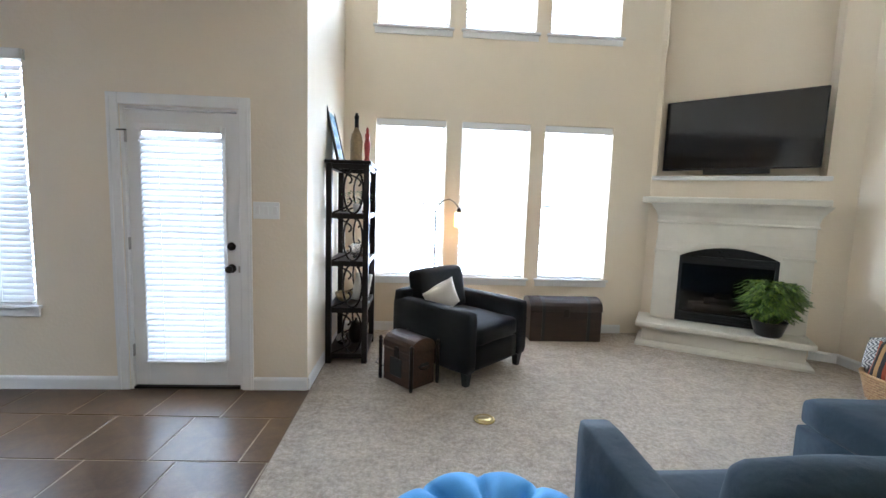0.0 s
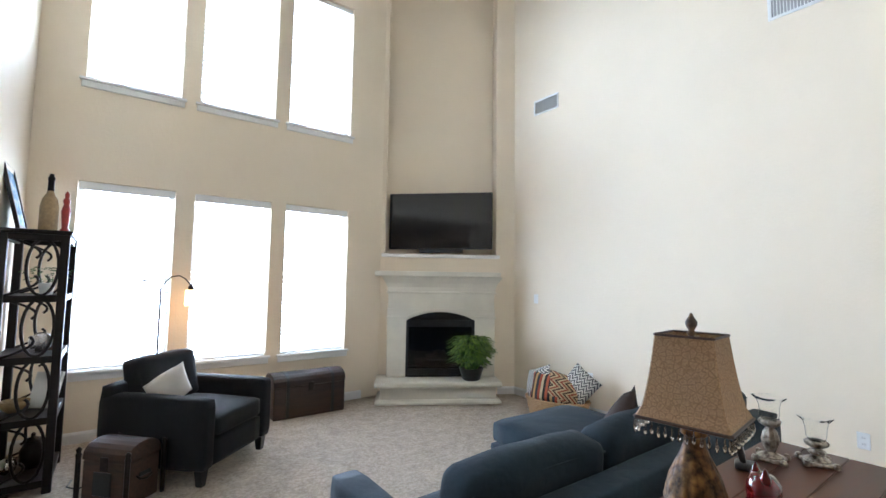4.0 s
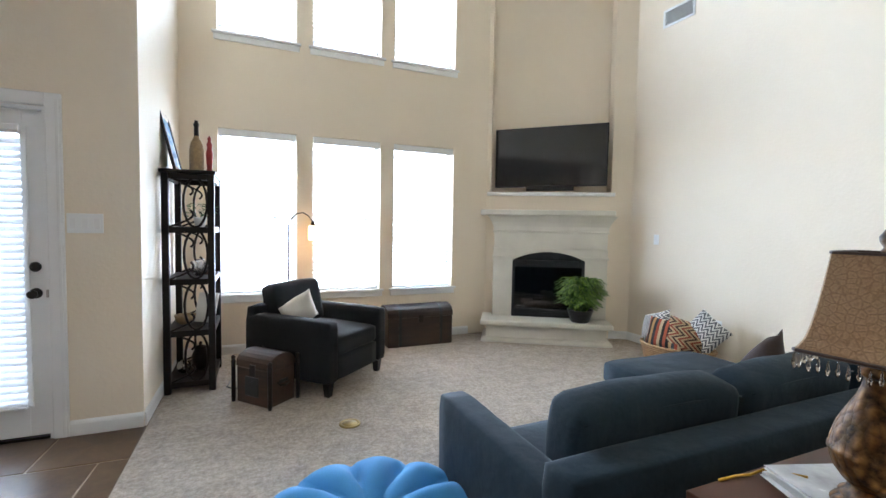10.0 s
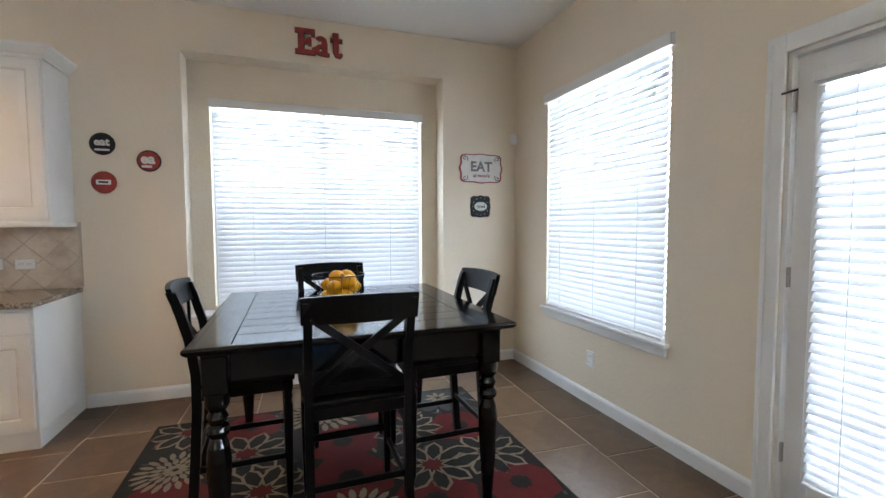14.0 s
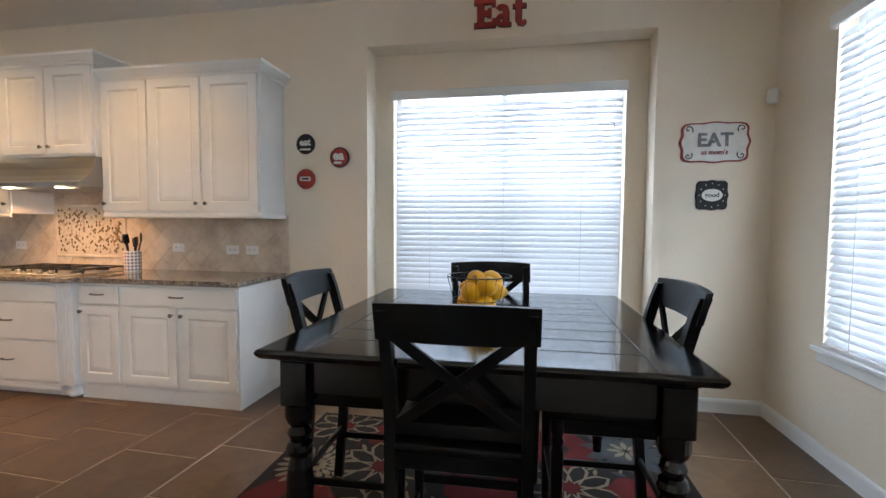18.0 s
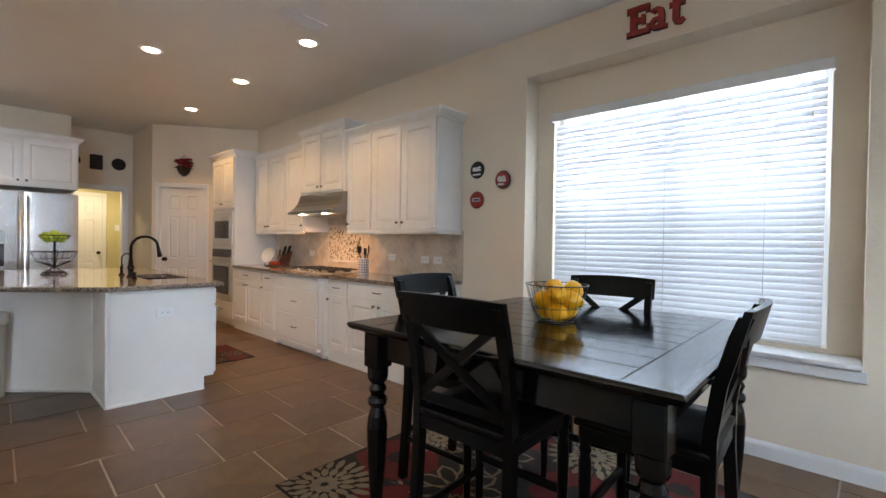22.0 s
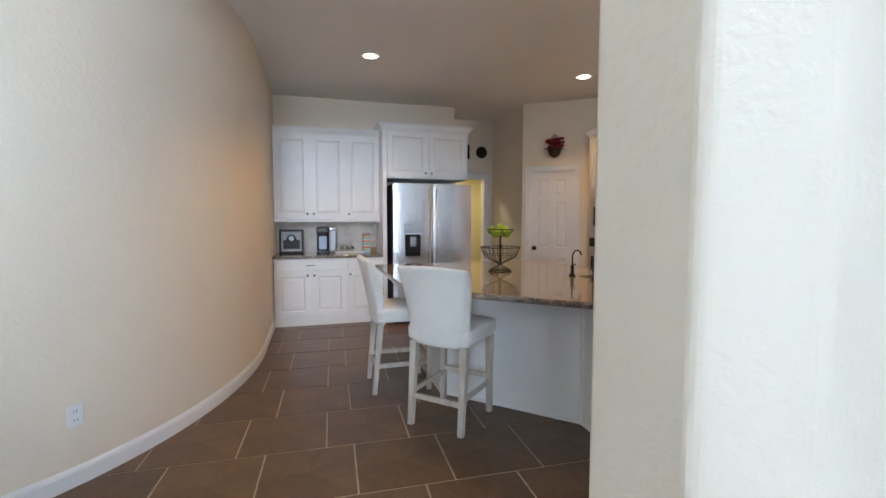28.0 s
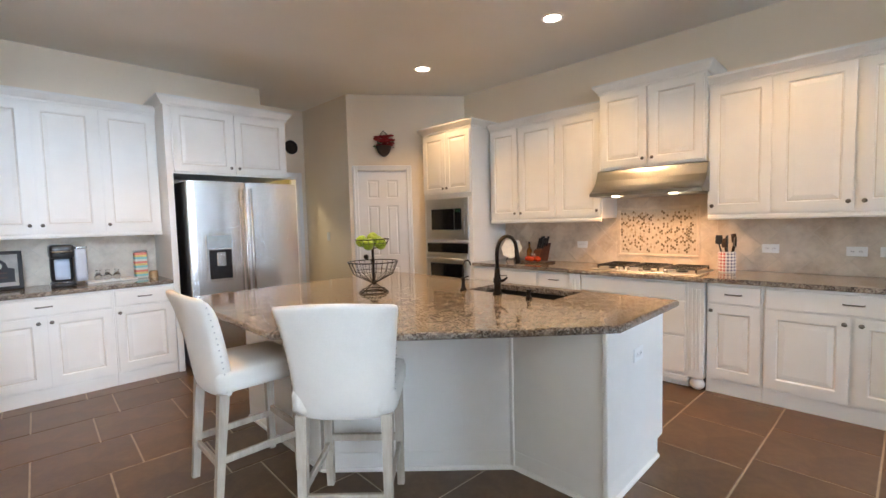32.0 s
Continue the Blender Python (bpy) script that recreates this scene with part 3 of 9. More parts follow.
# ---------- windows, blinds and doors ----------
def window(name, m, w, h, label, sill=True, split=True, depth=0.14, apron=True):
    """A vinyl window in an opening: local x along, y into the wall, z from the opening's foot; origin at the foot's middle on the room face."""
    win = thing(name, m, label, "window", kind="structure")
    fy = depth - 0.05
    t = 0.045
    for n, a in (("left", (-w / 2 + 0.002, 0.002, -w / 2 + t, h - 0.002)), ("right", (w / 2 - t, 0.002, w / 2 - 0.002, h - 0.002)), ("foot", (-w / 2 + t, 0.002, w / 2 - t, t)), ("head", (-w / 2 + t, h - t, w / 2 - t, h - 0.002))):
        part("window_frame", box(a[0], fy, a[1], a[2], depth, a[3], 0.003), M_PLASTIC, win)
    if split:
        part("meeting_rail", box(-w / 2 + t, fy + 0.005, h * 0.47, w / 2 - t, depth - 0.005, h * 0.47 + 0.04, 0.003), M_PLASTIC, win)
    pane = part("pane", box(-w / 2 + t, fy + 0.02, t, w / 2 - t, fy + 0.026, h - t), M_GLASS, win)
    pane.visible_shadow = False
    if sill:
        b = box(-w / 2 - 0.045, -0.042, -0.003, w / 2 + 0.045, -0.002, 0.022, 0.006, segs=2)
        box(-w / 2 + 0.002, -0.002, 0.001, w / 2 - 0.002, fy, 0.022, bm=b)
        part("window_sill", b, M_TRIM, win)
        if apron:
            part("apron", box(-w / 2 - 0.03, -0.017, -0.065, w / 2 + 0.03, -0.002, -0.004, 0.004), M_TRIM, win)
    return win


SLAT = {}


def slat_mesh(w):
    """A slightly cupped slat."""
    key = round(w, 3)
    if key not in SLAT:
        b = bmesh.new()
        n, hw, t = 3, 0.025, 0.0026
        top = [[b.verts.new((x, -hw + 2 * hw * i / n, 0.002 * math.sin(math.pi * i / n))) for i in range(n + 1)] for x in (-w / 2, w / 2)]
        low = [[b.verts.new((x, -hw + 2 * hw * i / n, 0.002 * math.sin(math.pi * i / n) - t)) for i in range(n + 1)] for x in (-w / 2, w / 2)]
        for i in range(n):
            b.faces.new((top[0][i], top[1][i], top[1][i + 1], top[0][i + 1]))
            b.faces.new((low[0][i], low[0][i + 1], low[1][i + 1], low[1][i]))
        b.faces.new((top[0][0], low[0][0], low[1][0], top[1][0]))
        b.faces.new((top[0][n], top[1][n], low[1][n], low[0][n]))
        me = bpy.data.meshes.new("slat")
        b.to_mesh(me)
        b.free()
        me.materials.append(M_SLAT)
        SLAT[key] = me
    return SLAT[key]


def blind(m, w, h, label, y=0.03, tilt=32, valance=0.075, pitch=0.0435, over=0.01, cords=True):
    """A faux wood blind that hangs from z = h down to 0, y into the wall."""
    bl = thing("window_blind", m, label, "blind", "white slatted blinds")
    b = box(-w / 2 - over, y - 0.045, h - valance, w / 2 + over, y - 0.030, h, 0.003)
    if over > 0.005:
        for s in (-1, 1):
            box(s * (w / 2 + over) - 0.006, y - 0.030, h - valance, s * (w / 2 + over) + 0.006, y + 0.02, h, bm=b)
    part("valance", b, M_TRIM, bl)
    part("headrail", box(-w / 2 + 0.004, y - 0.026, h - 0.05, w / 2 - 0.004, y + 0.026, h - 0.004), M_TRIM, bl)
    me = slat_mesh(w - 0.012)
    n = int((h - 0.09) / pitch)
    for i in range(n):
        o = new("slat", me)
        o.parent = bl
        o.matrix_basis = pose(0, y, 0.045 + pitch * i, tilt)
    part("bottom_rail", box(-w / 2 + 0.006, y - 0.025, 0.004, w / 2 - 0.006, y + 0.025, 0.022, 0.004), M_TRIM, bl)
    for k in range(2 if w < 1.0 else 3):
        x = -w / 2 + w * (k + 0.5) / (2 if w < 1.0 else 3)
        for yy in (y - 0.028, y + 0.028):
            part("ladder_cord", box(x - 0.0012, yy - 0.001, 0.01, x + 0.0012, yy + 0.001, h - 0.05), M_PLASTIC, bl)
    if cords:
        x = w / 2 - 0.07
        b = tube([(x, y - 0.05, h - 0.08), (x, y - 0.05, h - 0.30)], 0.0015, 5)
        lathe([(0.003, 0), (0.009, 0.004), (0.007, 0.03), (0.002, 0.034)], 8, b, (x, y - 0.05, h - 0.335))
        part("pull_cord", b, M_PLASTIC, bl)
    return bl


for n, (a, c) in enumerate(WIN_X):
    mid, w = (a + c) / 2, c - a
    window("window_%d" % (n + 1), pose(mid, YB, 0.61), w, 1.75, "tall white framed window filled with daylight", depth=0.18)
    window("window_%d" % (n + 4), pose(mid, YB, 3.30), w, 1.74, "high white framed window filled with daylight", depth=0.18)
    blind(pose(mid, YB, 0.635), w - 0.012, 1.72, "open white slatted blind over a bright window", over=0.0, y=0.055, tilt=6, cords=False)
    blind(pose(mid, YB, 3.325), w - 0.012, 1.71, "open white slatted blind over a bright high window", over=0.0, y=0.075, tilt=6, cords=False, valance=0.05)
window("window_7", pose(-1.535, YN, 0.61), 1.27, 1.79, "white framed window beside the dining table")
blind(pose(-1.535, YN, 0.635), 1.25, 1.775, "white slatted blind half open beside the dining table", y=0.01, tilt=61, over=0.03, valance=0.07)
NM = pose(XW - 0.201, 3.14, 0.66, 0, 0, 90)
window("window_8", NM, 1.78, 1.70, "wide white framed window in the dining niche", sill=False)
blind(NM.copy(), 1.745, 1.69, "wide white slatted blind half open in the dining niche", y=0.0, tilt=61, over=0.02, valance=0.07)
part("mullion", box(-0.03, 0.09, 0.045, 0.03, 0.14, 1.655, 0.003), M_PLASTIC, bpy.data.objects["window_8"])
tagged(part("niche_sill", box(XW - 0.2, 2.097, 0.602, XW + 0.035, 4.178, 0.632, 0.007, segs=2), M_TRIM), "white painted sill of the window niche", "sill", kind="structure")
tagged(part("niche_sill_trim", box(XW + 0.002, 2.07, 0.535, XW + 0.018, 4.20, 0.599, 0.004), M_TRIM), "white painted trim under the niche sill", "trim", kind="structure")




def casing(parent, x0, x1, z1, w=0.082):
    """Flat moulded trim round a door opening, on the room face (y = 0)."""
    b = box(x0 - w, -0.019, 0, x0, -0.002, z1 + w, 0.004)
    part("casing", b, M_TRIM, parent)
    part("casing", box(x1, -0.019, 0, x1 + w, -0.002, z1 + w, 0.004), M_TRIM, parent)
    part("casing", box(x0, -0.019, z1, x1, -0.002, z1 + w, 0.004), M_TRIM, parent)
    for s, (a, c) in enumerate(((x0 - w, x0), (x1, x1 + w))):
        part("casing_bead", box(a + 0.012, -0.025, 0, a + 0.03, -0.0185, z1 + 0.05, 0.003) if s == 0 else box(c - 0.03, -0.025, 0, c - 0.012, -0.0185, z1 + 0.05, 0.003), M_TRIM, parent)


def knob(parent, x, z, y=-0.0, m=None, mat=None, r=0.027):
    b = lathe([(0.033, 0), (0.033, 0.006), (0.012, 0.012), (0.011, 0.035), (0.02, 0.042), (r, 0.052), (r * 1.02, 0.062), (r * 0.75, 0.072), (0.004, 0.075)], 18)
    return part("door_knob", b, mat or M_BRONZE, parent, "dark bronze knob", pose(x, y, z, 90), True)


# garden door: glazed, with a blind screwed onto it
D = thing("door_1", pose(0.14, YN, 0), "white glazed garden door with a slatted blind, closed", "door", kind="structure")
casing(D, -0.41, 0.41, 2.075)
for a in ((-0.41, -0.39), (0.39, 0.41)):
    part("jamb", box(a[0] + (0.001 if a[0] < 0 else 0), 0.0, 0.0, a[1] - (0.001 if a[0] > 0 else 0), 0.13, 2.074), M_TRIM, D)
part("jamb", box(-0.39, 0.0, 2.055, 0.39, 0.13, 2.074), M_TRIM, D)
gx, g0, g1 = 0.285, 0.23, 1.93
b = box(-0.387, 0.03, 0.02, -gx, 0.075, 2.05, 0.002)
box(gx, 0.03, 0.02, 0.387, 0.075, 2.05, 0.002, b)
box(-gx, 0.03, 0.02, gx, 0.075, g0, 0.002, b)
box(-gx, 0.03, g1, gx, 0.075, 2.05, 0.002, b)
slab = part("door_slab", b, M_TRIM, D)
for a in ((-gx - 0.02, g0 - 0.02, -gx + 0.012, g1 + 0.02), (gx - 0.012, g0 - 0.02, gx + 0.02, g1 + 0.02), (-gx + 0.012, g0 - 0.02, gx - 0.012, g0 + 0.012), (-gx + 0.012, g1 - 0.012, gx - 0.012, g1 + 0.02)):
    part("glazing_bead", box(a[0], 0.018, a[1], a[2], 0.0295, a[3], 0.003), M_TRIM, slab)
pane = part("pane", box(-gx, 0.05, g0, gx, 0.056, g1), M_GLASS, D)
pane.visible_shadow = False
part("threshold", box(-0.39, 0.0, 0.0005, 0.39, 0.13, 0.018, 0.003), M_BRONZE, D, "dark metal threshold")
knob(D, 0.33, 0.925, 0.03)
b = lathe([(0.031, 0), (0.031, 0.008), (0.022, 0.014), (0.02, 0.03), (0.006, 0.032)], 18)
part("deadbolt", b, M_BRONZE, D, "round dark bronze deadbolt", pose(0.33, 0.03, 1.09, 90), True)
for z in (0.25, 1.05, 1.82):
    part("hinge", box(-0.397, 0.008, z, -0.383, 0.03, z + 0.09, 0.002), M_NICKEL, D)
part("door_stop", tube([(-0.42, -0.02, 1.90), (-0.35, -0.03, 1.90)], 0.005, 6), M_BRONZE, D)
part("strike", box(0.392, -0.012, 0.9, 0.404, 0.0, 0.95, 0.002), M_NICKEL, D)
blind(pose(0.14, YN + 0.028, 0.20), 0.575, 1.75, "white slatted blind on the glazed door", y=-0.02, tilt=60, over=0.004, valance=0.04, cords=False)


def panel_slab(w, h, thick, rects, bm=None):
    """A door slab with raised and fielded panels: rects (x0, z0, x1, z1) in a slab w by h; front at y = 0."""
    xs = sorted({0, w, *[r[0] for r in rects], *[r[2] for r in rects]})
    zs = sorted({0, h, *[r[1] for r in rects], *[r[3] for r in rects]})
    b = bm or bmesh.new()
    inside = lambda x, z: any(r[0] < x < r[2] and r[1] < z < r[3] for r in rects)
    for i in range(len(xs) - 1):
        for k in range(len(zs) - 1):
            if not inside((xs[i] + xs[i + 1]) / 2, (zs[k] + zs[k + 1]) / 2):
                b.faces.new([b.verts.new((x, 0, z)) for x, z in ((xs[i], zs[k]), (xs[i + 1], zs[k]), (xs[i + 1], zs[k + 1]), (xs[i], zs[k + 1]))])
    for x0, z0, x1, z1 in rects:
        loops = []
        for inset, y in ((0, 0), (0.008, 0.009), (0.014, 0.009), (0.045 if min(x1 - x0, z1 - z0) > 0.16 else 0.03, 0.002)):
            loops.append([b.verts.new((x, y, z)) for x, z in ((x0 + inset, z0 + inset), (x1 - inset, z0 + inset), (x1 - inset, z1 - inset), (x0 + inset, z1 - inset))])
        for n, (lo, hi) in enumerate(zip(loops, loops[1:])):
            for k in range(4):
                f = b.faces.new((lo[k], lo[(k + 1) % 4], hi[(k + 1) % 4], hi[k]))
                f.material_index = 1 if n == 1 else 0
        b.faces.new(loops[-1])
    e = 0.0
    for q in (((0, 0), (w, 0)), ((w, 0), (w, h)), ((w, h), (0, h)), ((0, h), (0, 0))):
        (xa, za), (xc, zc) = q
        b.faces.new([b.verts.new(v) for v in ((xa, 0, za), (xa, thick, za), (xc, thick, zc), (xc, 0, zc))])
    b.faces.new([b.verts.new(v) for v in ((0, thick, 0), (0, thick, h), (w, thick, h), (w, thick, 0))])
    bmesh.ops.remove_doubles(b, verts=b.verts, dist=0.0001)
    bmesh.ops.recalc_face_normals(b, faces=b.faces)
    return b


def six_panels(w, h):
    s, g = 0.11 * w / 0.61, 0.10 * w / 0.61
    pw = (w - 2 * s - g) / 2
    out = []
    for x in (s, s + pw + g):
        out += [(x, 0.2, x + pw, 0.78), (x, 0.93, x + pw, 1.58), (x, 1.68, x + pw, h - 0.11)]
    return out


# pantry door in the angled wall; local x runs along the wall from the west
PD = Matrix.Translation((XW, -2.90, 0)) @ pose(0, 0, 0, 0, 0, math.degrees(math.atan2(-0.90, 1.24)))
PD = PD @ pose(0.79 + 0.315, 0, 0) @ pose(0, 0, 0, 0, 0, 180)
P = thing("door_2", PD, "white six panel pantry door, closed", "door", kind="structure")
casing(P, -0.315, 0.315, 2.045, 0.065)
b = panel_slab(0.61, 2.02, 0.035, six_panels(0.61, 2.02))
bmesh.ops.translate(b, verts=b.verts, vec=(-0.305, 0.02, 0.012))
pd = part("door_slab", b, M_TRIM, P)
pd.data.materials.append(M_TRIM)
knob(pd, -0.245, 0.93, 0.02)
for a in ((-0.314, -0.305), (0.305, 0.314)):
    part("jamb", box(a[0], 0.0, 0, a[1], 0.14, 2.044), M_TRIM, P)
part("jamb", box(-0.305, 0.0, 2.033, 0.305, 0.14, 2.044), M_TRIM, P)
part("door_back", box(-0.305, 0.06, 0, 0.305, 0.075, 2.03), M_TRIM, P)
# cased opening to the laundry
L = thing("door_3", pose(-1.035, -4.95, 0, 0, 0, 180), "white cased doorway without a door", "doorway", kind="structure")
casing(L, -0.335, 0.335, 2.05, 0.07)
for a in ((-0.3349, -0.32), (0.32, 0.3349)):
    part("jamb", box(a[0], 0.0, 0, a[1], 0.15, 2.049), M_TRIM, L)
part("jamb", box(-0.32, 0.0, 2.035, 0.32, 0.15, 2.049), M_TRIM, L)
LD = thing("door_4", pose(-1.02, -6.70, 0, 0, 0, 180), "white six panel door in the laundry, closed", "door", kind="structure")
casing(LD, -0.36, 0.36, 2.05, 0.07)
b = panel_slab(0.71, 2.04, 0.03, six_panels(0.71, 2.04))
bmesh.ops.translate(b, verts=b.verts, vec=(-0.355, -0.034, 0.005))
ld = part("door_slab", b, M_TRIM, LD)
ld.data.materials.append(M_TRIM)
knob(ld, 0.3, 0.95, -0.034)

# ---------- dining nook: table, chairs, rug ----------
def leg_profile(h):
    """A turned table leg under a square block: radius and height up to h."""
    return [(0.028, 0.0), (0.03, 0.03), (0.036, 0.10), (0.048, 0.34 * h), (0.056, 0.52 * h), (0.058, 0.60 * h), (0.05, 0.68 * h), (0.036, 0.735 * h),
            (0.05, 0.75 * h), (0.056, 0.775 * h), (0.05, 0.80 * h), (0.037, 0.815 * h), (0.043, 0.835 * h), (0.05, 0.855 * h), (0.043, 0.875 * h),
            (0.036, 0.89 * h), (0.05, 0.91 * h), (0.058, 0.935 * h), (0.058, h)]


def dining_table(m, wx, wy, h):
    t = thing("dining_table", m, "black painted square counter height dining table with turned legs", "table")
    top = 0.035
    hx, hy = wx / 2, wy / 2
    leaf = 0.30
    b = bmesh.new()
    prof = [(0.0, 0.0), (0.02, 0.004), (0.03, 0.014), (0.034, 0.024), (0.03, 0.033), (0.022, 0.035), (0.0, 0.035)]
    path = [(-hx + 0.034, -hy + 0.034, h - top), (-hx + 0.034, hy - 0.034, h - top), (hx - 0.034, hy - 0.034, h - top), (hx - 0.034, -hy + 0.034, h - top)]
    sweep_profile([(x, y, z) for x, y, z in path][::-1], prof, b, closed=True)
    part("edge_moulding", b, M_BLACKWOOD, t)
    # boards along x between two breadboard ends
    gap = 0.0025
    x0, x1, y0, y1 = -hx + 0.033, hx - 0.033, -hy + 0.033, hy - 0.033
    part("breadboard_end", box(x0, y1 - 0.13, h - top, x1, y1, h, 0.002), M_BLACKWOOD, t)
    part("breadboard_end", box(x0, y0, h - top, x1, y0 + 0.13, h, 0.002), M_BLACKWOOD, t)
    n = 9
    w = (x1 - x0) / n
    first = None
    for i in range(n):
        m2 = pose(x0 + w * (i + 0.5), 0, 0)
        if first is None:
            first = part("board", box(-w / 2 + gap / 2, y0 + 0.13 + gap, h - top, w / 2 - gap / 2, y1 - 0.13 - gap, h - 0.0006, 0.0015), M_BLACKWOOD, t, m=m2)
        else:
            like(first, t, m2)
    part("underframe", box(x0 + 0.02, y0 + 0.02, h - top - 0.012, x1 - 0.02, y1 - 0.02, h - top - 0.001), M_BLACKWOOD, t)
    ax, ay, ah = hx - 0.10, hy - 0.10, 0.125
    for s in (-1, 1):
        part("apron", box(-ax + 0.05, s * ay - 0.012, h - top - ah, ax - 0.05, s * ay + 0.012, h - top - 0.013, 0.003), M_BLACKWOOD, t)
        part("apron", box(s * ax - 0.012, -ay + 0.05, h - top - ah, s * ax + 0.012, ay - 0.05, h - top - 0.013, 0.003), M_BLACKWOOD, t)
    lh = h - top - 0.013
    first = None
    for sx in (-1, 1):
        for sy in (-1, 1):
            b = lathe([(r * 0.8, z) for r, z in leg_profile(lh - 0.15)], 20)
            box(-0.045, -0.045, lh - 0.15, 0.045, 0.045, lh, 0.004, b)
            first = part("leg", b, M_BLACKWOOD, t, m=pose(sx * ax, sy * ay, 0), smooth=False) if first is None else like(first, t, pose(sx * ax, sy * ay, 0))
    for s in (-1, 1):
        kb = lathe([(0.006, 0), (0.008, 0.012), (0.016, 0.02), (0.014, 0.03), (0.004, 0.034)], 12)
        part("knob", kb, M_BLACKWOOD, t, m=pose(0.12 * s, ay + 0.012, h - top - 0.07, -90))
    return t


def dining_chair(m, label):
    """Counter height chair that faces +y, with crossed bars in its back."""
    c = thing("dining_chair", m, label, "chair", "chairs round the dining table")
    W, D, S, T = 0.46, 0.44, 0.62, 1.052
    b = soft_box(W, D, 0.032, 0.012, 0.0, 5)
    for v in b.verts:
        if v.co.z > 0.02:
            v.co.z -= 0.012 * max(0, 1 - (v.co.x / 0.19) ** 2) * max(0, 1 - (v.co.y / 0.19) ** 2)
        v.co.x *= 1 + 0.05 * v.co.y / D
    part("seat", b, M_CHAIRWOOD, c, m=pose(0, 0, S - 0.032), smooth=True)
    for s in (-1, 1):
        x = s * 0.205
        line = [(x, -0.235, 0), (x, -0.215, 0.25), (x, -0.20, 0.5), (x, -0.20, 0.66), (x, -0.222, 0.82), (x, -0.262, 0.97), (x, -0.285, T - 0.02)]
        b = bmesh.new()
        rings = [[b.verts.new((px + dx, py + dy, pz)) for dx, dy in ((-0.017, -0.02), (0.017, -0.02), (0.017, 0.02), (-0.017, 0.02))] for px, py, pz in line]
        for lo, hi in zip(rings, rings[1:]):
            for k in range(4):
                b.faces.new((lo[k], lo[(k + 1) % 4], hi[(k + 1) % 4], hi[k]))
        b.faces.new(rings[0][::-1])
        b.faces.new(rings[-1])
        part("back_post", b, M_CHAIRWOOD, c)
        part("front_leg", lathe([(0.013, 0), (0.016, 0.03), (0.021, 0.3), (0.023, 0.46), (0.018, 0.49), (0.024, 0.505), (0.018, 0.52), (0.024, 0.54), (0.024, S - 0.033)], 12), M_CHAIRWOOD, c, m=pose(s * 0.2, 0.185, 0), smooth=True)
        part("side_apron", box(s * 0.2 - 0.01, -0.19, S - 0.085, s * 0.2 + 0.01, 0.17, S - 0.033, 0.002), M_CHAIRWOOD, c)
        part("side_stretcher", box(s * 0.203 - 0.009, -0.21, 0.20, s * 0.203 + 0.009, 0.18, 0.228, 0.003), M_CHAIRWOOD, c)
    part("front_apron", box(-0.185, 0.178, S - 0.085, 0.185, 0.198, S - 0.033, 0.002), M_CHAIRWOOD, c)
    part("rear_apron", box(-0.188, -0.212, S - 0.085, 0.188, -0.19, S - 0.033, 0.002), M_CHAIRWOOD, c)
    part("footrest", box(-0.19, 0.176, 0.26, 0.19, 0.196, 0.295, 0.003), M_CHAIRWOOD, c)
    part("rear_stretcher", box(-0.19, -0.222, 0.24, 0.19, -0.204, 0.268, 0.003), M_CHAIRWOOD, c)
    # top rail, bowed back in plan
    b = bmesh.new()
    n = 12
    rings = []
    for i in range(n + 1):
        u = 2 * i / n - 1
        y = -0.283 - 0.028 * (1 - u * u)
        lift = 0.008 * (1 - u * u)
        rings.append([b.verts.new((u * 0.232, y + dy + lean, z)) for dy, z, lean in ((-0.011, T - 0.108, 0.02), (0.011, T - 0.108, 0.02), (0.011, T + lift, -0.008), (-0.011, T + lift, -0.008))])
    for lo, hi in zip(rings, rings[1:]):
        for k in range(4):
            b.faces.new((lo[k], hi[k], hi[(k + 1) % 4], lo[(k + 1) % 4]))
    b.faces.new(rings[0])
    b.faces.new(rings[-1][::-1])
    bmesh.ops.recalc_face_normals(b, faces=b.faces)
    part("top_rail", b, M_CHAIRWOOD, c)
    for s, lay in ((1, 0.0), (-1, -0.006)):
        n = 9
        b = bmesh.new()
        rings = []
        for i in range(n):
            u = i / (n - 1)
            x, z = s * (-0.19 + 0.38 * u), 0.665 + 0.305 * u
            y = -0.203 - 0.075 * u ** 1.4 - 0.012 * math.sin(math.pi * u) + lay
            nx, nz = -s * 0.305, 0.38
            q = math.hypot(nx, nz)
            nx, nz = nx / q * 0.016, nz / q * 0.016
            rings.append([b.verts.new(p) for p in ((x - nx, y - 0.007, z - nz), (x - nx, y + 0.007, z - nz), (x + nx, y + 0.007, z + nz), (x + nx, y - 0.007, z + nz))])
        for lo, hi in zip(rings, rings[1:]):
            for k in range(4):
                b.faces.new((lo[k], hi[k], hi[(k + 1) % 4], lo[(k + 1) % 4]))
        b.faces.new(rings[0])
        b.faces.new(rings[-1][::-1])
        bmesh.ops.recalc_face_normals(b, faces=b.faces)
        part("cross_bar", b, M_CHAIRWOOD, c)
    part("lower_rail", box(-0.19, -0.212, S + 0.02, 0.19, -0.194, S + 0.06, 0.003), M_CHAIRWOOD, c)
    return c


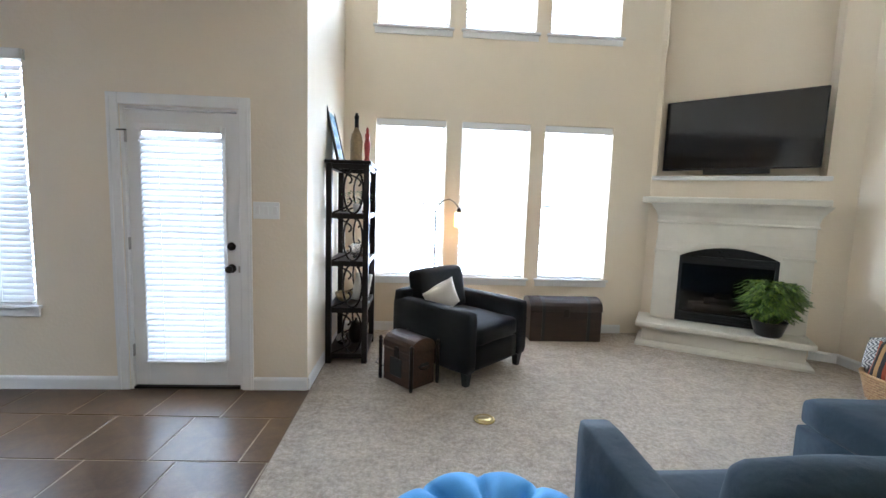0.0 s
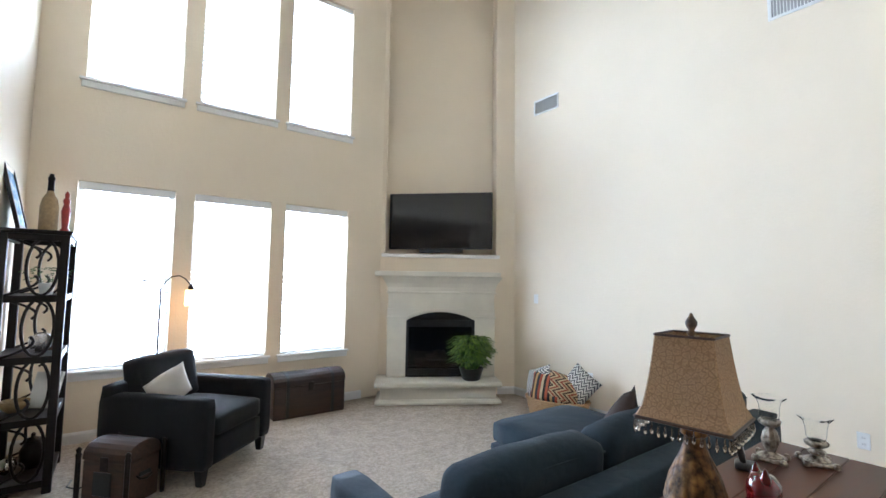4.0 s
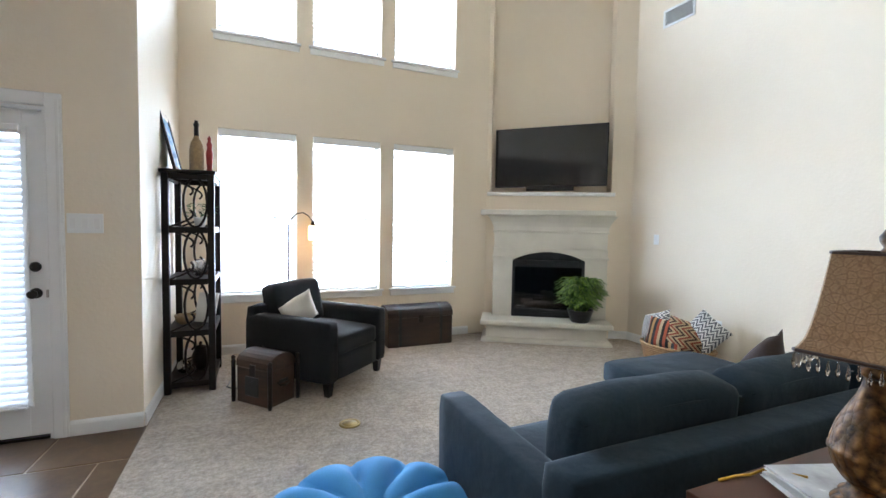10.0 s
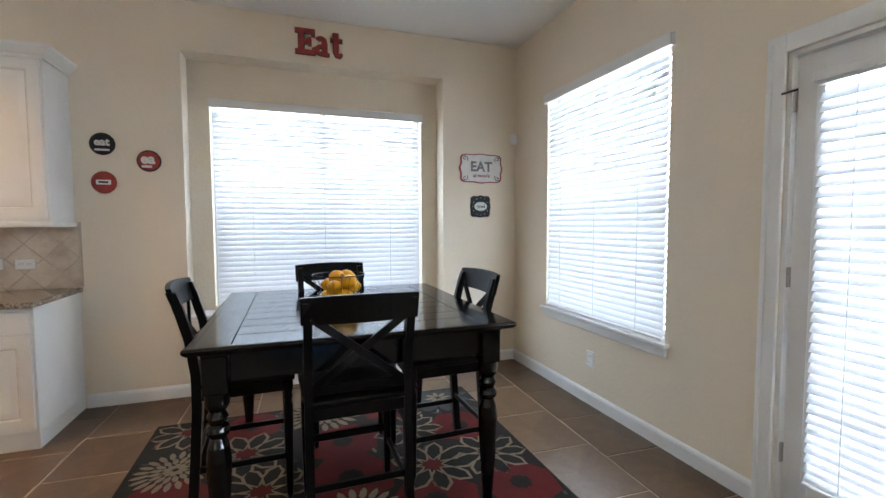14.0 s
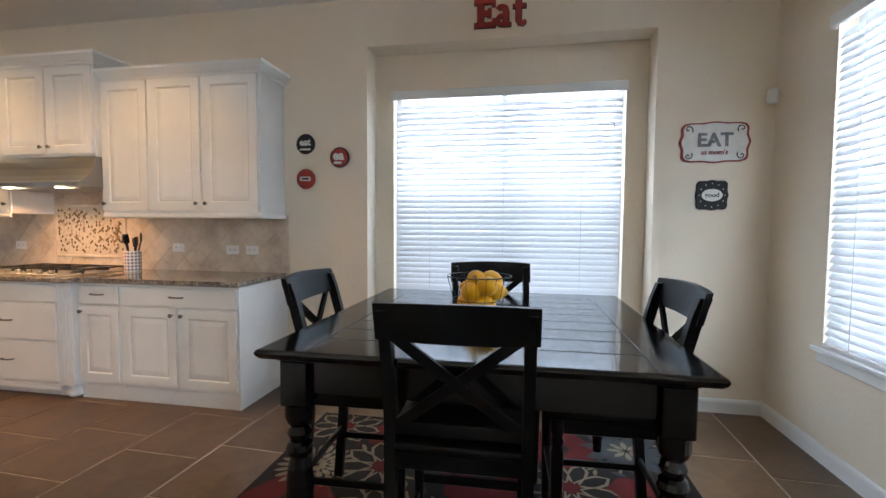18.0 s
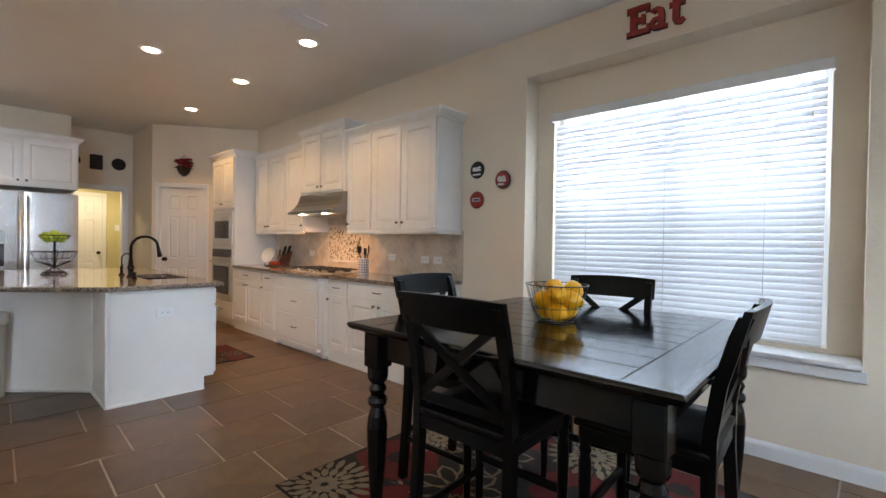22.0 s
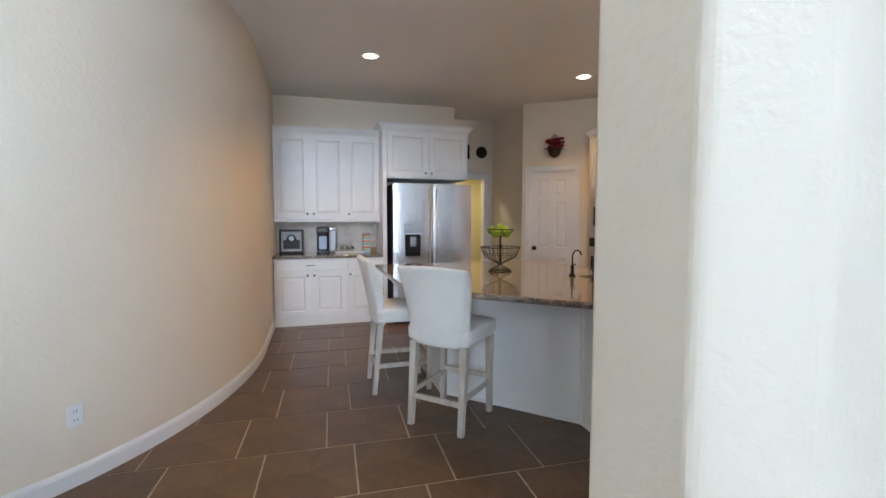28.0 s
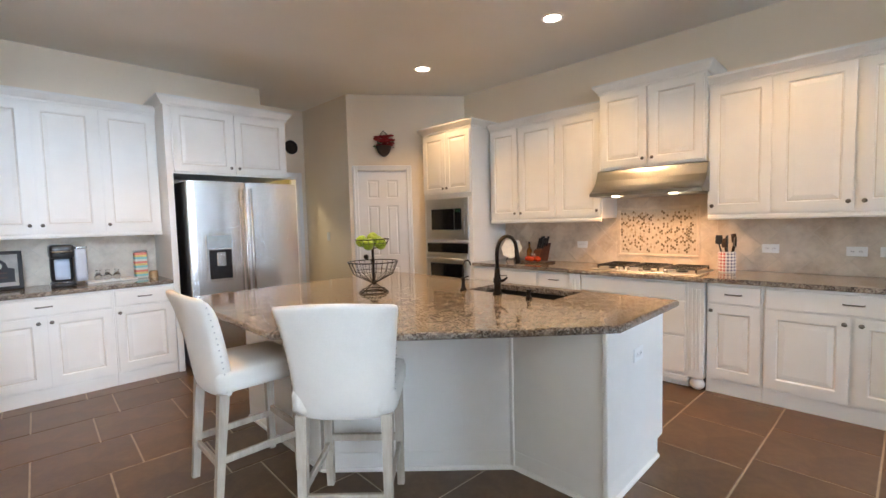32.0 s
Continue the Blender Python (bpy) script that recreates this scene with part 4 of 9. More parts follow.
M_RUGPILE = cloth("dark_brown_rug_pile", (0.008, 0.0055, 0.004), weave=260, vary=0.4, rough=0.95)
M_RUGRED = cloth("red_rug_pile", (0.075, 0.0025, 0.0022), weave=260, vary=0.35, rough=0.95)
M_RUGCREAM = cloth("cream_rug_pile", (0.155, 0.12, 0.076), weave=260, vary=0.3, rough=0.95)
M_RUGGREY = cloth("grey_rug_pile", (0.032, 0.035, 0.036), weave=260, vary=0.35, rough=0.95)


def rug(m, w, d, seed, label, cells, pets=True):
    """A floral pile rug: blossoms with pointed petals in several piles."""
    rnd = random.Random(seed)
    r = thing("floral_rug", m, label, "rug")
    part("backing", box(-w / 2, -d / 2, 0.001, w / 2, d / 2, 0.008, 0.002), M_RUGPILE, r)
    nx, ny = cells
    piles = {"red": (bmesh.new(), M_RUGRED), "cream": (bmesh.new(), M_RUGCREAM), "grey": (bmesh.new(), M_RUGGREY), "dark": (bmesh.new(), M_RUGPILE)}

    def petal(b, cx, cy, a, r0, r1, half, z):
        pts = [(r0, 0), (r0 + (r1 - r0) * 0.35, half), (r0 + (r1 - r0) * 0.75, half * 0.9), (r1, 0), (r0 + (r1 - r0) * 0.75, -half * 0.9), (r0 + (r1 - r0) * 0.35, -half)]
        out = []
        for px, py in pts:
            x, y = cx + px * math.cos(a) - py * math.sin(a), cy + px * math.sin(a) + py * math.cos(a)
            out.append(b.verts.new((max(-w / 2 + 0.01, min(w / 2 - 0.01, x)), max(-d / 2 + 0.01, min(d / 2 - 0.01, y)), z)))
        if len({(round(v.co.x, 4), round(v.co.y, 4)) for v in out}) == 6:
            b.faces.new(out)
        else:
            for v in out:
                b.verts.remove(v)

    for i in range(nx):
        for j in range(ny):
            cx = -w / 2 + w * (i + 0.5 + rnd.uniform(-0.15, 0.15)) / nx
            cy = -d / 2 + d * (j + 0.5 + rnd.uniform(-0.15, 0.15)) / ny
            R = min(w / nx, d / ny) * rnd.uniform(0.52, 0.68)
            kind = (0, 2, 1, 3, 1, 2, 0, 1, 2)[(i * 4 + j * 5 + rnd.randint(0, 1)) % 9]
            if kind == 0:
                for k in range(7):
                    petal(piles["red"][0], cx, cy, 2 * math.pi * k / 7, 0.0, R, R * 0.5, 0.0088 + 0.00005 * k)
                for k in range(9):
                    petal(piles["dark"][0], cx, cy, 2 * math.pi * k / 9, 0.0, R * 0.3, R * 0.09, 0.0096 + 0.00004 * k)
            elif kind == 1:
                for ring, (q0, q1, n) in enumerate(((0.55, 1.0, 22), (0.28, 0.62, 16), (0.06, 0.32, 10))):
                    for k in range(n):
                        petal(piles["cream"][0], cx, cy, 2 * math.pi * (k + 0.5 * ring) / n, R * q0, R * q1, R * 0.075, 0.0094 + 0.0004 * ring)
            elif kind == 2:
                for k in range(9):
                    a = 2 * math.pi * k / 9
                    petal(piles["cream"][0], cx, cy, a, R * 0.15, R, R * 0.22, 0.0090 + 0.00005 * k)
                    petal(piles["dark"][0], cx, cy, a, R * 0.22, R * 0.92, R * 0.15, 0.0097 + 0.00005 * k)
                for k in range(6):
                    petal(piles["red"][0], cx, cy, 2 * math.pi * k / 6, 0, R * 0.25, R * 0.08, 0.0104)
            else:
                for k in range(11):
                    petal(piles["grey"][0], cx, cy, 2 * math.pi * k / 11, R * 0.1, R * 0.95, R * 0.16, 0.0089 + 0.00005 * k)
                for k in range(8):
                    petal(piles["cream"][0], cx, cy, 2 * math.pi * k / 8, R * 0.05, R * 0.4, R * 0.06, 0.0098 + 0.00004 * k)
    for k in range(int(70 * w * d)):
        cx, cy = rnd.uniform(-w / 2 + 0.03, w / 2 - 0.03), rnd.uniform(-d / 2 + 0.03, d / 2 - 0.03)
        a = rnd.uniform(0, 6.28)
        petal(piles[rnd.choice(("grey", "grey", "cream", "grey", "red"))][0], cx, cy, a, 0, rnd.uniform(0.04, 0.09), rnd.uniform(0.006, 0.014), 0.0084 + 0.000002 * k)
    for key, (b, mat) in piles.items():
        part("pile", b, mat, r, key + " flower pile")["kind"] = "stuff"
    return r

# ---------- living room furniture ----------
AC = pose(2.256, 5.534, 0, 0, 0, -136.6)
def feet(parent, spots, h, mat, size=0.055):
    first = None
    for x, y in spots:
        if first is None:
            b = bmesh.new()
            s, q = size / 2, size * 0.34
            vs = [b.verts.new((sx * q, sy * q, 0)) for sx, sy in ((-1, -1), (1, -1), (1, 1), (-1, 1))] + [b.verts.new((sx * s, sy * s, h)) for sx, sy in ((-1, -1), (1, -1), (1, 1), (-1, 1))]
            b.faces.new(vs[3::-1])
            b.faces.new(vs[4:])
            for k in range(4):
                b.faces.new((vs[k], vs[(k + 1) % 4], vs[4 + (k + 1) % 4], vs[4 + k]))
            first = part("foot", b, mat, parent, m=pose(x, y, 0))
        else:
            like(first, parent, pose(x, y, 0))


def armchair(m):
    """Faces +y; 0.86 wide and 0.84 deep."""
    c = thing("armchair", m, "charcoal grey upholstered track arm armchair on carpet", "armchair")
    W, D = 0.86, 0.92
    part("base", soft_box(W - 0.26, D - 0.06, 0.20, 0.02, 0, 5), M_ARMCHAIR, c, m=pose(0, 0, 0.11), smooth=True)
    for s in (-1, 1):
        part("arm", soft_box(0.135, D - 0.02, 0.50, 0.035, 0.006, 7, s, 0.004), M_ARMCHAIR, c, m=pose(s * (W / 2 - 0.0675), 0, 0.11, 0, 0, 0), smooth=True)
    part("seat_cushion", soft_box(W - 0.275, D - 0.20, 0.165, 0.045, 0.02, 8, 3, 0.005), M_ARMCHAIR, c, m=pose(0, 0.085, 0.31), smooth=True)
    part("back_frame", soft_box(W - 0.02, 0.13, 0.57, 0.035, 0, 6, 5, 0.003), M_ARMCHAIR, c, m=pose(0, -D / 2 + 0.075, 0.11), smooth=True)
    part("back_cushion", soft_box(W - 0.272, 0.19, 0.40, 0.045, 0.012, 8, 7, 0.006), M_ARMCHAIR, c, m=pose(0, -D / 2 + 0.215, 0.455, 12), smooth=True)
    feet(c, [(sx * (W / 2 - 0.07), sy * (D / 2 - 0.07)) for sx in (-1, 1) for sy in (-1, 1)], 0.11, M_BLACK, 0.065)
    return c


def sofa(m, W, chaise):
    """A sectional that faces +y: a straight run W wide with a chaise at its +x end, chaise deep."""
    c = thing("sectional_sofa", m, "slate blue upholstered sectional sofa with chaise", "sofa")
    D = 0.92
    part("base", soft_box(W - 0.15, D - 0.04, 0.22, 0.02, 0, 5), M_SOFA, c, m=pose(0.07, 0, 0.08), smooth=True)
    part("arm", soft_box(0.14, D, 0.58, 0.03, 0.004, 8, 1, 0.004), M_SOFA, c, m=pose(-W / 2 + 0.07, 0, 0.07), smooth=True)
    part("back_frame", soft_box(W, 0.16, 0.665, 0.03, 0.0, 8, 2, 0.004), M_SOFA, c, m=pose(0, -D / 2 + 0.08, 0.07), smooth=True)
    cw = 0.92
    rest = W - 0.14 - cw
    for k in range(2):
        w = rest / 2
        x = -W / 2 + 0.14 + w * (k + 0.5)
        part("seat_cushion", soft_box(w - 0.006, D - 0.22, 0.16, 0.045, 0.02, 8, 4 + k, 0.005), M_SOFA, c, m=pose(x, 0.10, 0.29), smooth=True)
    part("chaise_base", soft_box(cw, chaise, 0.22, 0.02, 0, 5), M_SOFA, c, m=pose(W / 2 - cw / 2, -D / 2 + chaise / 2, 0.08), smooth=True)
    part("chaise_cushion", soft_box(cw - 0.01, chaise - 0.2, 0.17, 0.05, 0.02, 8, 9, 0.006), M_SOFA, c, m=pose(W / 2 - cw / 2, -D / 2 + 0.2 + (chaise - 0.2) / 2, 0.29), smooth=True)
    n = 3
    w = (W - 0.16) / n
    for k in range(n):
        x = -W / 2 + 0.15 + w * (k + 0.5)
        cush = part("back_cushion", soft_box(w - 0.012, 0.19, 0.44, 0.05, 0.03, 14, 20 + k, 0.012), M_SOFA, c, m=pose(x, -D / 2 + 0.295, 0.40, 6, 0, (-1, 1.5, 0)[k]), smooth=True)
        hw = (w - 0.012) / 2 - 0.02
        seam = [(hw * (2 * i / 14 - 1), -0.086, 0.40 + 0.014 * (1 - (2 * i / 14 - 1) ** 2)) for i in range(15)]
        part("seam", tube(seam, 0.0035, 6), M_SOFA, cush, smooth=True)
    feet(c, [(-W / 2 + 0.08, -D / 2 + 0.08), (-W / 2 + 0.08, D / 2 - 0.08), (W / 2 - 0.08, -D / 2 + 0.08), (W / 2 - 0.08, -D / 2 + chaise - 0.1)], 0.08, M_BLACK, 0.06)
    return c


def pouf(m):
    p = thing("floor_pouf", m, "bright blue tufted round floor pouf on carpet", "pouf")
    b = bmesh.new()
    n, rings = 100, []
    R, H = 0.46, 0.40
    for k in range(25):
        u = k / 24
        a = math.pi * (u - 0.5)
        ring = []
        for i in range(n):
            t = 2 * math.pi * i / n
            lobe = abs(math.cos(5 * t)) ** 0.55
            r = R * max(0.03, math.cos(a) ** 0.55)
            top = max(0.0, math.sin(a))
            rr = r * (1 - 0.06 * (1 - lobe))
            z = H / 2 + H / 2 * math.copysign(abs(math.sin(a)) ** 0.8, math.sin(a))
            z -= top * (1 - lobe) * 0.11 * math.exp(-((r / R - 0.62) / 0.24) ** 2)
            z -= top * 0.10 * math.exp(-(r / (0.3 * R)) ** 2)
            ring.append(b.verts.new((rr * math.cos(t), rr * math.sin(t), z)))
        rings.append(ring)
    for lo, hi in zip(rings, rings[1:]):
        for i in range(n):
            b.faces.new((lo[i], lo[(i + 1) % n], hi[(i + 1) % n], hi[i]))
    b.faces.new(rings[0][::-1])
    b.faces.new(rings[-1])
    part("cover", b, M_POUF, p, smooth=True)
    part("button", lathe([(0.03, 0), (0.03, 0.006), (0.018, 0.014), (0.002, 0.016)], 16), M_POUF, p, "covered button", pose(0, 0, H - 0.112), True)
    return p


M_PAINTING = Mat("pale_blue_landscape_print", (0.3, 0.4, 0.5), 0.25)
M_PAINTING.colour(M_PAINTING.ramp(M_PAINTING.noise(5, 4, 0.6, (1, 1, 2.2)), [(0.3, (0.05, 0.12, 0.22)), (0.5, (0.25, 0.42, 0.6)), (0.62, (0.62, 0.7, 0.75)), (0.8, (0.3, 0.22, 0.12))]))
M_PAINTING = M_PAINTING.m
M_CORK = plain("tan_raffia", (0.3, 0.2, 0.1), 0.7, vary=0.3, scale=30)
M_RED = plain("red_lacquer", (0.32, 0.02, 0.015), 0.3, vary=0.3, scale=20)
M_LEAF = plain("green_leaf", (0.05, 0.13, 0.025), 0.5, vary=0.45, scale=9)
M_SILVER = plain("silver_metal", (0.6, 0.6, 0.6), 0.25, 1.0, vary=0.1)
M_PAPER = plain("white_paper", (0.75, 0.74, 0.7), 0.7, vary=0.06, scale=6, bump=0)


def bookcase(m, w, d, h):
    """Open tower shelf, w wide along x and d deep along y; ringed side panels on its x ends... front at -y."""
    c = thing("tower_bookcase", m, "espresso wood tower shelf with ringed lattice sides and ornaments", "bookcase")
    p = 0.05
    for sx in (-1, 1):
        for sy in (-1, 1):
            part("post", box(sx * (w / 2 - p / 2) - p / 2, sy * (d / 2 - p / 2) - p / 2, 0, sx * (w / 2 - p / 2) + p / 2, sy * (d / 2 - p / 2) + p / 2, h - 0.03, 0.004), M_ESPRESSO, c)
    part("top", box(-w / 2 - 0.012, -d / 2 - 0.012, h - 0.03, w / 2 + 0.012, d / 2 + 0.012, h, 0.005), M_ESPRESSO, c)
    levels = [0.09, 0.09 + (h - 0.13) / 4, 0.09 + (h - 0.13) / 2, 0.09 + (h - 0.13) * 3 / 4]
    for z in levels:
        part("shelf", box(-w / 2 + 0.01, -d / 2 + 0.01, z - 0.022, w / 2 - 0.01, d / 2 - 0.01, z, 0.003), M_ESPRESSO, c)
    for z in levels + [h - 0.03]:
        for s in (-1, 1):
            part("rail", box(-w / 2 + p, s * (d / 2 - 0.02) - 0.013, z - 0.045, w / 2 - p, s * (d / 2 - 0.02) + 0.013, z + 0.002 if z < h - 0.05 else z, 0.003), M_ESPRESSO, c)
            part("side_rail", box(s * (w / 2 - 0.02) - 0.013, -d / 2 + p, z - 0.045, s * (w / 2 - 0.02) + 0.013, d / 2 - p, z + 0.002 if z < h - 0.05 else z, 0.003), M_ESPRESSO, c)
    # lattice: an oval ring and two arcs in every bay, on the front and the back
    bay = (h - 0.13) / 4
    ww, hh = w / 2 - p, bay / 2 - 0.012
    for y in (-d / 2 + 0.02, d / 2 - 0.02):
        for z in levels:
            zc = z + bay / 2 - 0.01
            n = 22
            b = tube([(ww * 0.62 * math.cos(2 * math.pi * i / n) + ww * 0.36, y, zc + hh * math.sin(2 * math.pi * i / n)) for i in range(n)], 0.010, 6, closed=True)
            part("lattice_ring", b, M_ESPRESSO, c, smooth=True)
            for s in (-1, 1):
                b = tube([(-ww + ww * 1.25 * math.sin(math.pi * i / 12), y + 0.004 * s, zc + s * (hh - hh * 1.05 * i / 12)) for i in range(9)], 0.009, 6)
                part("lattice_arc", b, M_ESPRESSO, c, smooth=True)
    return c, levels


def books_and_ornaments(m, w, d, h, levels):
    """What stands on and in the tower shelf."""
    at = lambda x, y, z, rz=0, rx=0, ry=0: m @ pose(x, y, z, rx, ry, rz)
    pic = thing("framed_picture", at(-0.11, 0.0, h + 0.012, 90, 0, 0) @ pose(0, 0, 0, -13), "dark framed blue landscape picture leaning on the wall", "picture")
    for n, (a, b) in enumerate((((-0.19, 0), (0.19, 0.03)), ((-0.19, 0.47), (0.19, 0.5)), ((-0.19, 0.03), (-0.16, 0.47)), ((0.16, 0.03), (0.19, 0.47)))):
        part("frame_bar", box(a[0], -0.012, a[1], b[0], 0.012, b[1], 0.003), M_ESPRESSO, pic)
    part("picture", box(-0.16, -0.004, 0.03, 0.16, 0.002, 0.47), M_PAINTING, pic)
    bot = thing("decorative_bottle", at(0.03, -0.02, h), "tall raffia wrapped bottle with dark neck", "bottle")
    part("body", lathe([(0.05, 0), (0.056, 0.02), (0.056, 0.2), (0.045, 0.26), (0.024, 0.30), (0.02, 0.32)], 18), M_CORK, bot, smooth=True)
    part("neck", lathe([(0.02, 0.32), (0.018, 0.4), (0.022, 0.405), (0.022, 0.425), (0.015, 0.43), (0.014, 0.45)], 14), M_ESPRESSO, bot, "dark brown neck", smooth=True)
    fig = thing("red_figurine", at(0.125, 0.01, h), "slender red and gold carved figurine", "figurine")
    part("body", lathe([(0.035, 0), (0.036, 0.02), (0.02, 0.05), (0.026, 0.12), (0.03, 0.18), (0.018, 0.23), (0.024, 0.26), (0.012, 0.285), (0.016, 0.31), (0.004, 0.335)], 14), M_RED, fig, smooth=True)
    # upper bay: small plant in a white pot
    pl = thing("potted_plant", at(0.05, -0.02, levels[3]), "small green leafy plant in a white pot", "plant")
    part("pot", lathe([(0.035, 0), (0.05, 0.08), (0.053, 0.085), (0.046, 0.085), (0.03, 0.02)], 16), M_PAPER, pl, smooth=True)
    rnd = random.Random(4)
    b = bmesh.new()
    for k in range(60):
        a, r, z = rnd.uniform(0, 6.28), rnd.uniform(0.01, 0.15), rnd.uniform(0.09, 0.2)
        q, u = Vector((math.cos(a), math.sin(a), 0)), Vector((-math.sin(a), math.cos(a), 0))
        o = q * r + Vector((0, 0, z))
        s = rnd.uniform(0.02, 0.035)
        b.faces.new([b.verts.new(o), b.verts.new(o + q * s * 0.5 + u * s * 0.45 + Vector((0, 0, 0.006))), b.verts.new(o + q * s * 1.2 - Vector((0, 0, 0.008))), b.verts.new(o + q * s * 0.5 - u * s * 0.45 + Vector((0, 0, 0.006)))])
    part("leaves", b, M_LEAF, pl)
    # second bay: round clock and a brown box
    ck = thing("table_clock", at(0.05, -0.06, levels[2]), "silver round table clock", "clock")
    part("case", lathe([(0.06, 0), (0.07, 0.006), (0.07, 0.03), (0.062, 0.034)], 24), M_SILVER, ck, m=pose(0, 0, 0.075, 90), smooth=True)
    part("stand", box(-0.03, -0.03, 0, 0.03, 0.02, 0.012, 0.003), M_BLACK, ck)
    bx = thing("keepsake_box", at(0.09, 0.07, levels[2]), "small brown leather keepsake box", "box")
    part("body", box(-0.05, -0.05, 0, 0.05, 0.05, 0.07, 0.004), M_BOXWOOD, bx)
    part("lid", box(-0.053, -0.053, 0.072, 0.053, 0.053, 0.095, 0.006), M_BOXWOOD, bx)
    # third bay: white leaning book, woven bowl
    bk = thing("leaning_book", at(0.07, 0.0, levels[1], 60, 0, 0) @ pose(0, 0, 0.0, 0, 18, 0), "white book leaning against the shelf side", "book")
    part("cover", box(-0.014, -0.09, 0, 0.014, 0.09, 0.26, 0.002), M_PAPER, bk)
    bw = thing("woven_bowl", at(-0.07, -0.02, levels[1]), "small tan woven bowl", "bowl")
    part("bowl", lathe([(0.04, 0), (0.07, 0.03), (0.085, 0.08), (0.078, 0.08), (0.06, 0.03), (0.02, 0.012)], 18), M_CORK, bw, smooth=True)
    # lowest bay: glass jar and a silver ball
    jr = thing("dark_jar", at(0.04, 0.02, levels[0]), "dark brown lidded jar", "jar")
    part("body", lathe([(0.05, 0), (0.07, 0.03), (0.072, 0.12), (0.05, 0.17), (0.05, 0.18)], 18), M_ESPRESSO, jr, smooth=True)
    part("lid", lathe([(0.053, 0.181), (0.05, 0.2), (0.012, 0.215), (0.014, 0.235), (0.003, 0.245)], 16), M_ESPRESSO, jr, smooth=True)
    sb = thing("silver_ornament", at(-0.08, -0.05, levels[0]), "round polished silver ball ornament", "ornament")
    part("ball", lathe([(0.02, 0), (0.045, 0.02), (0.055, 0.055), (0.045, 0.09), (0.015, 0.108), (0.005, 0.11)], 18), M_SILVER, sb, smooth=True)


def storage_chest(m, w, d, h, label, name, mat, straps):
    """A domed chest: body, lid of slats, bands, corner posts or a hasp."""
    c = thing(name, m, label, "chest")
    hb = h * 0.72
    part("body", box(-w / 2, -d / 2, 0, w / 2, d / 2, hb, 0.006), mat, c)
    b = bmesh.new()
    n, rings = 10, []
    for x in (-w / 2 - 0.004, w / 2 + 0.004):
        rings.append([b.verts.new((x, -d / 2 * math.cos(math.pi * i / n) * 1.02, hb + 0.004 + (h - hb) * math.sin(math.pi * i / n) ** 0.7)) for i in range(n + 1)])
    for i in range(n):
        b.faces.new((rings[0][i], rings[0][i + 1], rings[1][i + 1], rings[1][i]))
    b.faces.new(rings[0][::-1])
    b.faces.new(rings[1])
    b.faces.new((rings[0][0], rings[1][0], rings[1][-1], rings[0][-1]))
    bmesh.ops.recalc_face_normals(b, faces=b.faces)
    part("lid", b, mat, c)
    for x in straps:
        b = bmesh.new()
        pts = [(-d / 2 * math.cos(math.pi * i / n) * 1.03, hb + 0.004 + (h - hb) * math.sin(math.pi * i / n) ** 0.7 + 0.004) for i in range(n + 1)]
        pts = [(-d / 2 - 0.006, 0.01)] + pts + [(d / 2 + 0.006, 0.01)]
        ra = [b.verts.new((x - 0.016, y, z)) for y, z in pts]
        rb = [b.verts.new((x + 0.016, y, z)) for y, z in pts]
        rc = [b.verts.new((x - 0.016, y * 0.97, z - 0.005)) for y, z in pts]
        rd = [b.verts.new((x + 0.016, y * 0.97, z - 0.005)) for y, z in pts]
        for i in range(len(pts) - 1):
            b.faces.new((ra[i], ra[i + 1], rb[i + 1], rb[i]))
            b.faces.new((rc[i], ra[i], ra[i + 1], rc[i + 1])[::-1])
            b.faces.new((rd[i], rb[i], rb[i + 1], rd[i + 1]))
        part("strap", b, M_BLACK, c)
    for s in (-1, 1):
        part("hasp" if s < 0 else "rear_hinge", box(-0.03, s * (d / 2 + 0.001) - 0.005, hb - 0.06, 0.03, s * (d / 2 + 0.001) + 0.005, hb + 0.03, 0.003), M_BRONZE, c)
        part("handle", tube([(s * (w / 2 + 0.002), -0.05, hb - 0.10), (s * (w / 2 + 0.025), -0.045, hb - 0.12), (s * (w / 2 + 0.03), 0, hb - 0.13), (s * (w / 2 + 0.025), 0.045, hb - 0.12), (s * (w / 2 + 0.002), 0.05, hb - 0.10)], 0.006, 6), M_BRONZE, c, smooth=True)
    return c

# ---------- kitchen ----------
CROWN = [(0.0, 0.0), (0.012, 0.0), (0.014, 0.018), (0.026, 0.030), (0.046, 0.058), (0.052, 0.066), (0.052, 0.085), (0.0, 0.085)]
LIGHTRAIL = [(0.0, 0.0), (0.006, 0.0), (0.014, 0.012), (0.012, 0.03), (0.002, 0.04), (0.0, 0.04)]


def cab_knob(parent, x, z, y):
    b = lathe([(0.006, 0), (0.006, 0.012), (0.014, 0.018), (0.015, 0.024), (0.009, 0.028), (0.002, 0.029)], 12)
    part("knob", b, M_PULL, parent, "dark nickel knob", pose(x, y, z, 90), True)


def cab_pull(parent, x, z, y):
    b = tube([(x - 0.05, y, z), (x - 0.048, y - 0.018, z), (x - 0.03, y - 0.027, z), (x + 0.03, y - 0.027, z), (x + 0.048, y - 0.018, z), (x + 0.05, y, z)], 0.0055, 7)
    part("pull", b, M_PULL, parent, "dark nickel pull", smooth=True)


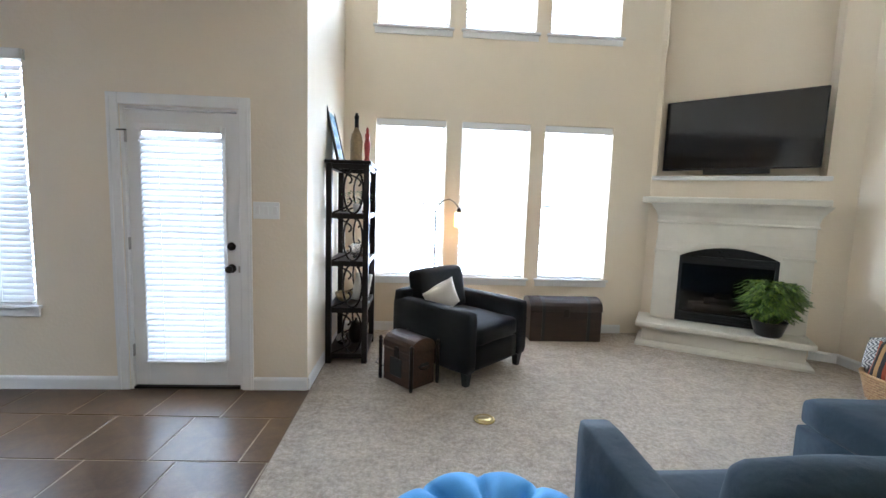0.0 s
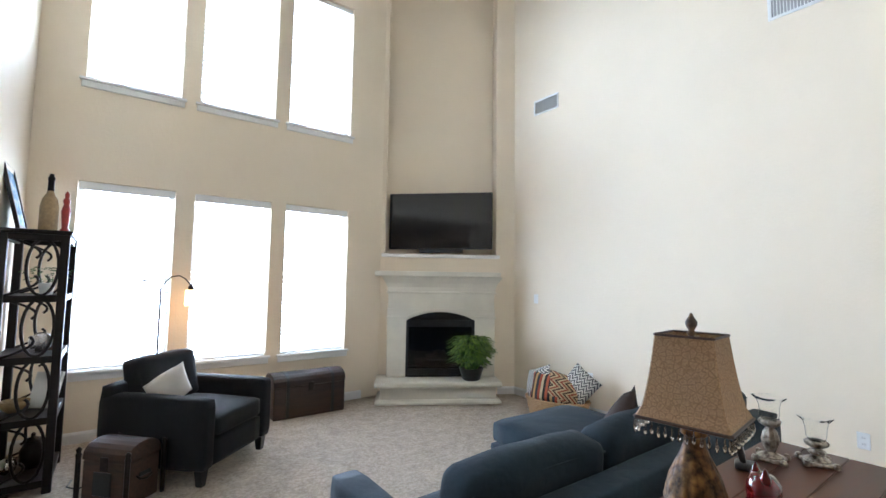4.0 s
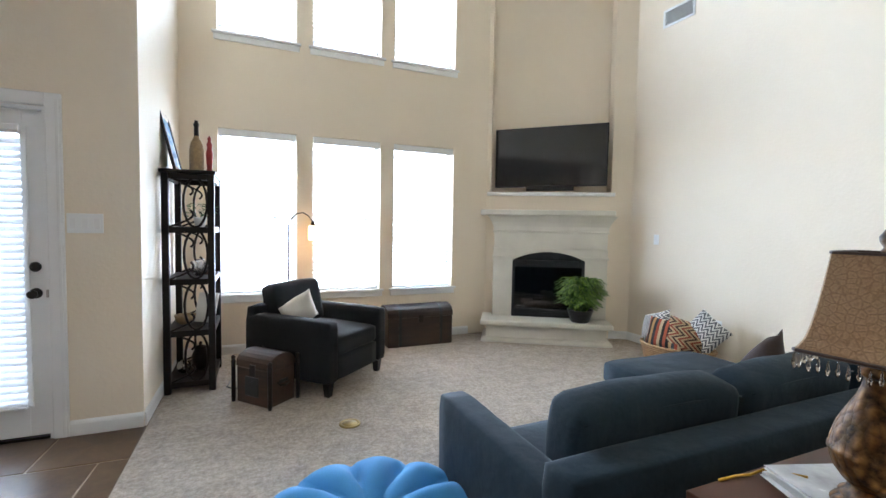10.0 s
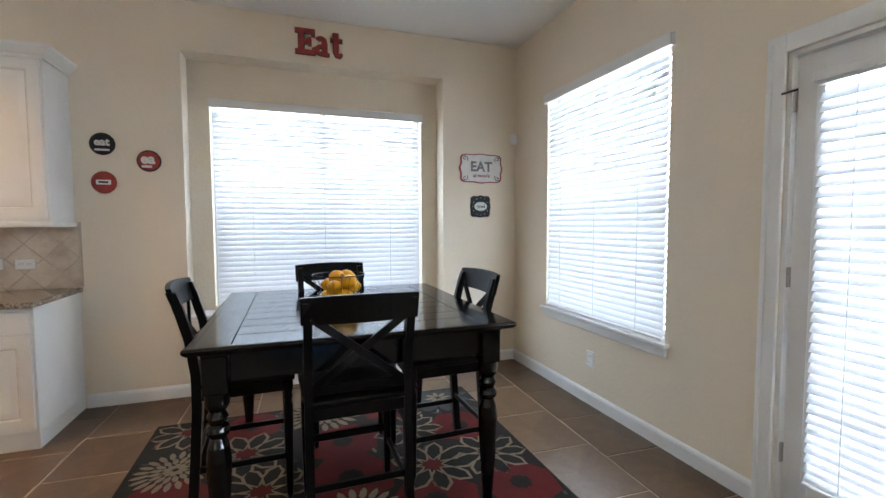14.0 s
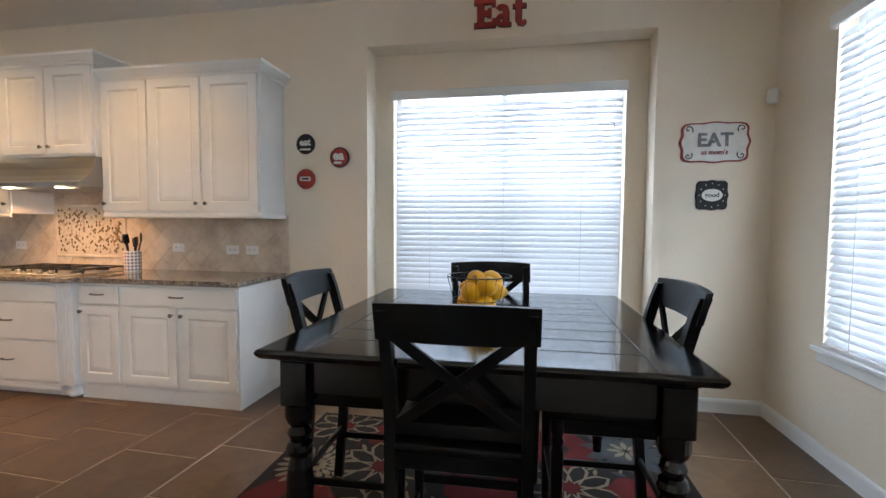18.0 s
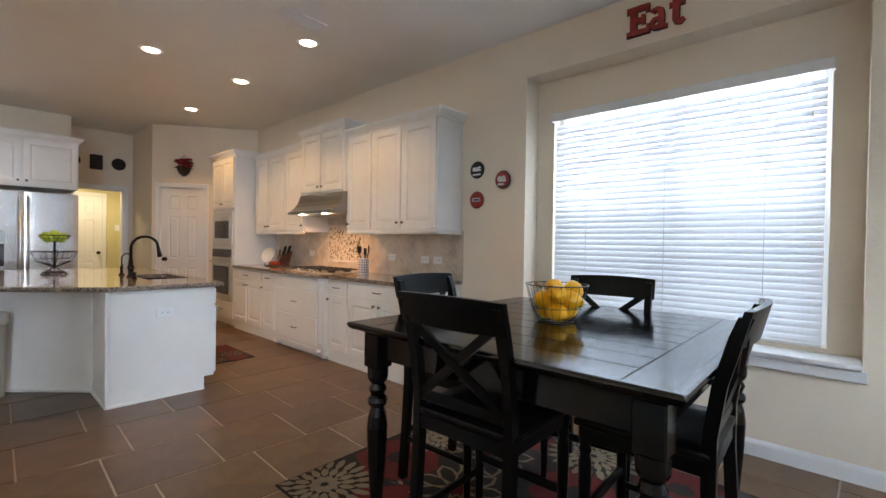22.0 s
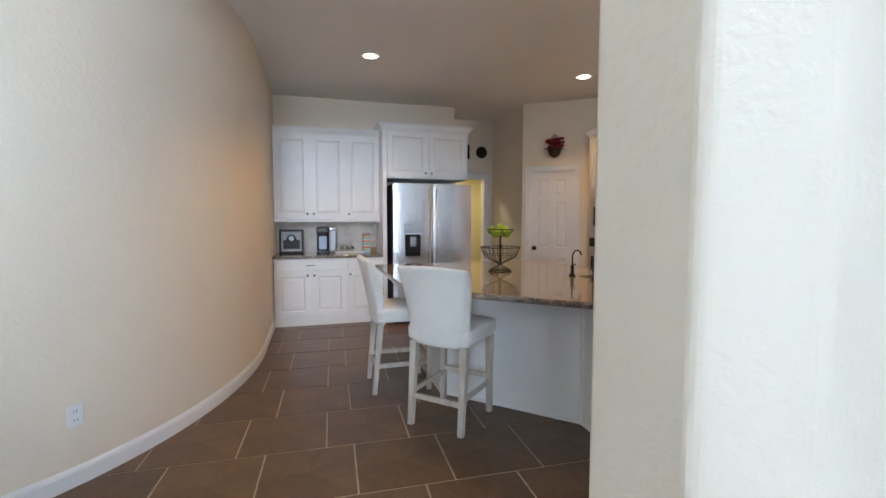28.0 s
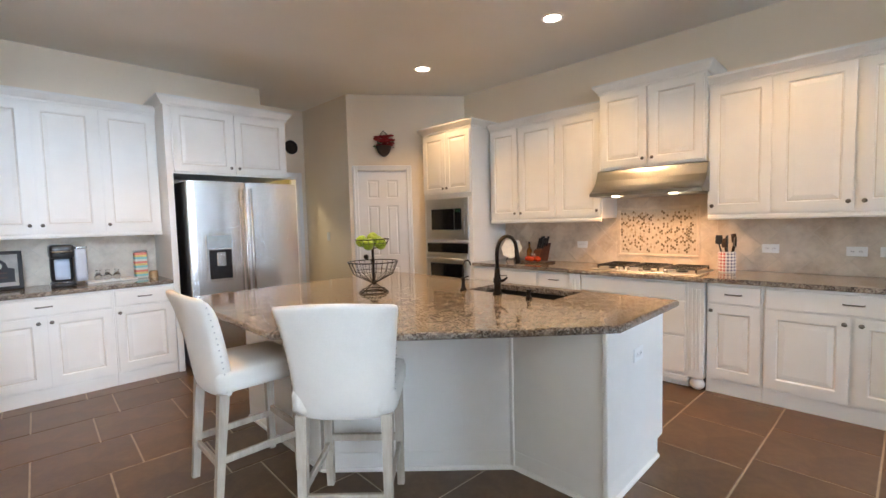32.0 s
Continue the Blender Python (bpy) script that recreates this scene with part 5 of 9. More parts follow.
def cab_door(parent, x0, x1, z0, z1, hinge, y=-0.02, name="door"):
    w, h = x1 - x0 - 0.004, z1 - z0 - 0.004
    fr = min(0.062, w * 0.2)
    b = panel_slab(w, h, 0.019, [(fr, fr, w - fr, h - fr)])
    bmesh.ops.translate(b, verts=b.verts, vec=(x0 + 0.002, y, z0 + 0.002))
    d = part(name, b, M_CAB, parent)
    d.data.materials.append(M_GLAZE)
    return d


def cab_drawer(parent, x0, x1, z0, z1, y=-0.02, pulls=1):
    d = part("drawer", box(x0 + 0.002, y, z0 + 0.002, x1 - 0.002, y + 0.019, z1 - 0.002, 0.004), M_CAB, parent)
    for k in range(pulls):
        cab_pull(d, x0 + (x1 - x0) * (k + 0.5) / pulls, (z0 + z1) / 2 + 0.005, y)
    return d


def base_unit(m, w, d, label, drawers, doors, kick=0.105, h=0.853, end=False):
    """Base cabinet: a row of drawers over doors. drawers and doors are lists of widths; a door's sign tells its knob's side."""
    c = thing("base_cabinet", m, label, "cabinet", "base cabinets")
    part("body", box(0.0005, 0.0, kick, w - 0.0005, d, h, 0.002), M_CAB, c)
    part("toe_kick", box(0.001, 0.004 if not end else 0.012, 0.001, w - 0.001, d, kick - 0.001), M_CAB, c)
    x = 0.0
    for dw in drawers:
        cab_drawer(c, x + 0.012, x + dw - 0.012, 0.70, h - 0.018)
        x += dw
    x = 0.0
    for dw in doors:
        w1 = abs(dw)
        dr = cab_door(c, x + 0.012, x + w1 - 0.012, kick + 0.025, 0.69, dw)
        cab_knob(dr, x + w1 - 0.04 if dw > 0 else x + 0.04, 0.645, -0.02)
        x += w1
    return c


def wall_unit(m, w, d, z0, z1, label, doors, name="wall_cabinet", rail=True):
    c = thing(name, m, label, "cabinet", "wall cabinets")
    part("body", box(0.0005, 0.0, z0, w - 0.0005, d, z1, 0.002), M_CAB, c)
    x = 0.0
    for dw in doors:
        w1 = abs(dw)
        dr = cab_door(c, x + 0.012, x + w1 - 0.012, z0 + 0.02, z1 - 0.03, dw)
        cab_knob(dr, x + w1 - 0.04 if dw > 0 else x + 0.04, z0 + 0.075, -0.02)
        x += w1
    return c


def crown(path, z, label="white painted crown moulding on the cabinets"):
    tagged(part("cabinet_crown", sweep_profile([(x, y, z) for x, y in path], CROWN), M_CAB), label, "crown", kind="structure")


def lightrail(path, z):
    tagged(part("cabinet_light_rail", sweep_profile([(x, y, z) for x, y in path], LIGHTRAIL), M_CAB), "white moulding under the wall cabinets", "trim", kind="structure")


XF, XU = -2.12, -2.40
WD = 0.617
west = lambda y, x=XF: pose(x, y, 0, 0, 0, 90)
base_unit(west(0.476), 0.934, WD, "white raised panel base cabinet with one wide drawer", [0.934], [0.467, -0.467])
base_unit(west(0.115), 0.36, WD, "narrow white raised panel base cabinet", [0.36], [-0.36])
# cooktop unit stands proud, between fluted posts on bun feet
c = thing("cooktop_cabinet", west(-0.90, XF + 0.05), "white cooktop cabinet with two deep drawers", "cabinet", "base cabinets")
part("body", box(0.001, 0, 0.10, 0.899, WD + 0.045, 0.853, 0.002), M_CAB, c)
part("toe_kick", box(0.001, 0.05, 0.001, 0.899, WD, 0.099), M_CAB, c)
part("top_panel", box(0.015, -0.019, 0.71, 0.885, 0.0, 0.835, 0.004), M_CAB, c)
cab_drawer(c, 0.013, 0.887, 0.425, 0.70)
cab_drawer(c, 0.013, 0.887, 0.125, 0.415)
part("base_rail", box(0.0, -0.012, 0.06, 0.9, 0.04, 0.10, 0.004), M_CAB, c)
for y in (0.002, -1.012):
    p = thing("fluted_post", west(y, XF + 0.055), "white fluted corner post with a bun foot", "post", "fluted posts")
    part("post", box(0.0, 0.0, 0.10, 0.11, WD + 0.05, 0.853, 0.003), M_CAB, p)
    for k in range(3):
        part("flute", box(0.02 + k * 0.028, -0.008, 0.16, 0.034 + k * 0.028, 0.001, 0.80, 0.003), M_CAB, p)
    part("bun_foot", lathe([(0.03, 0.001), (0.05, 0.02), (0.055, 0.045), (0.045, 0.07), (0.035, 0.08), (0.05, 0.09), (0.05, 0.099)], 18), M_CAB, p, m=pose(0.055, 0.06, 0), smooth=True)
base_unit(west(-1.384), 0.37, WD, "narrow white raised panel base cabinet", [0.37], [-0.37])
base_unit(west(-2.245), 0.86, WD, "white raised panel base cabinet beside the oven cabinet", [0.86], [0.43, -0.43])
wall_unit(west(0.045, XU), 1.355, 0.337, 1.36, 2.40, "white raised panel wall cabinet with three doors", [-0.43, 0.455, -0.47])
wall_unit(west(-2.2, XU), 1.355, 0.337, 1.36, 2.40, "white raised panel wall cabinet with three doors", [0.40, -0.465, 0.49])
wall_unit(west(-0.843, XU + 0.05), 0.885, 0.387, 1.80, 2.52, "raised white cabinet above the range hood", [0.4425, -0.4425], "hood_cabinet")
crown([(XU, 0.046), (XU, 1.402), (XW, 1.402)], 2.375)
crown([(XU, -2.2), (XU, -0.846)], 2.375)
crown([(XW, -0.845), (XU + 0.05, -0.845), (XU + 0.05, 0.044), (XW, 0.044)], 2.50)
lightrail([(XU, 0.05), (XU, 1.40), (XW, 1.40)], 1.325)
lightrail([(XU, -2.2), (XU, -0.85)], 1.325)
# tall oven cabinet
oc = thing("oven_cabinet", west(-3.05), "tall white cabinet with built-in microwave and wall oven", "cabinet")
part("body", box(0, 0.0, 0.1, 0.80, WD, 2.45, 0.002), M_CAB, oc)
part("toe_kick", box(0.001, 0.055, 0.001, 0.799, WD, 0.099), M_CAB, oc)
for a, s in (((0.012, 0.40), 1), ((0.40, 0.788), -1)):
    d = cab_door(oc, a[0], a[1], 1.70, 2.41, s)
    cab_knob(d, a[1] - 0.03 if s > 0 else a[0] + 0.03, 1.76, -0.02)
cab_drawer(oc, 0.012, 0.788, 0.125, 0.34)
crown([(XW, -3.052), (XF, -3.052), (XF, -2.245), (XW, -2.245)], 2.43)
mw = thing("microwave", west(-3.05), "stainless built-in microwave oven", "microwave")
part("trim_frame", box(0.05, -0.022, 1.15, 0.75, 0.0, 1.64, 0.004), M_STEELX, mw)
part("door_plate", box(0.11, -0.0265, 1.20, 0.69, -0.0225, 1.58, 0.004), M_STEELX, mw)
part("door_glass", box(0.15, -0.0305, 1.265, 0.53, -0.027, 1.515, 0.004), M_DARKGLASS, mw)
part("control_panel", box(0.54, -0.0305, 1.265, 0.65, -0.027, 1.515, 0.003), M_DARKGLASS, mw)
part("display", box(0.555, -0.032, 1.47, 0.635, -0.0307, 1.5), plain("dim_green_display", (0.02, 0.06, 0.05), 0.2), mw)
ov = thing("wall_oven", west(-3.05), "stainless built-in wall oven with dark glass door", "oven")
part("frame", box(0.05, -0.018, 0.37, 0.75, 0.0, 1.12, 0.004), M_STEELX, ov)
part("control_panel", box(0.06, -0.028, 0.99, 0.74, -0.0185, 1.105, 0.003), M_DARKGLASS, ov)
part("door_frame", box(0.06, -0.034, 0.40, 0.74, -0.0185, 0.975, 0.005), M_STEELX, ov)
part("door_glass", box(0.12, -0.0375, 0.46, 0.68, -0.0345, 0.86, 0.003), M_DARKGLASS, ov)
b = tube([(0.10, -0.075, 0.92), (0.70, -0.075, 0.92)], 0.011, 10)
for x in (0.14, 0.66):
    tube([(x, -0.034, 0.92), (x, -0.075, 0.92)], 0.008, 8, b)
part("handle", b, M_STEELX, ov, "steel bar handle", smooth=True)
# worktop
WT = [(XW + 0.003, -2.243), (XF + 0.035, -2.243), (XF + 0.035, -1.045), (XF + 0.095, -1.015), (XF + 0.095, 0.115), (XF + 0.035, 0.145), (XF + 0.035, 1.425), (XW + 0.003, 1.425)]
tagged(part("worktop_west", extrude_outline(WT, 0.855, 0.89, 0.007, 2), M_GRANITE), "polished speckled brown granite worktop", "worktop")


# tiled splashback: diamonds set in a rectangle
def clip(poly, lo, hi, axis):
    for sign, lim in ((1, lo), (-1, -hi)):
        out = []
        for i, p in enumerate(poly):
            q = poly[(i + 1) % len(poly)]
            a, c = sign * p[axis] - lim, sign * q[axis] - lim
            if a >= 0:
                out.append(p)
            if a * c < 0:
                t = a / (a - c)
                out.append((p[0] + (q[0] - p[0]) * t, p[1] + (q[1] - p[1]) * t))
        poly = out
        if not poly:
            break
    return poly


def splashback(name, m, rects, size, label, skip=None):
    """Diagonal tiles in rectangles (x0, z0, x1, z1) on the wall face y = 0, towards -y."""
    s = tagged(new(name), label, "splashback", kind="structure")
    s.matrix_basis = m
    b = bmesh.new()
    for x0, z0, x1, z1 in rects:
        box(x0, -0.006, z0, x1, -0.001, z1, bm=b)
    part("tile_bed", b, M_GROUT2, s)
    r = size / math.sqrt(2)
    for x0, z0, x1, z1 in rects:
        for i in range(-1, int((x1 - x0) / r) + 2):
            for k in range(-1, int((z1 - z0) / r) + 2):
                if (i + k) % 2:
                    continue
                cx, cz, h = x0 + i * r, z0 + k * r, r - 0.003
                poly = [(cx - h, cz), (cx, cz - h), (cx + h, cz), (cx, cz + h)]
                poly = clip(clip(poly, x0, x1, 0), z0, z1, 1)
                if len(poly) < 3:
                    continue
                if skip and all(skip[0] < p[0] < skip[2] and skip[1] < p[1] < skip[3] for p in poly):
                    continue
                bm = bmesh.new()
                fr = [bm.verts.new((x, -0.0115, z)) for x, z in poly]
                bk = [bm.verts.new((x, -0.0055, z)) for x, z in poly]
                try:
                    bm.faces.new(fr)
                    for n in range(len(poly)):
                        bm.faces.new((fr[n], bk[n], bk[(n + 1) % len(poly)], fr[(n + 1) % len(poly)]))
                    bmesh.ops.recalc_face_normals(bm, faces=bm.faces)
                except ValueError:
                    pass
                part("tile", bm, M_TRAV, s)
    return s


M_GROUT2 = plain("cream_grout", (0.58, 0.51, 0.42), 0.9, vary=0.1)
WM = pose(XW, 0, 0, 0, 0, 90)  # local x is the world's y
splashback("splashback_west", WM, [(-2.24, 0.891, -0.846, 1.36), (0.044, 0.891, 1.42, 1.36), (-0.844, 0.891, 0.042, 1.80)], 0.15, "diagonal travertine tile splashback", (-0.82, 0.98, -0.10, 1.45))
tagged(part("splashback_edge", box(1.421, -0.014, 0.891, 1.434, -0.002, 1.36, 0.004), M_TRAVF, m=WM.copy()), "travertine edge trim of the splashback", "trim", kind="structure")
mo = thing("mosaic_panel", WM, "framed mosaic of amber and cream glass chips over the cooktop", "mosaic")
mx0, mz0, mx1, mz1 = -0.80, 1.005, -0.118, 1.43
part("setting_bed", box(mx0, -0.016, mz0, mx1, -0.012, mz1), M_GROUT2, mo)
for a in ((mx0 - 0.025, mz0 - 0.025, mx1 + 0.025, mz0), (mx0 - 0.025, mz1, mx1 + 0.025, mz1 + 0.025), (mx0 - 0.025, mz0, mx0, mz1), (mx1, mz0, mx1 + 0.025, mz1)):
    part("frame_tile", box(a[0], -0.026, a[1], a[2], -0.012, a[3], 0.005), M_TRAVF, mo)
mm = Mat("glass_mosaic_chip", (0.4, 0.3, 0.2), 0.15)
mm.colour(mm.ramp(mm.node("ShaderNodeNewGeometry").outputs["Random Per Island"], [(0.0, (0.11, 0.075, 0.035)), (0.16, (0.17, 0.115, 0.055)), (0.24, (0.36, 0.26, 0.16)), (0.34, (0.55, 0.46, 0.35)), (0.6, (0.66, 0.58, 0.47)), (1.0, (0.60, 0.51, 0.40))]))
rnd = random.Random(8)
b = bmesh.new()
cw, ch = 0.0165, 0.026
for i in range(int((mx1 - mx0) / cw)):
    for k in range(int((mz1 - mz0) / ch) + 1):
        cx, cz = mx0 + cw * (i + 0.5), mz0 + ch * (k + (0.5 if i % 2 else 0.0))
        if not mz0 + 0.02 < cz < mz1 - 0.02:
            continue
        hw, hh = cw * 0.43, ch * 0.46
        ring = [(cx - hw, cz - hh * 0.55), (cx, cz - hh), (cx + hw, cz - hh * 0.55), (cx + hw, cz + hh * 0.55), (cx, cz + hh), (cx - hw, cz + hh * 0.55)]
        y = -0.019 - rnd.uniform(0, 0.0012)
        fr, bk = [b.verts.new((x, y, z)) for x, z in ring], [b.verts.new((x, -0.0155, z)) for x, z in ring]
        b.faces.new(fr)
        for n in range(6):
            b.faces.new((fr[n], bk[n], bk[(n + 1) % 6], fr[(n + 1) % 6]))
chips = part("mosaic_chip", b, mm.m, mo)
chips["kind"] = "stuff"


def wall_plate(m, label, kind="outlet", w=0.072, h=0.116):
    o = thing(kind, m, label, kind, "white wall plates")
    part("plate", box(-w / 2, -0.007, -h / 2, w / 2, -0.001, h / 2, 0.0025), M_PLASTIC, o)
    if kind == "outlet":
        for z in (-0.022, 0.022) if h > w else (0.0,):
            for x in ((0,) if h > w else (-0.022, 0.022)):
                part("socket", box(x - 0.016, -0.0085, z - 0.013, x + 0.016, -0.0072, z + 0.013, 0.002), M_TRIM, o)
                for sx in (-0.006, 0.006):
                    part("slot", box(x + sx - 0.0012, -0.0089, z - 0.004, x + sx + 0.0012, -0.0086, z + 0.005), M_BLACK, o)
    else:
        n = max(1, round(w / 0.07))
        for k in range(n):
            x = -w / 2 + w * (k + 0.5) / n
            part("rocker", box(x - 0.016, -0.0095, -0.033, x + 0.016, -0.0072, 0.033, 0.002), M_TRIM, o)
    return o


for y, z in ((0.42, 1.08), (0.93, 1.07), (1.11, 1.07), (-1.22, 1.08)):
    wall_plate(WM @ pose(y, -0.012, z), "white outlet plate on the travertine splashback", "outlet", 0.116, 0.072)

# range hood
# steel toned down in colour to stand for the dark floor it reflects
M_HOODSTEEL = steel("smoked_brushed_steel", "y", 0.28, 0.4)
hd = thing("range_hood", west(-0.865, XU), "stainless steel slanted range hood", "range hood")
b = bmesh.new()
prof = [(0.337, 1.795), (-0.055, 1.795), (-0.072, 1.76), (-0.095, 1.70), (-0.135, 1.645), (-0.19, 1.60), (-0.225, 1.585), (-0.225, 1.555), (0.337, 1.555)]
la = [b.verts.new((0.002, y, z)) for y, z in prof]
lb = [b.verts.new((0.928, y, z)) for y, z in prof]
b.faces.new(la[::-1])
b.faces.new(lb)
for i in range(len(prof)):
    b.faces.new((la[i], la[(i + 1) % len(prof)], lb[(i + 1) % len(prof)], lb[i]))
bmesh.ops.recalc_face_normals(b, faces=b.faces)
part("canopy", b, M_HOODSTEEL, hd)
part("filter", box(0.06, -0.12, 1.547, 0.87, 0.25, 1.5545), M_NICKEL, hd)
M_BULB = Mat("warm_lamp_glow", (1, 0.85, 0.6), 0.5, Emission_Strength=14.0)
M_BULB.b.inputs["Emission Color"].default_value = (1.0, 0.80, 0.52, 1)
M_BULB = M_BULB.m
for x in (0.22, 0.70):
    part("hood_lamp", lathe([(0.032, 0), (0.034, 0.004), (0.03, 0.0065)], 16), M_BULB, hd, "glowing round hood lamp", pose(x, -0.16, 1.5475))

# cooktop
ck = thing("gas_cooktop", pose(XF - 0.27, -0.40, 0.8905), "steel gas cooktop with black cast iron grates", "cooktop")
part("plate", box(-0.25, -0.44, 0.0, 0.25, 0.44, 0.008, 0.004), M_STEELX, ck)
for k, y in enumerate((-0.29, 0.0, 0.29)):
    b = bmesh.new()
    for q in (-0.12, 0.12):
        box(-0.21, y + q - 0.006, 0.03, 0.16, y + q + 0.006, 0.042, 0.002, b)
    for q in (-0.2, -0.08, 0.04, 0.15):
        box(q - 0.006, y - 0.12, 0.03, q + 0.006, y + 0.12, 0.042, 0.002, b)
    for qx in (-0.2, 0.15):
        for qy in (-0.12, 0.12):
            box(qx - 0.006, y + qy - 0.006, 0.008, qx + 0.006, y + qy + 0.006, 0.03, bm=b)
    part("grate", b, M_BLACK, ck)
    for q in (-0.12, 0.09):
        part("burner", lathe([(0.045, 0.008), (0.045, 0.018), (0.03, 0.022), (0.03, 0.028), (0.002, 0.03)], 16), M_BLACK, ck, m=pose(q, y, 0), smooth=True)
for k in range(5):
    part("knob", lathe([(0.019, 0.008), (0.019, 0.03), (0.013, 0.036), (0.002, 0.036)], 14), M_NICKEL, ck, "steel burner knob", pose(0.215, -0.2 + 0.1 * k, 0), True)

# ---------- coffee counter and refrigerator ----------
YF2 = -3.655
south = lambda x, y=YF2: pose(x, y, 0, 0, 0, 180)
base_unit(south(1.93), 0.89, 0.61, "white base cabinet under the coffee counter", [0.89], [0.445, -0.445])
base_unit(south(1.04), 0.465, 0.61, "narrow white base cabinet beside the refrigerator", [0.465], [-0.465])
wall_unit(south(1.93, -3.935), 1.355, 0.333, 1.345, 2.47, "white wall cabinet above the coffee counter", [0.4517, -0.4517, -0.4516])
wall_unit(south(0.52), 1.12, 0.61, 1.885, 2.53, "white cabinet above the refrigerator", [0.56, -0.56])
tagged(part("fridge_panel", box(0.52, -4.268, 0.0, 0.573, YF2 + 0.02, 2.53, 0.003), M_CAB), "white side panel beside the refrigerator", "panel")
crown([(1.93, -3.935), (0.575, -3.935)], 2.45)
crown([(0.575, -4.27), (0.575, YF2 + 0.02), (-0.602, YF2 + 0.02), (-0.602, -4.27)], 2.51)
lightrail([(1.93, -3.935), (0.575, -3.935)], 1.312)
tagged(part("worktop_coffee", box(0.575, -4.268, 0.855, 1.937, YF2 + 0.03, 0.89, 0.007, segs=2), M_GRANITE), "polished speckled brown granite counter", "worktop")
splashback("splashback_coffee", pose(1.935, -4.27, 0, 0, 0, 180), [(0.0, 0.891, 1.36, 1.345)], 0.15, "diagonal travertine tile splashback behind the coffee counter")

fr = thing("refrigerator", pose(-0.045, -3.40, 0), "stainless side by side refrigerator with ice dispenser", "refrigerator")
part("body", box(-0.52, -0.84, 0.02, 0.52, -0.055, 1.80, 0.004), M_BLACK, fr, "black refrigerator body")
for k, (a, c) in enumerate(((0.01, 0.52), (-0.52, 0.002))):
    b = bmesh.new()
    n = 10
    top = []
    for i in range(n + 1):
        u = i / n
        x = a + (c - a) * u
        y = 0.02 * math.sin(math.pi * u) ** 0.6
        top.append((x, y))
    outline = [(a, -0.053)] + top + [(c, -0.053)]
    extrude_outline(outline[::-1], 0.06, 1.80, 0.004, bm=b)
    bmesh.ops.recalc_face_normals(b, faces=b.faces)
    part("door", b, M_STEEL, fr, "brushed stainless door")
for x in (0.035, -0.025):
    b = tube([(x, 0.06, 0.35), (x, 0.06, 1.74)], 0.010, 10)
    for z in (0.42, 1.65):
        tube([(x, 0.01, z), (x, 0.06, z)], 0.008, 8, b)
    part("handle", b, M_STEEL, fr, "long steel bar handle", smooth=True)
part("dispenser_frame", box(0.15, 0.018, 0.86, 0.40, 0.024, 1.30, 0.003), M_STEEL, fr)
part("dispenser_display", box(0.165, 0.0245, 1.17, 0.385, 0.028, 1.29, 0.003), plain("pale_display_plastic", (0.35, 0.42, 0.44), 0.2), fr)
part("dispenser_recess", box(0.175, 0.0245, 0.88, 0.375, 0.027, 1.155, 0.003), M_BLACK, fr, "black dispenser recess")
part("dispenser_spout", box(0.235, 0.0275, 1.0, 0.315, 0.055, 1.13, 0.006), M_SILVER, fr)
part("base_grille", box(-0.50, -0.05, 0.012, 0.50, -0.02, 0.055, 0.003), M_BLACK, fr)
for x in (-0.45, 0.45):
    for y in (-0.78, -0.12):
        part("foot", lathe([(0.02, 0), (0.02, 0.019)], 10), M_BLACK, fr, m=pose(x, y, 0))

# ---------- island ----------
isl = thing("kitchen_island", pose(0, 0, 0), "white panelled kitchen island with clipped corner", "island")
body = [(-0.965, 0.185), (-0.235, 0.185), (-0.235, -0.345), (0.50, -1.10), (0.50, -2.12), (-0.965, -2.12)]
b = extrude_outline([(-0.945, -0.2811), (-0.5801, -0.2811), (-0.5801, -1.0), (-0.945, -1.0)][::-1], 0.105, 0.68)
for o in ([(-0.965, 0.185), (-0.235, 0.185), (-0.235, -0.281), (-0.965, -0.281)], [(-0.58, -0.281), (-0.235, -0.281), (-0.235, -0.345), (0.402, -1.0), (-0.58, -1.0)],
          [(-0.965, -1.0), (0.402, -1.0), (0.50, -1.10), (0.50, -2.12), (-0.965, -2.12)], [(-0.965, -0.281), (-0.945, -0.281), (-0.945, -1.0), (-0.965, -1.0)]):
    part("carcass", extrude_outline(o[::-1], 0.105, 0.853), M_CAB, isl)
part("body", b, M_CAB, isl)
foot = [(-0.889, 0.185), (-0.235, 0.185), (-0.235, -0.345), (0.50, -1.10), (0.50, -2.12), (-0.889, -2.12)]
part("plinth", extrude_outline(foot[::-1], 0.001, 0.104), M_CAB, isl)
for p, q in (((-0.889, 0.185), (-0.235, 0.185)), ((-0.235, 0.185), (-0.235, -0.345)), ((-0.235, -0.345), (0.50, -1.10)), ((0.50, -1.10), (0.50, -2.12))):
    part("base_moulding", sweep_profile([(*q, 0.001), (*p, 0.001)], [(0.001, 0), (0.012, 0), (0.012, 0.012), (0.006, 0.02), (0.001, 0.022)]), M_CAB, isl)
for x, y in ((-0.235, 0.185), (-0.235, -0.345), (0.50, -1.10)):
    part("corner_bead", box(x - 0.012, y - 0.012, 0.02, x + 0.012, y + 0.012, 0.852, 0.004), M_CAB, isl)
for k in range(5):
    d = thing("island_cabinet_front", pose(-0.965, 0.18 - 0.46 * k, 0, 0, 0, -90), "white raised panel island cabinet door and drawer", "cabinet front", "island fronts")
    dr = cab_door(d, 0.005, 0.45, 0.125, 0.69, 1)
    cab_knob(dr, 0.04, 0.645, -0.02)
    cab_drawer(d, 0.005, 0.45, 0.70, 0.835)
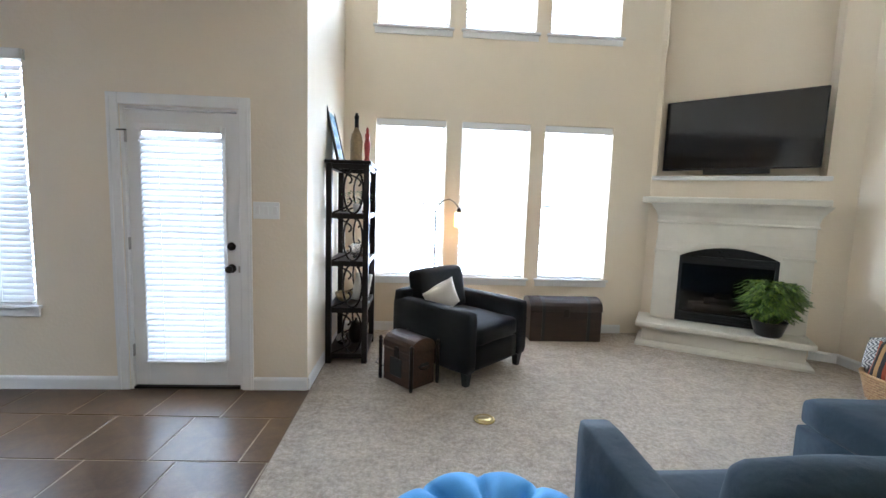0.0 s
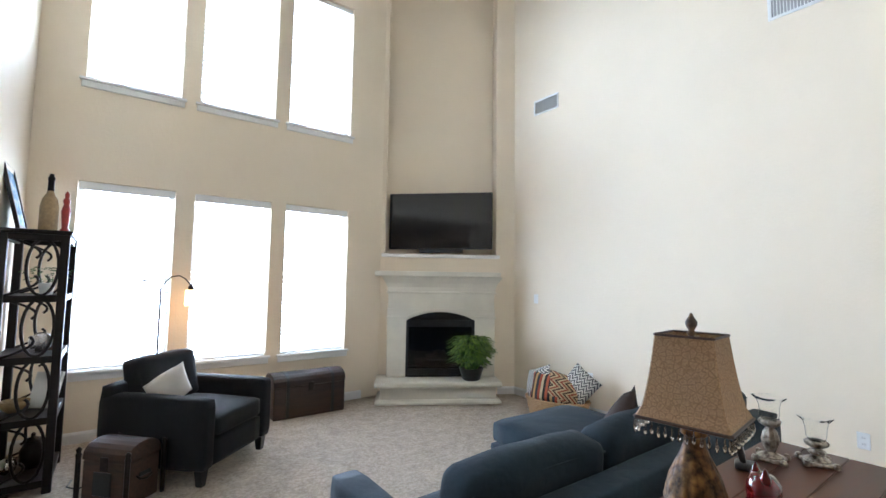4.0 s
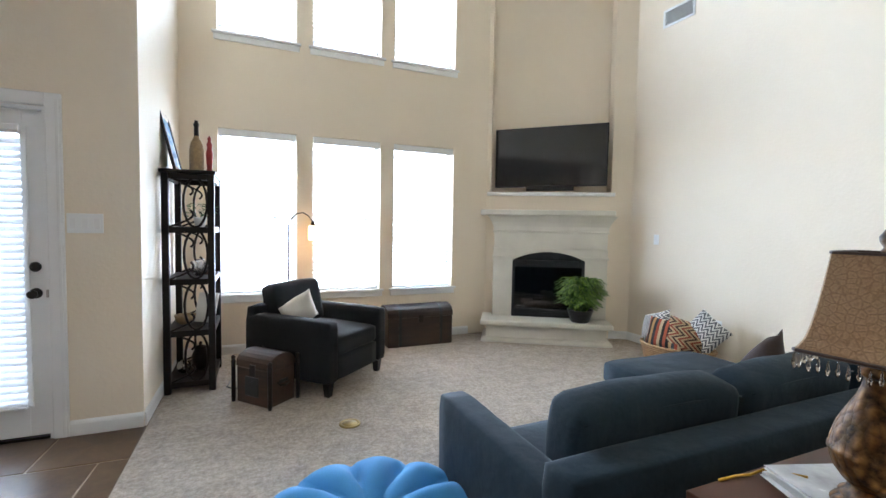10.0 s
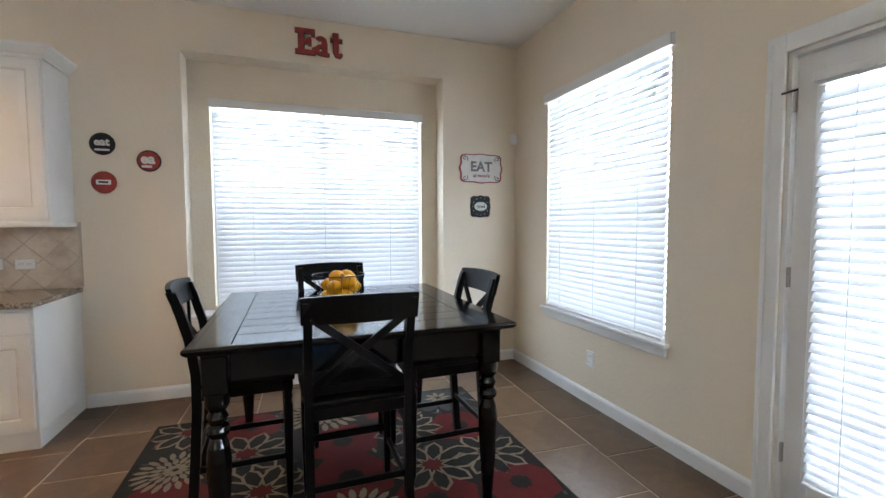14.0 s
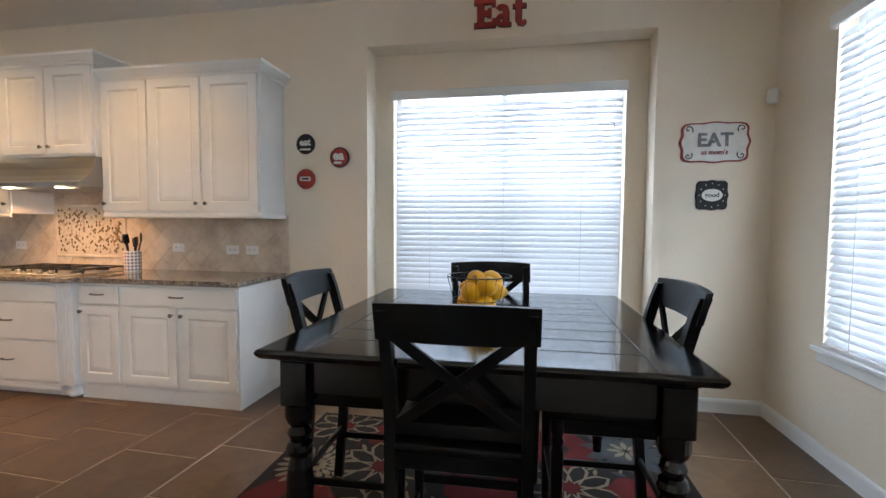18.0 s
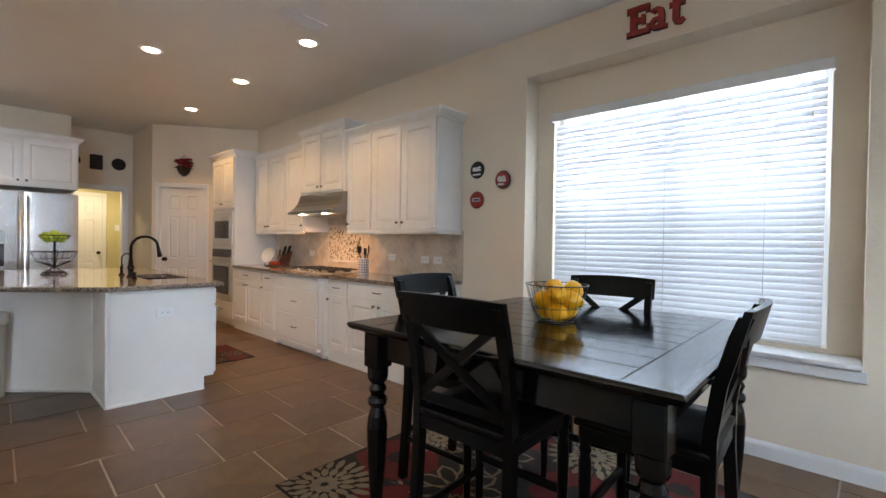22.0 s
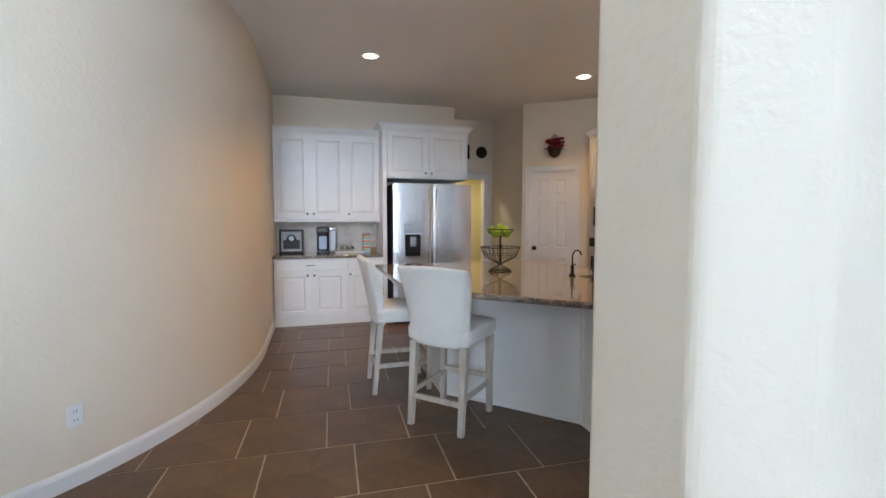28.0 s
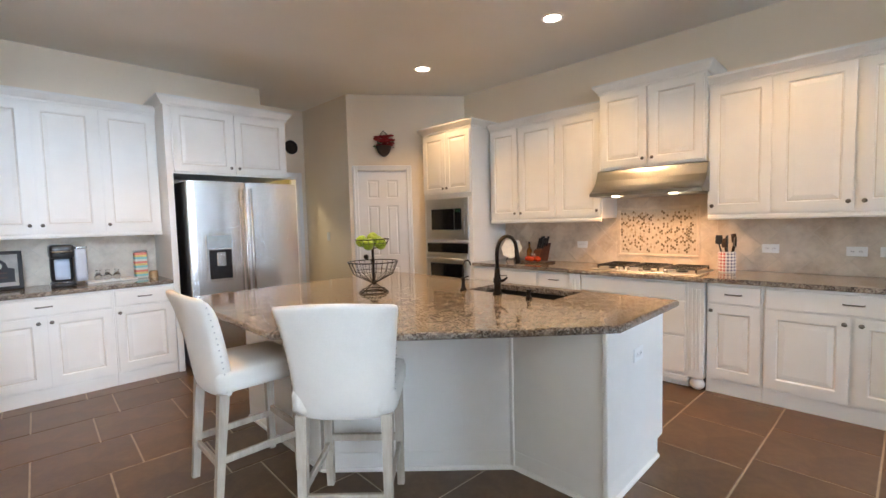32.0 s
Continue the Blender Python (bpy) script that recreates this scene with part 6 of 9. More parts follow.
CT = [(-1.0, 0.245), (-0.235, 0.245), (0.07, -0.03), (0.46, -0.40), (0.84, -0.88), (0.84, -2.33), (-1.02, -2.33)]
SINK = (-0.93, -0.98, -0.60, -0.30)
# the top is laid round the sink's cut-out
b = bmesh.new()
x0, y0, x1, y1 = SINK
pieces = [[(-1.0, 0.245), (-0.235, 0.245), (0.07, -0.03), (0.27, -0.22), (0.27, y1), (-1.003, y1)][::-1],
          [(0.27, -0.22), (0.46, -0.40), (0.84, -0.88), (0.84, -2.33), (-1.02, -2.33), (-1.012, y0), (0.27, y0)][::-1],
          [(-1.003, y1), (x0, y1), (x0, y0), (-1.012, y0)], [(x1, y1), (0.27, y1), (0.27, y0), (x1, y0)][::-1]]
for p in pieces:
    low, top = [b.verts.new((x, y, 0.855)) for x, y in p], [b.verts.new((x, y, 0.89)) for x, y in p]
    b.faces.new(top)
    b.faces.new(low[::-1])
bmesh.ops.remove_doubles(b, verts=b.verts, dist=0.0005)
ring = [(p, q) for poly in (CT,) for p, q in zip(poly, poly[1:] + poly[:1])]
hole = [(x0, y0), (x1, y0), (x1, y1), (x0, y1)]
for p, q in ring + list(zip(hole, hole[1:] + hole[:1])):
    b.faces.new([b.verts.new(v) for v in ((*p, 0.855), (*q, 0.855), (*q, 0.89), (*p, 0.89))])
bmesh.ops.remove_doubles(b, verts=b.verts, dist=0.0005)
bmesh.ops.recalc_face_normals(b, faces=b.faces)
tagged(part("worktop_island", b, M_GRANITE), "polished speckled brown granite island top", "worktop")
edge = sweep_profile([(x, y, 0.853) for x, y in CT[::-1]], [(0.001, 0.0), (0.008, 0.003), (0.012, 0.012), (0.012, 0.026), (0.008, 0.034), (0.001, 0.0365)], closed=True)
tagged(part("worktop_edge", edge, M_GRANITE), "rounded granite edge of the island top", "worktop edge")
sk = thing("kitchen_sink", pose((x0 + x1) / 2, (y0 + y1) / 2, 0.889), "black composite undermount sink", "sink")
hx, hy = (x1 - x0) / 2 + 0.004, (y1 - y0) / 2 + 0.004
b = bmesh.new()
box(-hx, -hy, -0.20, hx, hy, -0.19, bm=b)
for a in ((-hx - 0.01, -hy, -hx, hy), (hx, -hy, hx + 0.01, hy), (-hx - 0.01, -hy - 0.01, hx + 0.01, -hy), (-hx - 0.01, hy, hx + 0.01, hy + 0.01)):
    box(a[0], a[1], -0.20, a[2], a[3], -0.036, bm=b)
part("basin", b, M_BLACK, sk)
part("drain", lathe([(0.04, -0.19), (0.04, -0.187), (0.03, -0.1885), (0.002, -0.1885)], 18), M_NICKEL, sk)
fa = thing("kitchen_faucet", pose(-0.565, -0.69, 0.8905), "oil rubbed bronze gooseneck kitchen faucet", "faucet")
part("base", lathe([(0.032, 0), (0.032, 0.008), (0.024, 0.016), (0.021, 0.06), (0.026, 0.075), (0.026, 0.10), (0.019, 0.115), (0.016, 0.17)], 18), M_BRONZE, fa, smooth=True)
line = [(0, 0, 0.17), (0, 0, 0.26)] + [(-0.11 + 0.11 * math.cos(a), 0, 0.26 + 0.11 * math.sin(a)) for a in [math.pi * i / 12 for i in range(1, 11)]] + [(-0.215, 0, 0.27)]
part("spout", tube(line, 0.0125, 10), M_BRONZE, fa, smooth=True)
part("spray_head", tube([(-0.213, 0, 0.275), (-0.222, 0, 0.225), (-0.23, 0, 0.18)], [0.014, 0.017, 0.021], 12), M_BRONZE, fa, smooth=True)
part("lever", tube([(0, 0.02, 0.088), (0, 0.05, 0.092), (0.01, 0.085, 0.115)], [0.012, 0.009, 0.006], 8), M_BRONZE, fa, smooth=True)
so = thing("water_dispenser", pose(-0.555, -0.98, 0.8905), "small bronze filtered water tap", "tap")
part("base", lathe([(0.026, 0), (0.026, 0.008), (0.014, 0.02), (0.012, 0.06), (0.016, 0.07), (0.01, 0.09)], 14), M_BRONZE, so, smooth=True)
part("spout", tube([(0, 0, 0.08), (0, 0, 0.17), (-0.02, 0, 0.2), (-0.05, 0, 0.205), (-0.075, 0, 0.185), (-0.08, 0, 0.165)], 0.006, 8), M_BRONZE, so, smooth=True)
part("lever", tube([(0, 0, 0.085), (0.0, 0.05, 0.1)], 0.005, 6), M_BRONZE, so, smooth=True)
ds = thing("soap_pump", pose(-0.535, -0.43, 0.8905), "small bronze soap pump", "soap pump")
part("body", lathe([(0.02, 0), (0.02, 0.01), (0.012, 0.018), (0.012, 0.045), (0.016, 0.05), (0.016, 0.058), (0.003, 0.06)], 12), M_BRONZE, ds, smooth=True)
wall_plate(pose(-0.60, 0.185, 0.665, 0, 0, 180), "white outlet plate on the island end", "outlet", 0.116, 0.072)


def bar_stool(m, label):
    """Counter stool that faces +y."""
    s = thing("bar_stool", m, label, "bar stool", "stools at the island")
    S = 0.66
    for sx, sy in ((-1, -1), (1, -1), (-1, 1), (1, 1)):
        b = bmesh.new()
        lean = 0.05 if sy < 0 else 0.0
        rings = []
        for z, r in ((0, 0.0175), (0.3, 0.02), (S - 0.11, 0.024)):
            k = 1 - z / (S - 0.11)
            cx, cy = sx * 0.185, sy * 0.19 + (-lean * k if sy < 0 else 0.0)
            rings.append([b.verts.new((cx + dx * r, cy + dy * r, z)) for dx, dy in ((-1, -1), (1, -1), (1, 1), (-1, 1))])
        for lo, hi in zip(rings, rings[1:]):
            for k in range(4):
                b.faces.new((lo[k], lo[(k + 1) % 4], hi[(k + 1) % 4], hi[k]))
        b.faces.new(rings[0][::-1])
        b.faces.new(rings[-1])
        part("leg", b, M_WEATHER, s)
    for x in (-0.185, 0.185):
        part("side_stretcher", box(x - 0.01, -0.215, 0.20, x + 0.01, 0.172, 0.235, 0.003), M_WEATHER, s)
    part("footrest", box(-0.172, 0.18, 0.235, 0.172, 0.202, 0.272, 0.003), M_WEATHER, s)
    part("rear_stretcher", box(-0.17, -0.228, 0.17, 0.17, -0.208, 0.205, 0.003), M_WEATHER, s)
    part("seat", soft_box(0.46, 0.46, 0.12, 0.035, 0.012, 7, 1, 0.002), M_LINEN, s, m=pose(0, 0.005, S - 0.11), smooth=True)
    b = bmesh.new()
    n, k = 14, 12
    rows = []
    for j in range(k + 1):
        v = j / k
        z = S - 0.13 + v * 0.53
        wide = 0.215 + 0.048 * v ** 1.5
        row = []
        for i in range(n + 1):
            u = 2 * i / n - 1
            wrap = 0.05 * abs(u) ** 2.5
            y = -0.215 - 0.10 * v ** 1.6 + wrap
            roll = 0.02 * max(0, v - 0.85) / 0.15
            zz = z - 0.018 * u * u * v ** 6
            row.append((u * wide, y - roll, zz))
        rows.append(row)
    th = 0.065
    front = [[b.verts.new((x, y + th * (1 - 0.5 * abs(2 * (j / k) - 1) ** 8) / 2, z)) for x, y, z in row] for j, row in enumerate(rows)]
    back = [[b.verts.new((x, y - th * (1 - 0.5 * abs(2 * (j / k) - 1) ** 8) / 2, z)) for x, y, z in row] for j, row in enumerate(rows)]
    for j in range(k):
        for i in range(n):
            b.faces.new((front[j][i], front[j + 1][i], front[j + 1][i + 1], front[j][i + 1]))
            b.faces.new((back[j][i], back[j][i + 1], back[j + 1][i + 1], back[j + 1][i]))
    for j in range(k):
        b.faces.new((front[j][0], back[j][0], back[j + 1][0], front[j + 1][0]))
        b.faces.new((front[j][n], front[j + 1][n], back[j + 1][n], back[j][n]))
    for i in range(n):
        b.faces.new((front[0][i], front[0][i + 1], back[0][i + 1], back[0][i]))
        b.faces.new((front[k][i], back[k][i], back[k][i + 1], front[k][i + 1]))
    bmesh.ops.recalc_face_normals(b, faces=b.faces)
    bk = part("backrest", b, M_LINEN, s, smooth=True)
    mod = bk.modifiers.new("soft", "SUBSURF")
    mod.levels = mod.render_levels = 1
    nail = lathe([(0.0045, 0), (0.004, 0.002), (0.001, 0.0035)], 6)
    first = None
    for sx in (-1, 1):
        for j in range(16):
            v = 0.06 + 0.88 * j / 15
            wide = 0.215 + 0.048 * v ** 1.5
            m2 = pose(sx * (wide + 0.001), -0.215 - 0.10 * v ** 1.6 + 0.035, S - 0.13 + 0.53 * v, 0, 90 * sx, 0)
            first = part("nail_head", nail, M_NICKEL, bk, m=m2) if first is None else like(first, bk, m2)
    return s


bar_stool(pose(0.535, -0.70, 0, 0, 0, 134), "ivory linen counter stool with pale oak legs at the island corner")
bar_stool(pose(0.765, -1.40, 0, 0, 0, 90), "ivory linen counter stool with pale oak legs beside the coffee counter")
rug(pose(-1.40, -0.88, 0), 0.46, 0.76, 12, "small dark mat with red and orange flowers beside the island", (2, 4))

# ---------- fireplace, television and what stands by the walls ----------
def upright(pts, y0, y1, bevel=0.0):
    """A plate from an outline in x and z, between two depths."""
    b = extrude_outline(pts, -y1, -y0, bevel)
    for v in b.verts:
        x, y, z = v.co
        v.co = (x, -z, y)
    bmesh.ops.recalc_face_normals(b, faces=b.faces)
    return b


fp = thing("fireplace", FP, "cream cast stone fireplace with arched gas firebox and hearth", "fireplace")
arch = [(0.35 + 0.89 * i / 12, 0.985 + 0.105 * (1 - (2 * i / 12 - 1) ** 2)) for i in range(13)]
part("surround", upright([(0.11, 0.27), (0.35, 0.27)] + arch + [(1.24, 0.27), (1.50, 0.27), (1.50, 1.13), (0.11, 1.13)], -0.20, -0.002, 0.004), M_STONE, fp)
ring = [(x, z + 0.022) for x, z in arch]
ring[0], ring[-1] = (0.35, 1.007), (1.24, 1.007)
part("arch_moulding", upright(ring + [(x, z + 0.030) for x, z in ring][::-1], -0.228, -0.2005, 0.003), M_STONE, fp)
for a in ((0.10, 0.35), (1.24, 1.51)):
    part("band", box(a[0], -0.228, 1.007, a[1], -0.2005, 1.037, 0.004), M_STONE, fp)
part("frieze", box(0.12, -0.215, 1.131, 1.49, -0.002, 1.34, 0.003), M_STONE, fp)
part("frieze_moulding", sweep_profile([(0.12, -0.0, 1.325), (0.12, -0.215, 1.325), (1.49, -0.215, 1.325), (1.49, -0.0, 1.325)], [(0, 0), (0.012, 0), (0.02, 0.012), (0.012, 0.026), (0, 0.03)]), M_STONE, fp)
part("cove", sweep_profile([(0.12, -0.0, 1.355), (0.12, -0.215, 1.355), (1.49, -0.215, 1.355), (1.49, -0.0, 1.355)], [(0, 0), (0.008, 0), (0.014, 0.05), (0.035, 0.10), (0.07, 0.15), (0.09, 0.184), (0.0, 0.184)]), M_STONE, fp)
part("mantel_shelf", box(-0.05, -0.365, 1.54, 1.545, -0.002, 1.605, 0.012, segs=2), M_STONE, fp)
part("hearth_plinth", box(0.02, -0.46, 0.001, 1.50, -0.002, 0.055, 0.005), M_STONE, fp)
part("hearth_block", box(0.05, -0.43, 0.055, 1.47, -0.002, 0.205, 0.004), M_STONE, fp)
part("hearth_slab", box(-0.02, -0.515, 0.205, 1.53, -0.002, 0.268, 0.018, segs=3), M_STONE, fp)
part("hearth_foot", sweep_profile([(0.02, -0.0, 0.001), (0.02, -0.46, 0.001), (1.50, -0.46, 0.001), (1.50, -0.0, 0.001)], [(0, 0), (0.03, 0), (0.03, 0.025), (0.015, 0.045), (0, 0.055)]), M_STONE, fp)
fb = thing("firebox", FP, "black gas firebox with glass front and ceramic logs", "firebox")
part("back", box(0.36, -0.02, 0.27, 1.23, -0.004, 1.085), M_BLACK, fb)
part("frame", box(0.352, -0.188, 0.27, 0.385, -0.165, 1.0, 0.003), M_BLACK, fb)
part("frame", box(1.205, -0.188, 0.27, 1.238, -0.165, 1.0, 0.003), M_BLACK, fb)
part("lower_louvre", box(0.385, -0.188, 0.27, 1.205, -0.165, 0.37, 0.003), M_BLACK, fb)
part("hood", box(0.385, -0.188, 0.90, 1.205, -0.165, 0.985, 0.003), M_BLACK, fb)
for k in range(3):
    part("louvre_slat", box(0.40, -0.196, 0.285 + 0.027 * k, 1.19, -0.1885, 0.303 + 0.027 * k, 0.002), M_BLACK, fb)
    part("vent_slat", box(0.40, -0.196, 0.912 + 0.024 * k, 1.19, -0.1885, 0.928 + 0.024 * k, 0.002), M_BLACK, fb)
M_SMOKE = glass("smoked_fire_glass", (0.35, 0.33, 0.32))
part("glass", box(0.385, -0.178, 0.37, 1.205, -0.174, 0.90), M_SMOKE, fb)
M_LOG = plain("grey_ceramic_log", (0.16, 0.12, 0.09), 0.9, vary=0.5, scale=18, bump=0.004, grain=40)
for x0, x1, y, z, r in ((0.48, 1.10, -0.07, 0.43, 0.045), (0.52, 0.98, -0.12, 0.41, 0.04), (0.62, 1.12, -0.10, 0.50, 0.038), (0.72, 0.86, -0.12, 0.56, 0.032)):
    part("log", tube([(x0, y, z), (x0 + (x1 - x0) * 0.3, y - 0.012, z + 0.012), (x0 + (x1 - x0) * 0.7, y + 0.01, z - 0.004), (x1, y, z + 0.02)], [r, r * 1.08, r, r * 0.9], 9), M_LOG, fb, smooth=True)
part("burner_pan", box(0.42, -0.15, 0.37, 1.17, -0.03, 0.388, 0.003), M_BLACK, fb)
tagged(part("niche_ledge", box(0.01, -0.045, 1.797, 1.60, 0.06, 1.8445, 0.008, segs=2), M_TRIM, m=FP.copy()), "white painted ledge of the television niche", "ledge", kind="structure")
tv = thing("television", FP @ pose(0.79, 0.02, 0.02, 0, 0, -14) @ pose(-0.79, -0.05, 0), "large flat screen television, switched off, in the wall niche", "television")
part("housing", box(0.085, 0.03, 1.895, 1.495, 0.075, 2.66, 0.006), M_BLACK, tv)
part("screen", box(0.097, 0.0255, 1.912, 1.483, 0.0298, 2.648, 0.001), M_DARKGLASS, tv)
part("wall_mount", box(0.7, 0.075, 2.1, 0.88, 0.22, 2.45), M_BLACK, tv)
part("stand_rail", box(0.5, 0.04, 1.847, 1.1, 0.07, 1.904, 0.004), M_BLACK, tv)


# fern
M_FERN = Mat("fern_green", (0.05, 0.14, 0.02), 0.5)
M_FERN.colour(M_FERN.ramp(M_FERN.node("ShaderNodeNewGeometry").outputs["Random Per Island"], [(0.0, (0.016, 0.045, 0.006)), (0.5, (0.07, 0.15, 0.018)), (1.0, (0.2, 0.29, 0.045))]))
M_FERN = M_FERN.m


def fern(m, r, fronds, seed):
    f = thing("potted_fern", m, "bushy green fern in a black pot on the hearth", "plant")
    part("pot", lathe([(0.10, 0), (0.115, 0.02), (0.15, 0.14), (0.155, 0.15), (0.145, 0.15), (0.13, 0.12)], 20), M_BLACK, f, "black pot", smooth=True)
    part("soil", lathe([(0.13, 0.118), (0.128, 0.124), (0.01, 0.128)], 16), M_LOG, f)
    rnd = random.Random(seed)
    b = bmesh.new()
    for k in range(fronds):
        a = rnd.uniform(0, 6.283)
        L = r * rnd.uniform(0.55, 1.05)
        up = rnd.uniform(0.12, 0.42)
        out, side = Vector((math.cos(a), math.sin(a), 0)), Vector((-math.sin(a), math.cos(a), 0))
        n = 13
        prev = None
        for i in range(n + 1):
            u = i / n
            p = out * (0.03 + L * u ** 1.1) + Vector((0, 0, 0.13 + up * math.sin(min(1.0, u * 1.25) * math.pi * 0.62) - 0.22 * L * u ** 3)) + side * 0.05 * math.sin(u * 3 + k)
            if prev is not None:
                d = (p - prev).normalized()
                w = 0.07 * (1 - u) ** 0.6 * min(1, u * 5) * rnd.uniform(0.85, 1.1) + 0.006
                for s in (-1, 1):
                    tip = p + side * s * w + d * w * 0.45 - Vector((0, 0, w * 0.35))
                    b.faces.new([b.verts.new(prev), b.verts.new(prev + (tip - prev) * 0.55 - d * 0.013), b.verts.new(tip), b.verts.new(prev + (tip - prev) * 0.5 + d * 0.024)])
            prev = p
    fol = part("fronds", b, M_FERN, f, "arching green fronds")
    fol["kind"] = "stuff"
    return f


fern(FP @ pose(1.17, -0.36, 0.2685), 0.285, 300, 5)

# wicker basket of cushions
M_WICKER = Mat("tan_wicker", (0.35, 0.2, 0.09), 0.6)
wv = M_WICKER.noise(60, 3)
M_WICKER.colour(M_WICKER.ramp(wv, [(0.3, (0.24, 0.125, 0.05)), (0.7, (0.46, 0.28, 0.13))])).bump(wv, 0.002, 0.6)
M_WICKER = M_WICKER.m
BK = pose(5.69, 4.60, 0, 0, 0, 108)
bs = thing("wicker_basket", BK, "low oval tan wicker basket full of cushions", "basket")
n = 40
for k in range(9):
    z = 0.012 + k * 0.021
    q = 1 + 0.018 * k
    pts = [(0.30 * q * math.cos(2 * math.pi * i / n), 0.20 * q * math.sin(2 * math.pi * i / n), z + 0.004 * math.sin(i * math.pi * (1 if (k % 2) else 1) + k * math.pi)) for i in range(n)]
    part("woven_strand", tube(pts, 0.0115, 6, closed=True), M_WICKER, bs, smooth=True)
part("base", extrude_outline([(0.30 * math.cos(2 * math.pi * i / 24), 0.20 * math.sin(2 * math.pi * i / 24)) for i in range(24)], 0.003, 0.012), M_WICKER, bs)
part("rim", tube([(0.352 * math.cos(2 * math.pi * i / n), 0.235 * math.sin(2 * math.pi * i / n), 0.205) for i in range(n)], 0.016, 8, closed=True), M_WICKER, bs, smooth=True)


def stripes(name, scale, cols, turn=(0, 0, 0), zig=0.0):
    """Printed cloth: stripes, or zigzags where zig is given."""
    m = Mat(name, cols[0], 0.85)
    co = m.coords((1, 1, 1), turn)
    sep = m.node("ShaderNodeSeparateXYZ")
    m.link(co, sep.inputs[0])
    v = sep.outputs[0]
    if zig:
        tri = m.maths("PINGPONG", m.maths("MULTIPLY", sep.outputs[1], zig), 0.5)
        v = m.maths("ADD", v, m.maths("MULTIPLY", tri, 1.6 / zig))
    s = m.maths("FRACT", m.maths("MULTIPLY", v, scale))
    r = m.node("ShaderNodeValToRGB")
    r.color_ramp.interpolation = "CONSTANT"
    e = r.color_ramp.elements
    for k, c in enumerate(cols):
        el = e[k] if k < 2 else e.new(k / len(cols))
        el.position, el.color = k / len(cols), (*c, 1)
    m.link(s, r.inputs["Fac"])
    m.colour(r.outputs["Color"]).bump(m.noise(300, 2), 0.0008, 0.6)
    return m.m


M_ZIG = stripes("grey_white_zigzag_cloth", 22, [(0.62, 0.6, 0.57), (0.10, 0.10, 0.11)], zig=16)
M_KILIM = stripes("red_black_striped_kilim", 5.0, [(0.36, 0.075, 0.03), (0.02, 0.014, 0.012), (0.40, 0.22, 0.09), (0.03, 0.03, 0.035), (0.30, 0.05, 0.022), (0.45, 0.33, 0.2), (0.02, 0.014, 0.012)])
M_PAISLEY = stripes("tan_red_patterned_cloth", 9, [(0.42, 0.3, 0.17), (0.22, 0.05, 0.025), (0.36, 0.25, 0.14), (0.06, 0.03, 0.02)], zig=9)
for mat, lab, p in ((M_ZIG, "grey and white zigzag cushion in the basket", pose(0.235, -0.03, 0.36, 66, -20, -205)),
                    (M_ZIG, "grey and white zigzag cushion at the basket's end", pose(-0.235, 0.0, 0.37, 76, -50, -160)),
                    (M_KILIM, "red and black striped cushion in the basket", pose(0.075, 0.085, 0.325, 64, 0, -180)),
                    (M_PAISLEY, "tan and red patterned cushion in the basket", pose(-0.10, 0.06, 0.33, 68, 14, -165))):
    pl = thing("cushion", BK @ p, lab, "cushion", "cushions in the basket")
    part("cover", pillow(0.38, 0.33, 0.13, 10, seed=len(lab), lump=0.012), mat, pl, smooth=True)

storage_chest(pose(3.485, 6.352, 0), 0.79, 0.34, 0.46, "dark brown domed wooden trunk under the windows", "trunk", M_TRUNK, (-0.25, 0.25))
sc = storage_chest(pose(1.80, 5.12, 0, 0, 0, -48), 0.34, 0.26, 0.39, "small rustic brown chest with dark corner posts", "side_chest", M_BOXWOOD, ())
for sx in (-1, 1):
    for sy in (-1, 1):
        part("corner_post", lathe([(0.014, 0.0005), (0.016, 0.03), (0.016, 0.30), (0.02, 0.315), (0.012, 0.33), (0.018, 0.35), (0.004, 0.365)], 10), M_BRONZE, sc, m=pose(sx * 0.192, sy * 0.142, 0), smooth=True)
part("front_plaque", box(-0.07, -0.1415, 0.07, 0.07, -0.136, 0.22, 0.004), M_BLACK, sc)
part("side_grip", box(0.184, -0.045, 0.17, 0.190, 0.045, 0.2, 0.004), M_BLACK, sc)

# floor lamp with two arms
M_SHADE = translucent("frosted_lamp_glass", (0.95, 0.86, 0.7), 0.6)
fl = thing("floor_lamp", pose(2.03, 6.12, 0), "slim bronze floor lamp with a lit frosted shade", "floor lamp")
part("base", lathe([(0.14, 0.0005), (0.14, 0.012), (0.05, 0.025), (0.012, 0.04)], 24), M_BRONZE, fl, smooth=True)
part("pole", tube([(0, 0, 0.03), (0, 0, 1.38)], 0.009, 8), M_BRONZE, fl, smooth=True)
part("arm", tube([(0, 0, 1.37), (0.03, 0, 1.44), (0.08, 0, 1.49), (0.14, 0, 1.50), (0.19, -0.01, 1.47), (0.232, -0.015, 1.415)], 0.006, 7), M_BRONZE, fl, smooth=True)
part("short_arm", tube([(0, 0, 1.37), (-0.06, 0, 1.375), (-0.11, 0, 1.41), (-0.135, 0, 1.46)], 0.005, 7), M_BRONZE, fl, smooth=True)
part("socket", lathe([(0.01, 0), (0.022, -0.018), (0.026, -0.047), (0.016, -0.049)][::-1], 14), M_BRONZE, fl, m=pose(0.236, -0.015, 1.42), smooth=True)
part("shade", lathe([(0.038, -0.20), (0.046, -0.19), (0.046, -0.06), (0.036, -0.048)], 18), M_SHADE, fl, "lit frosted cylinder shade", pose(0.236, -0.015, 1.42), True)
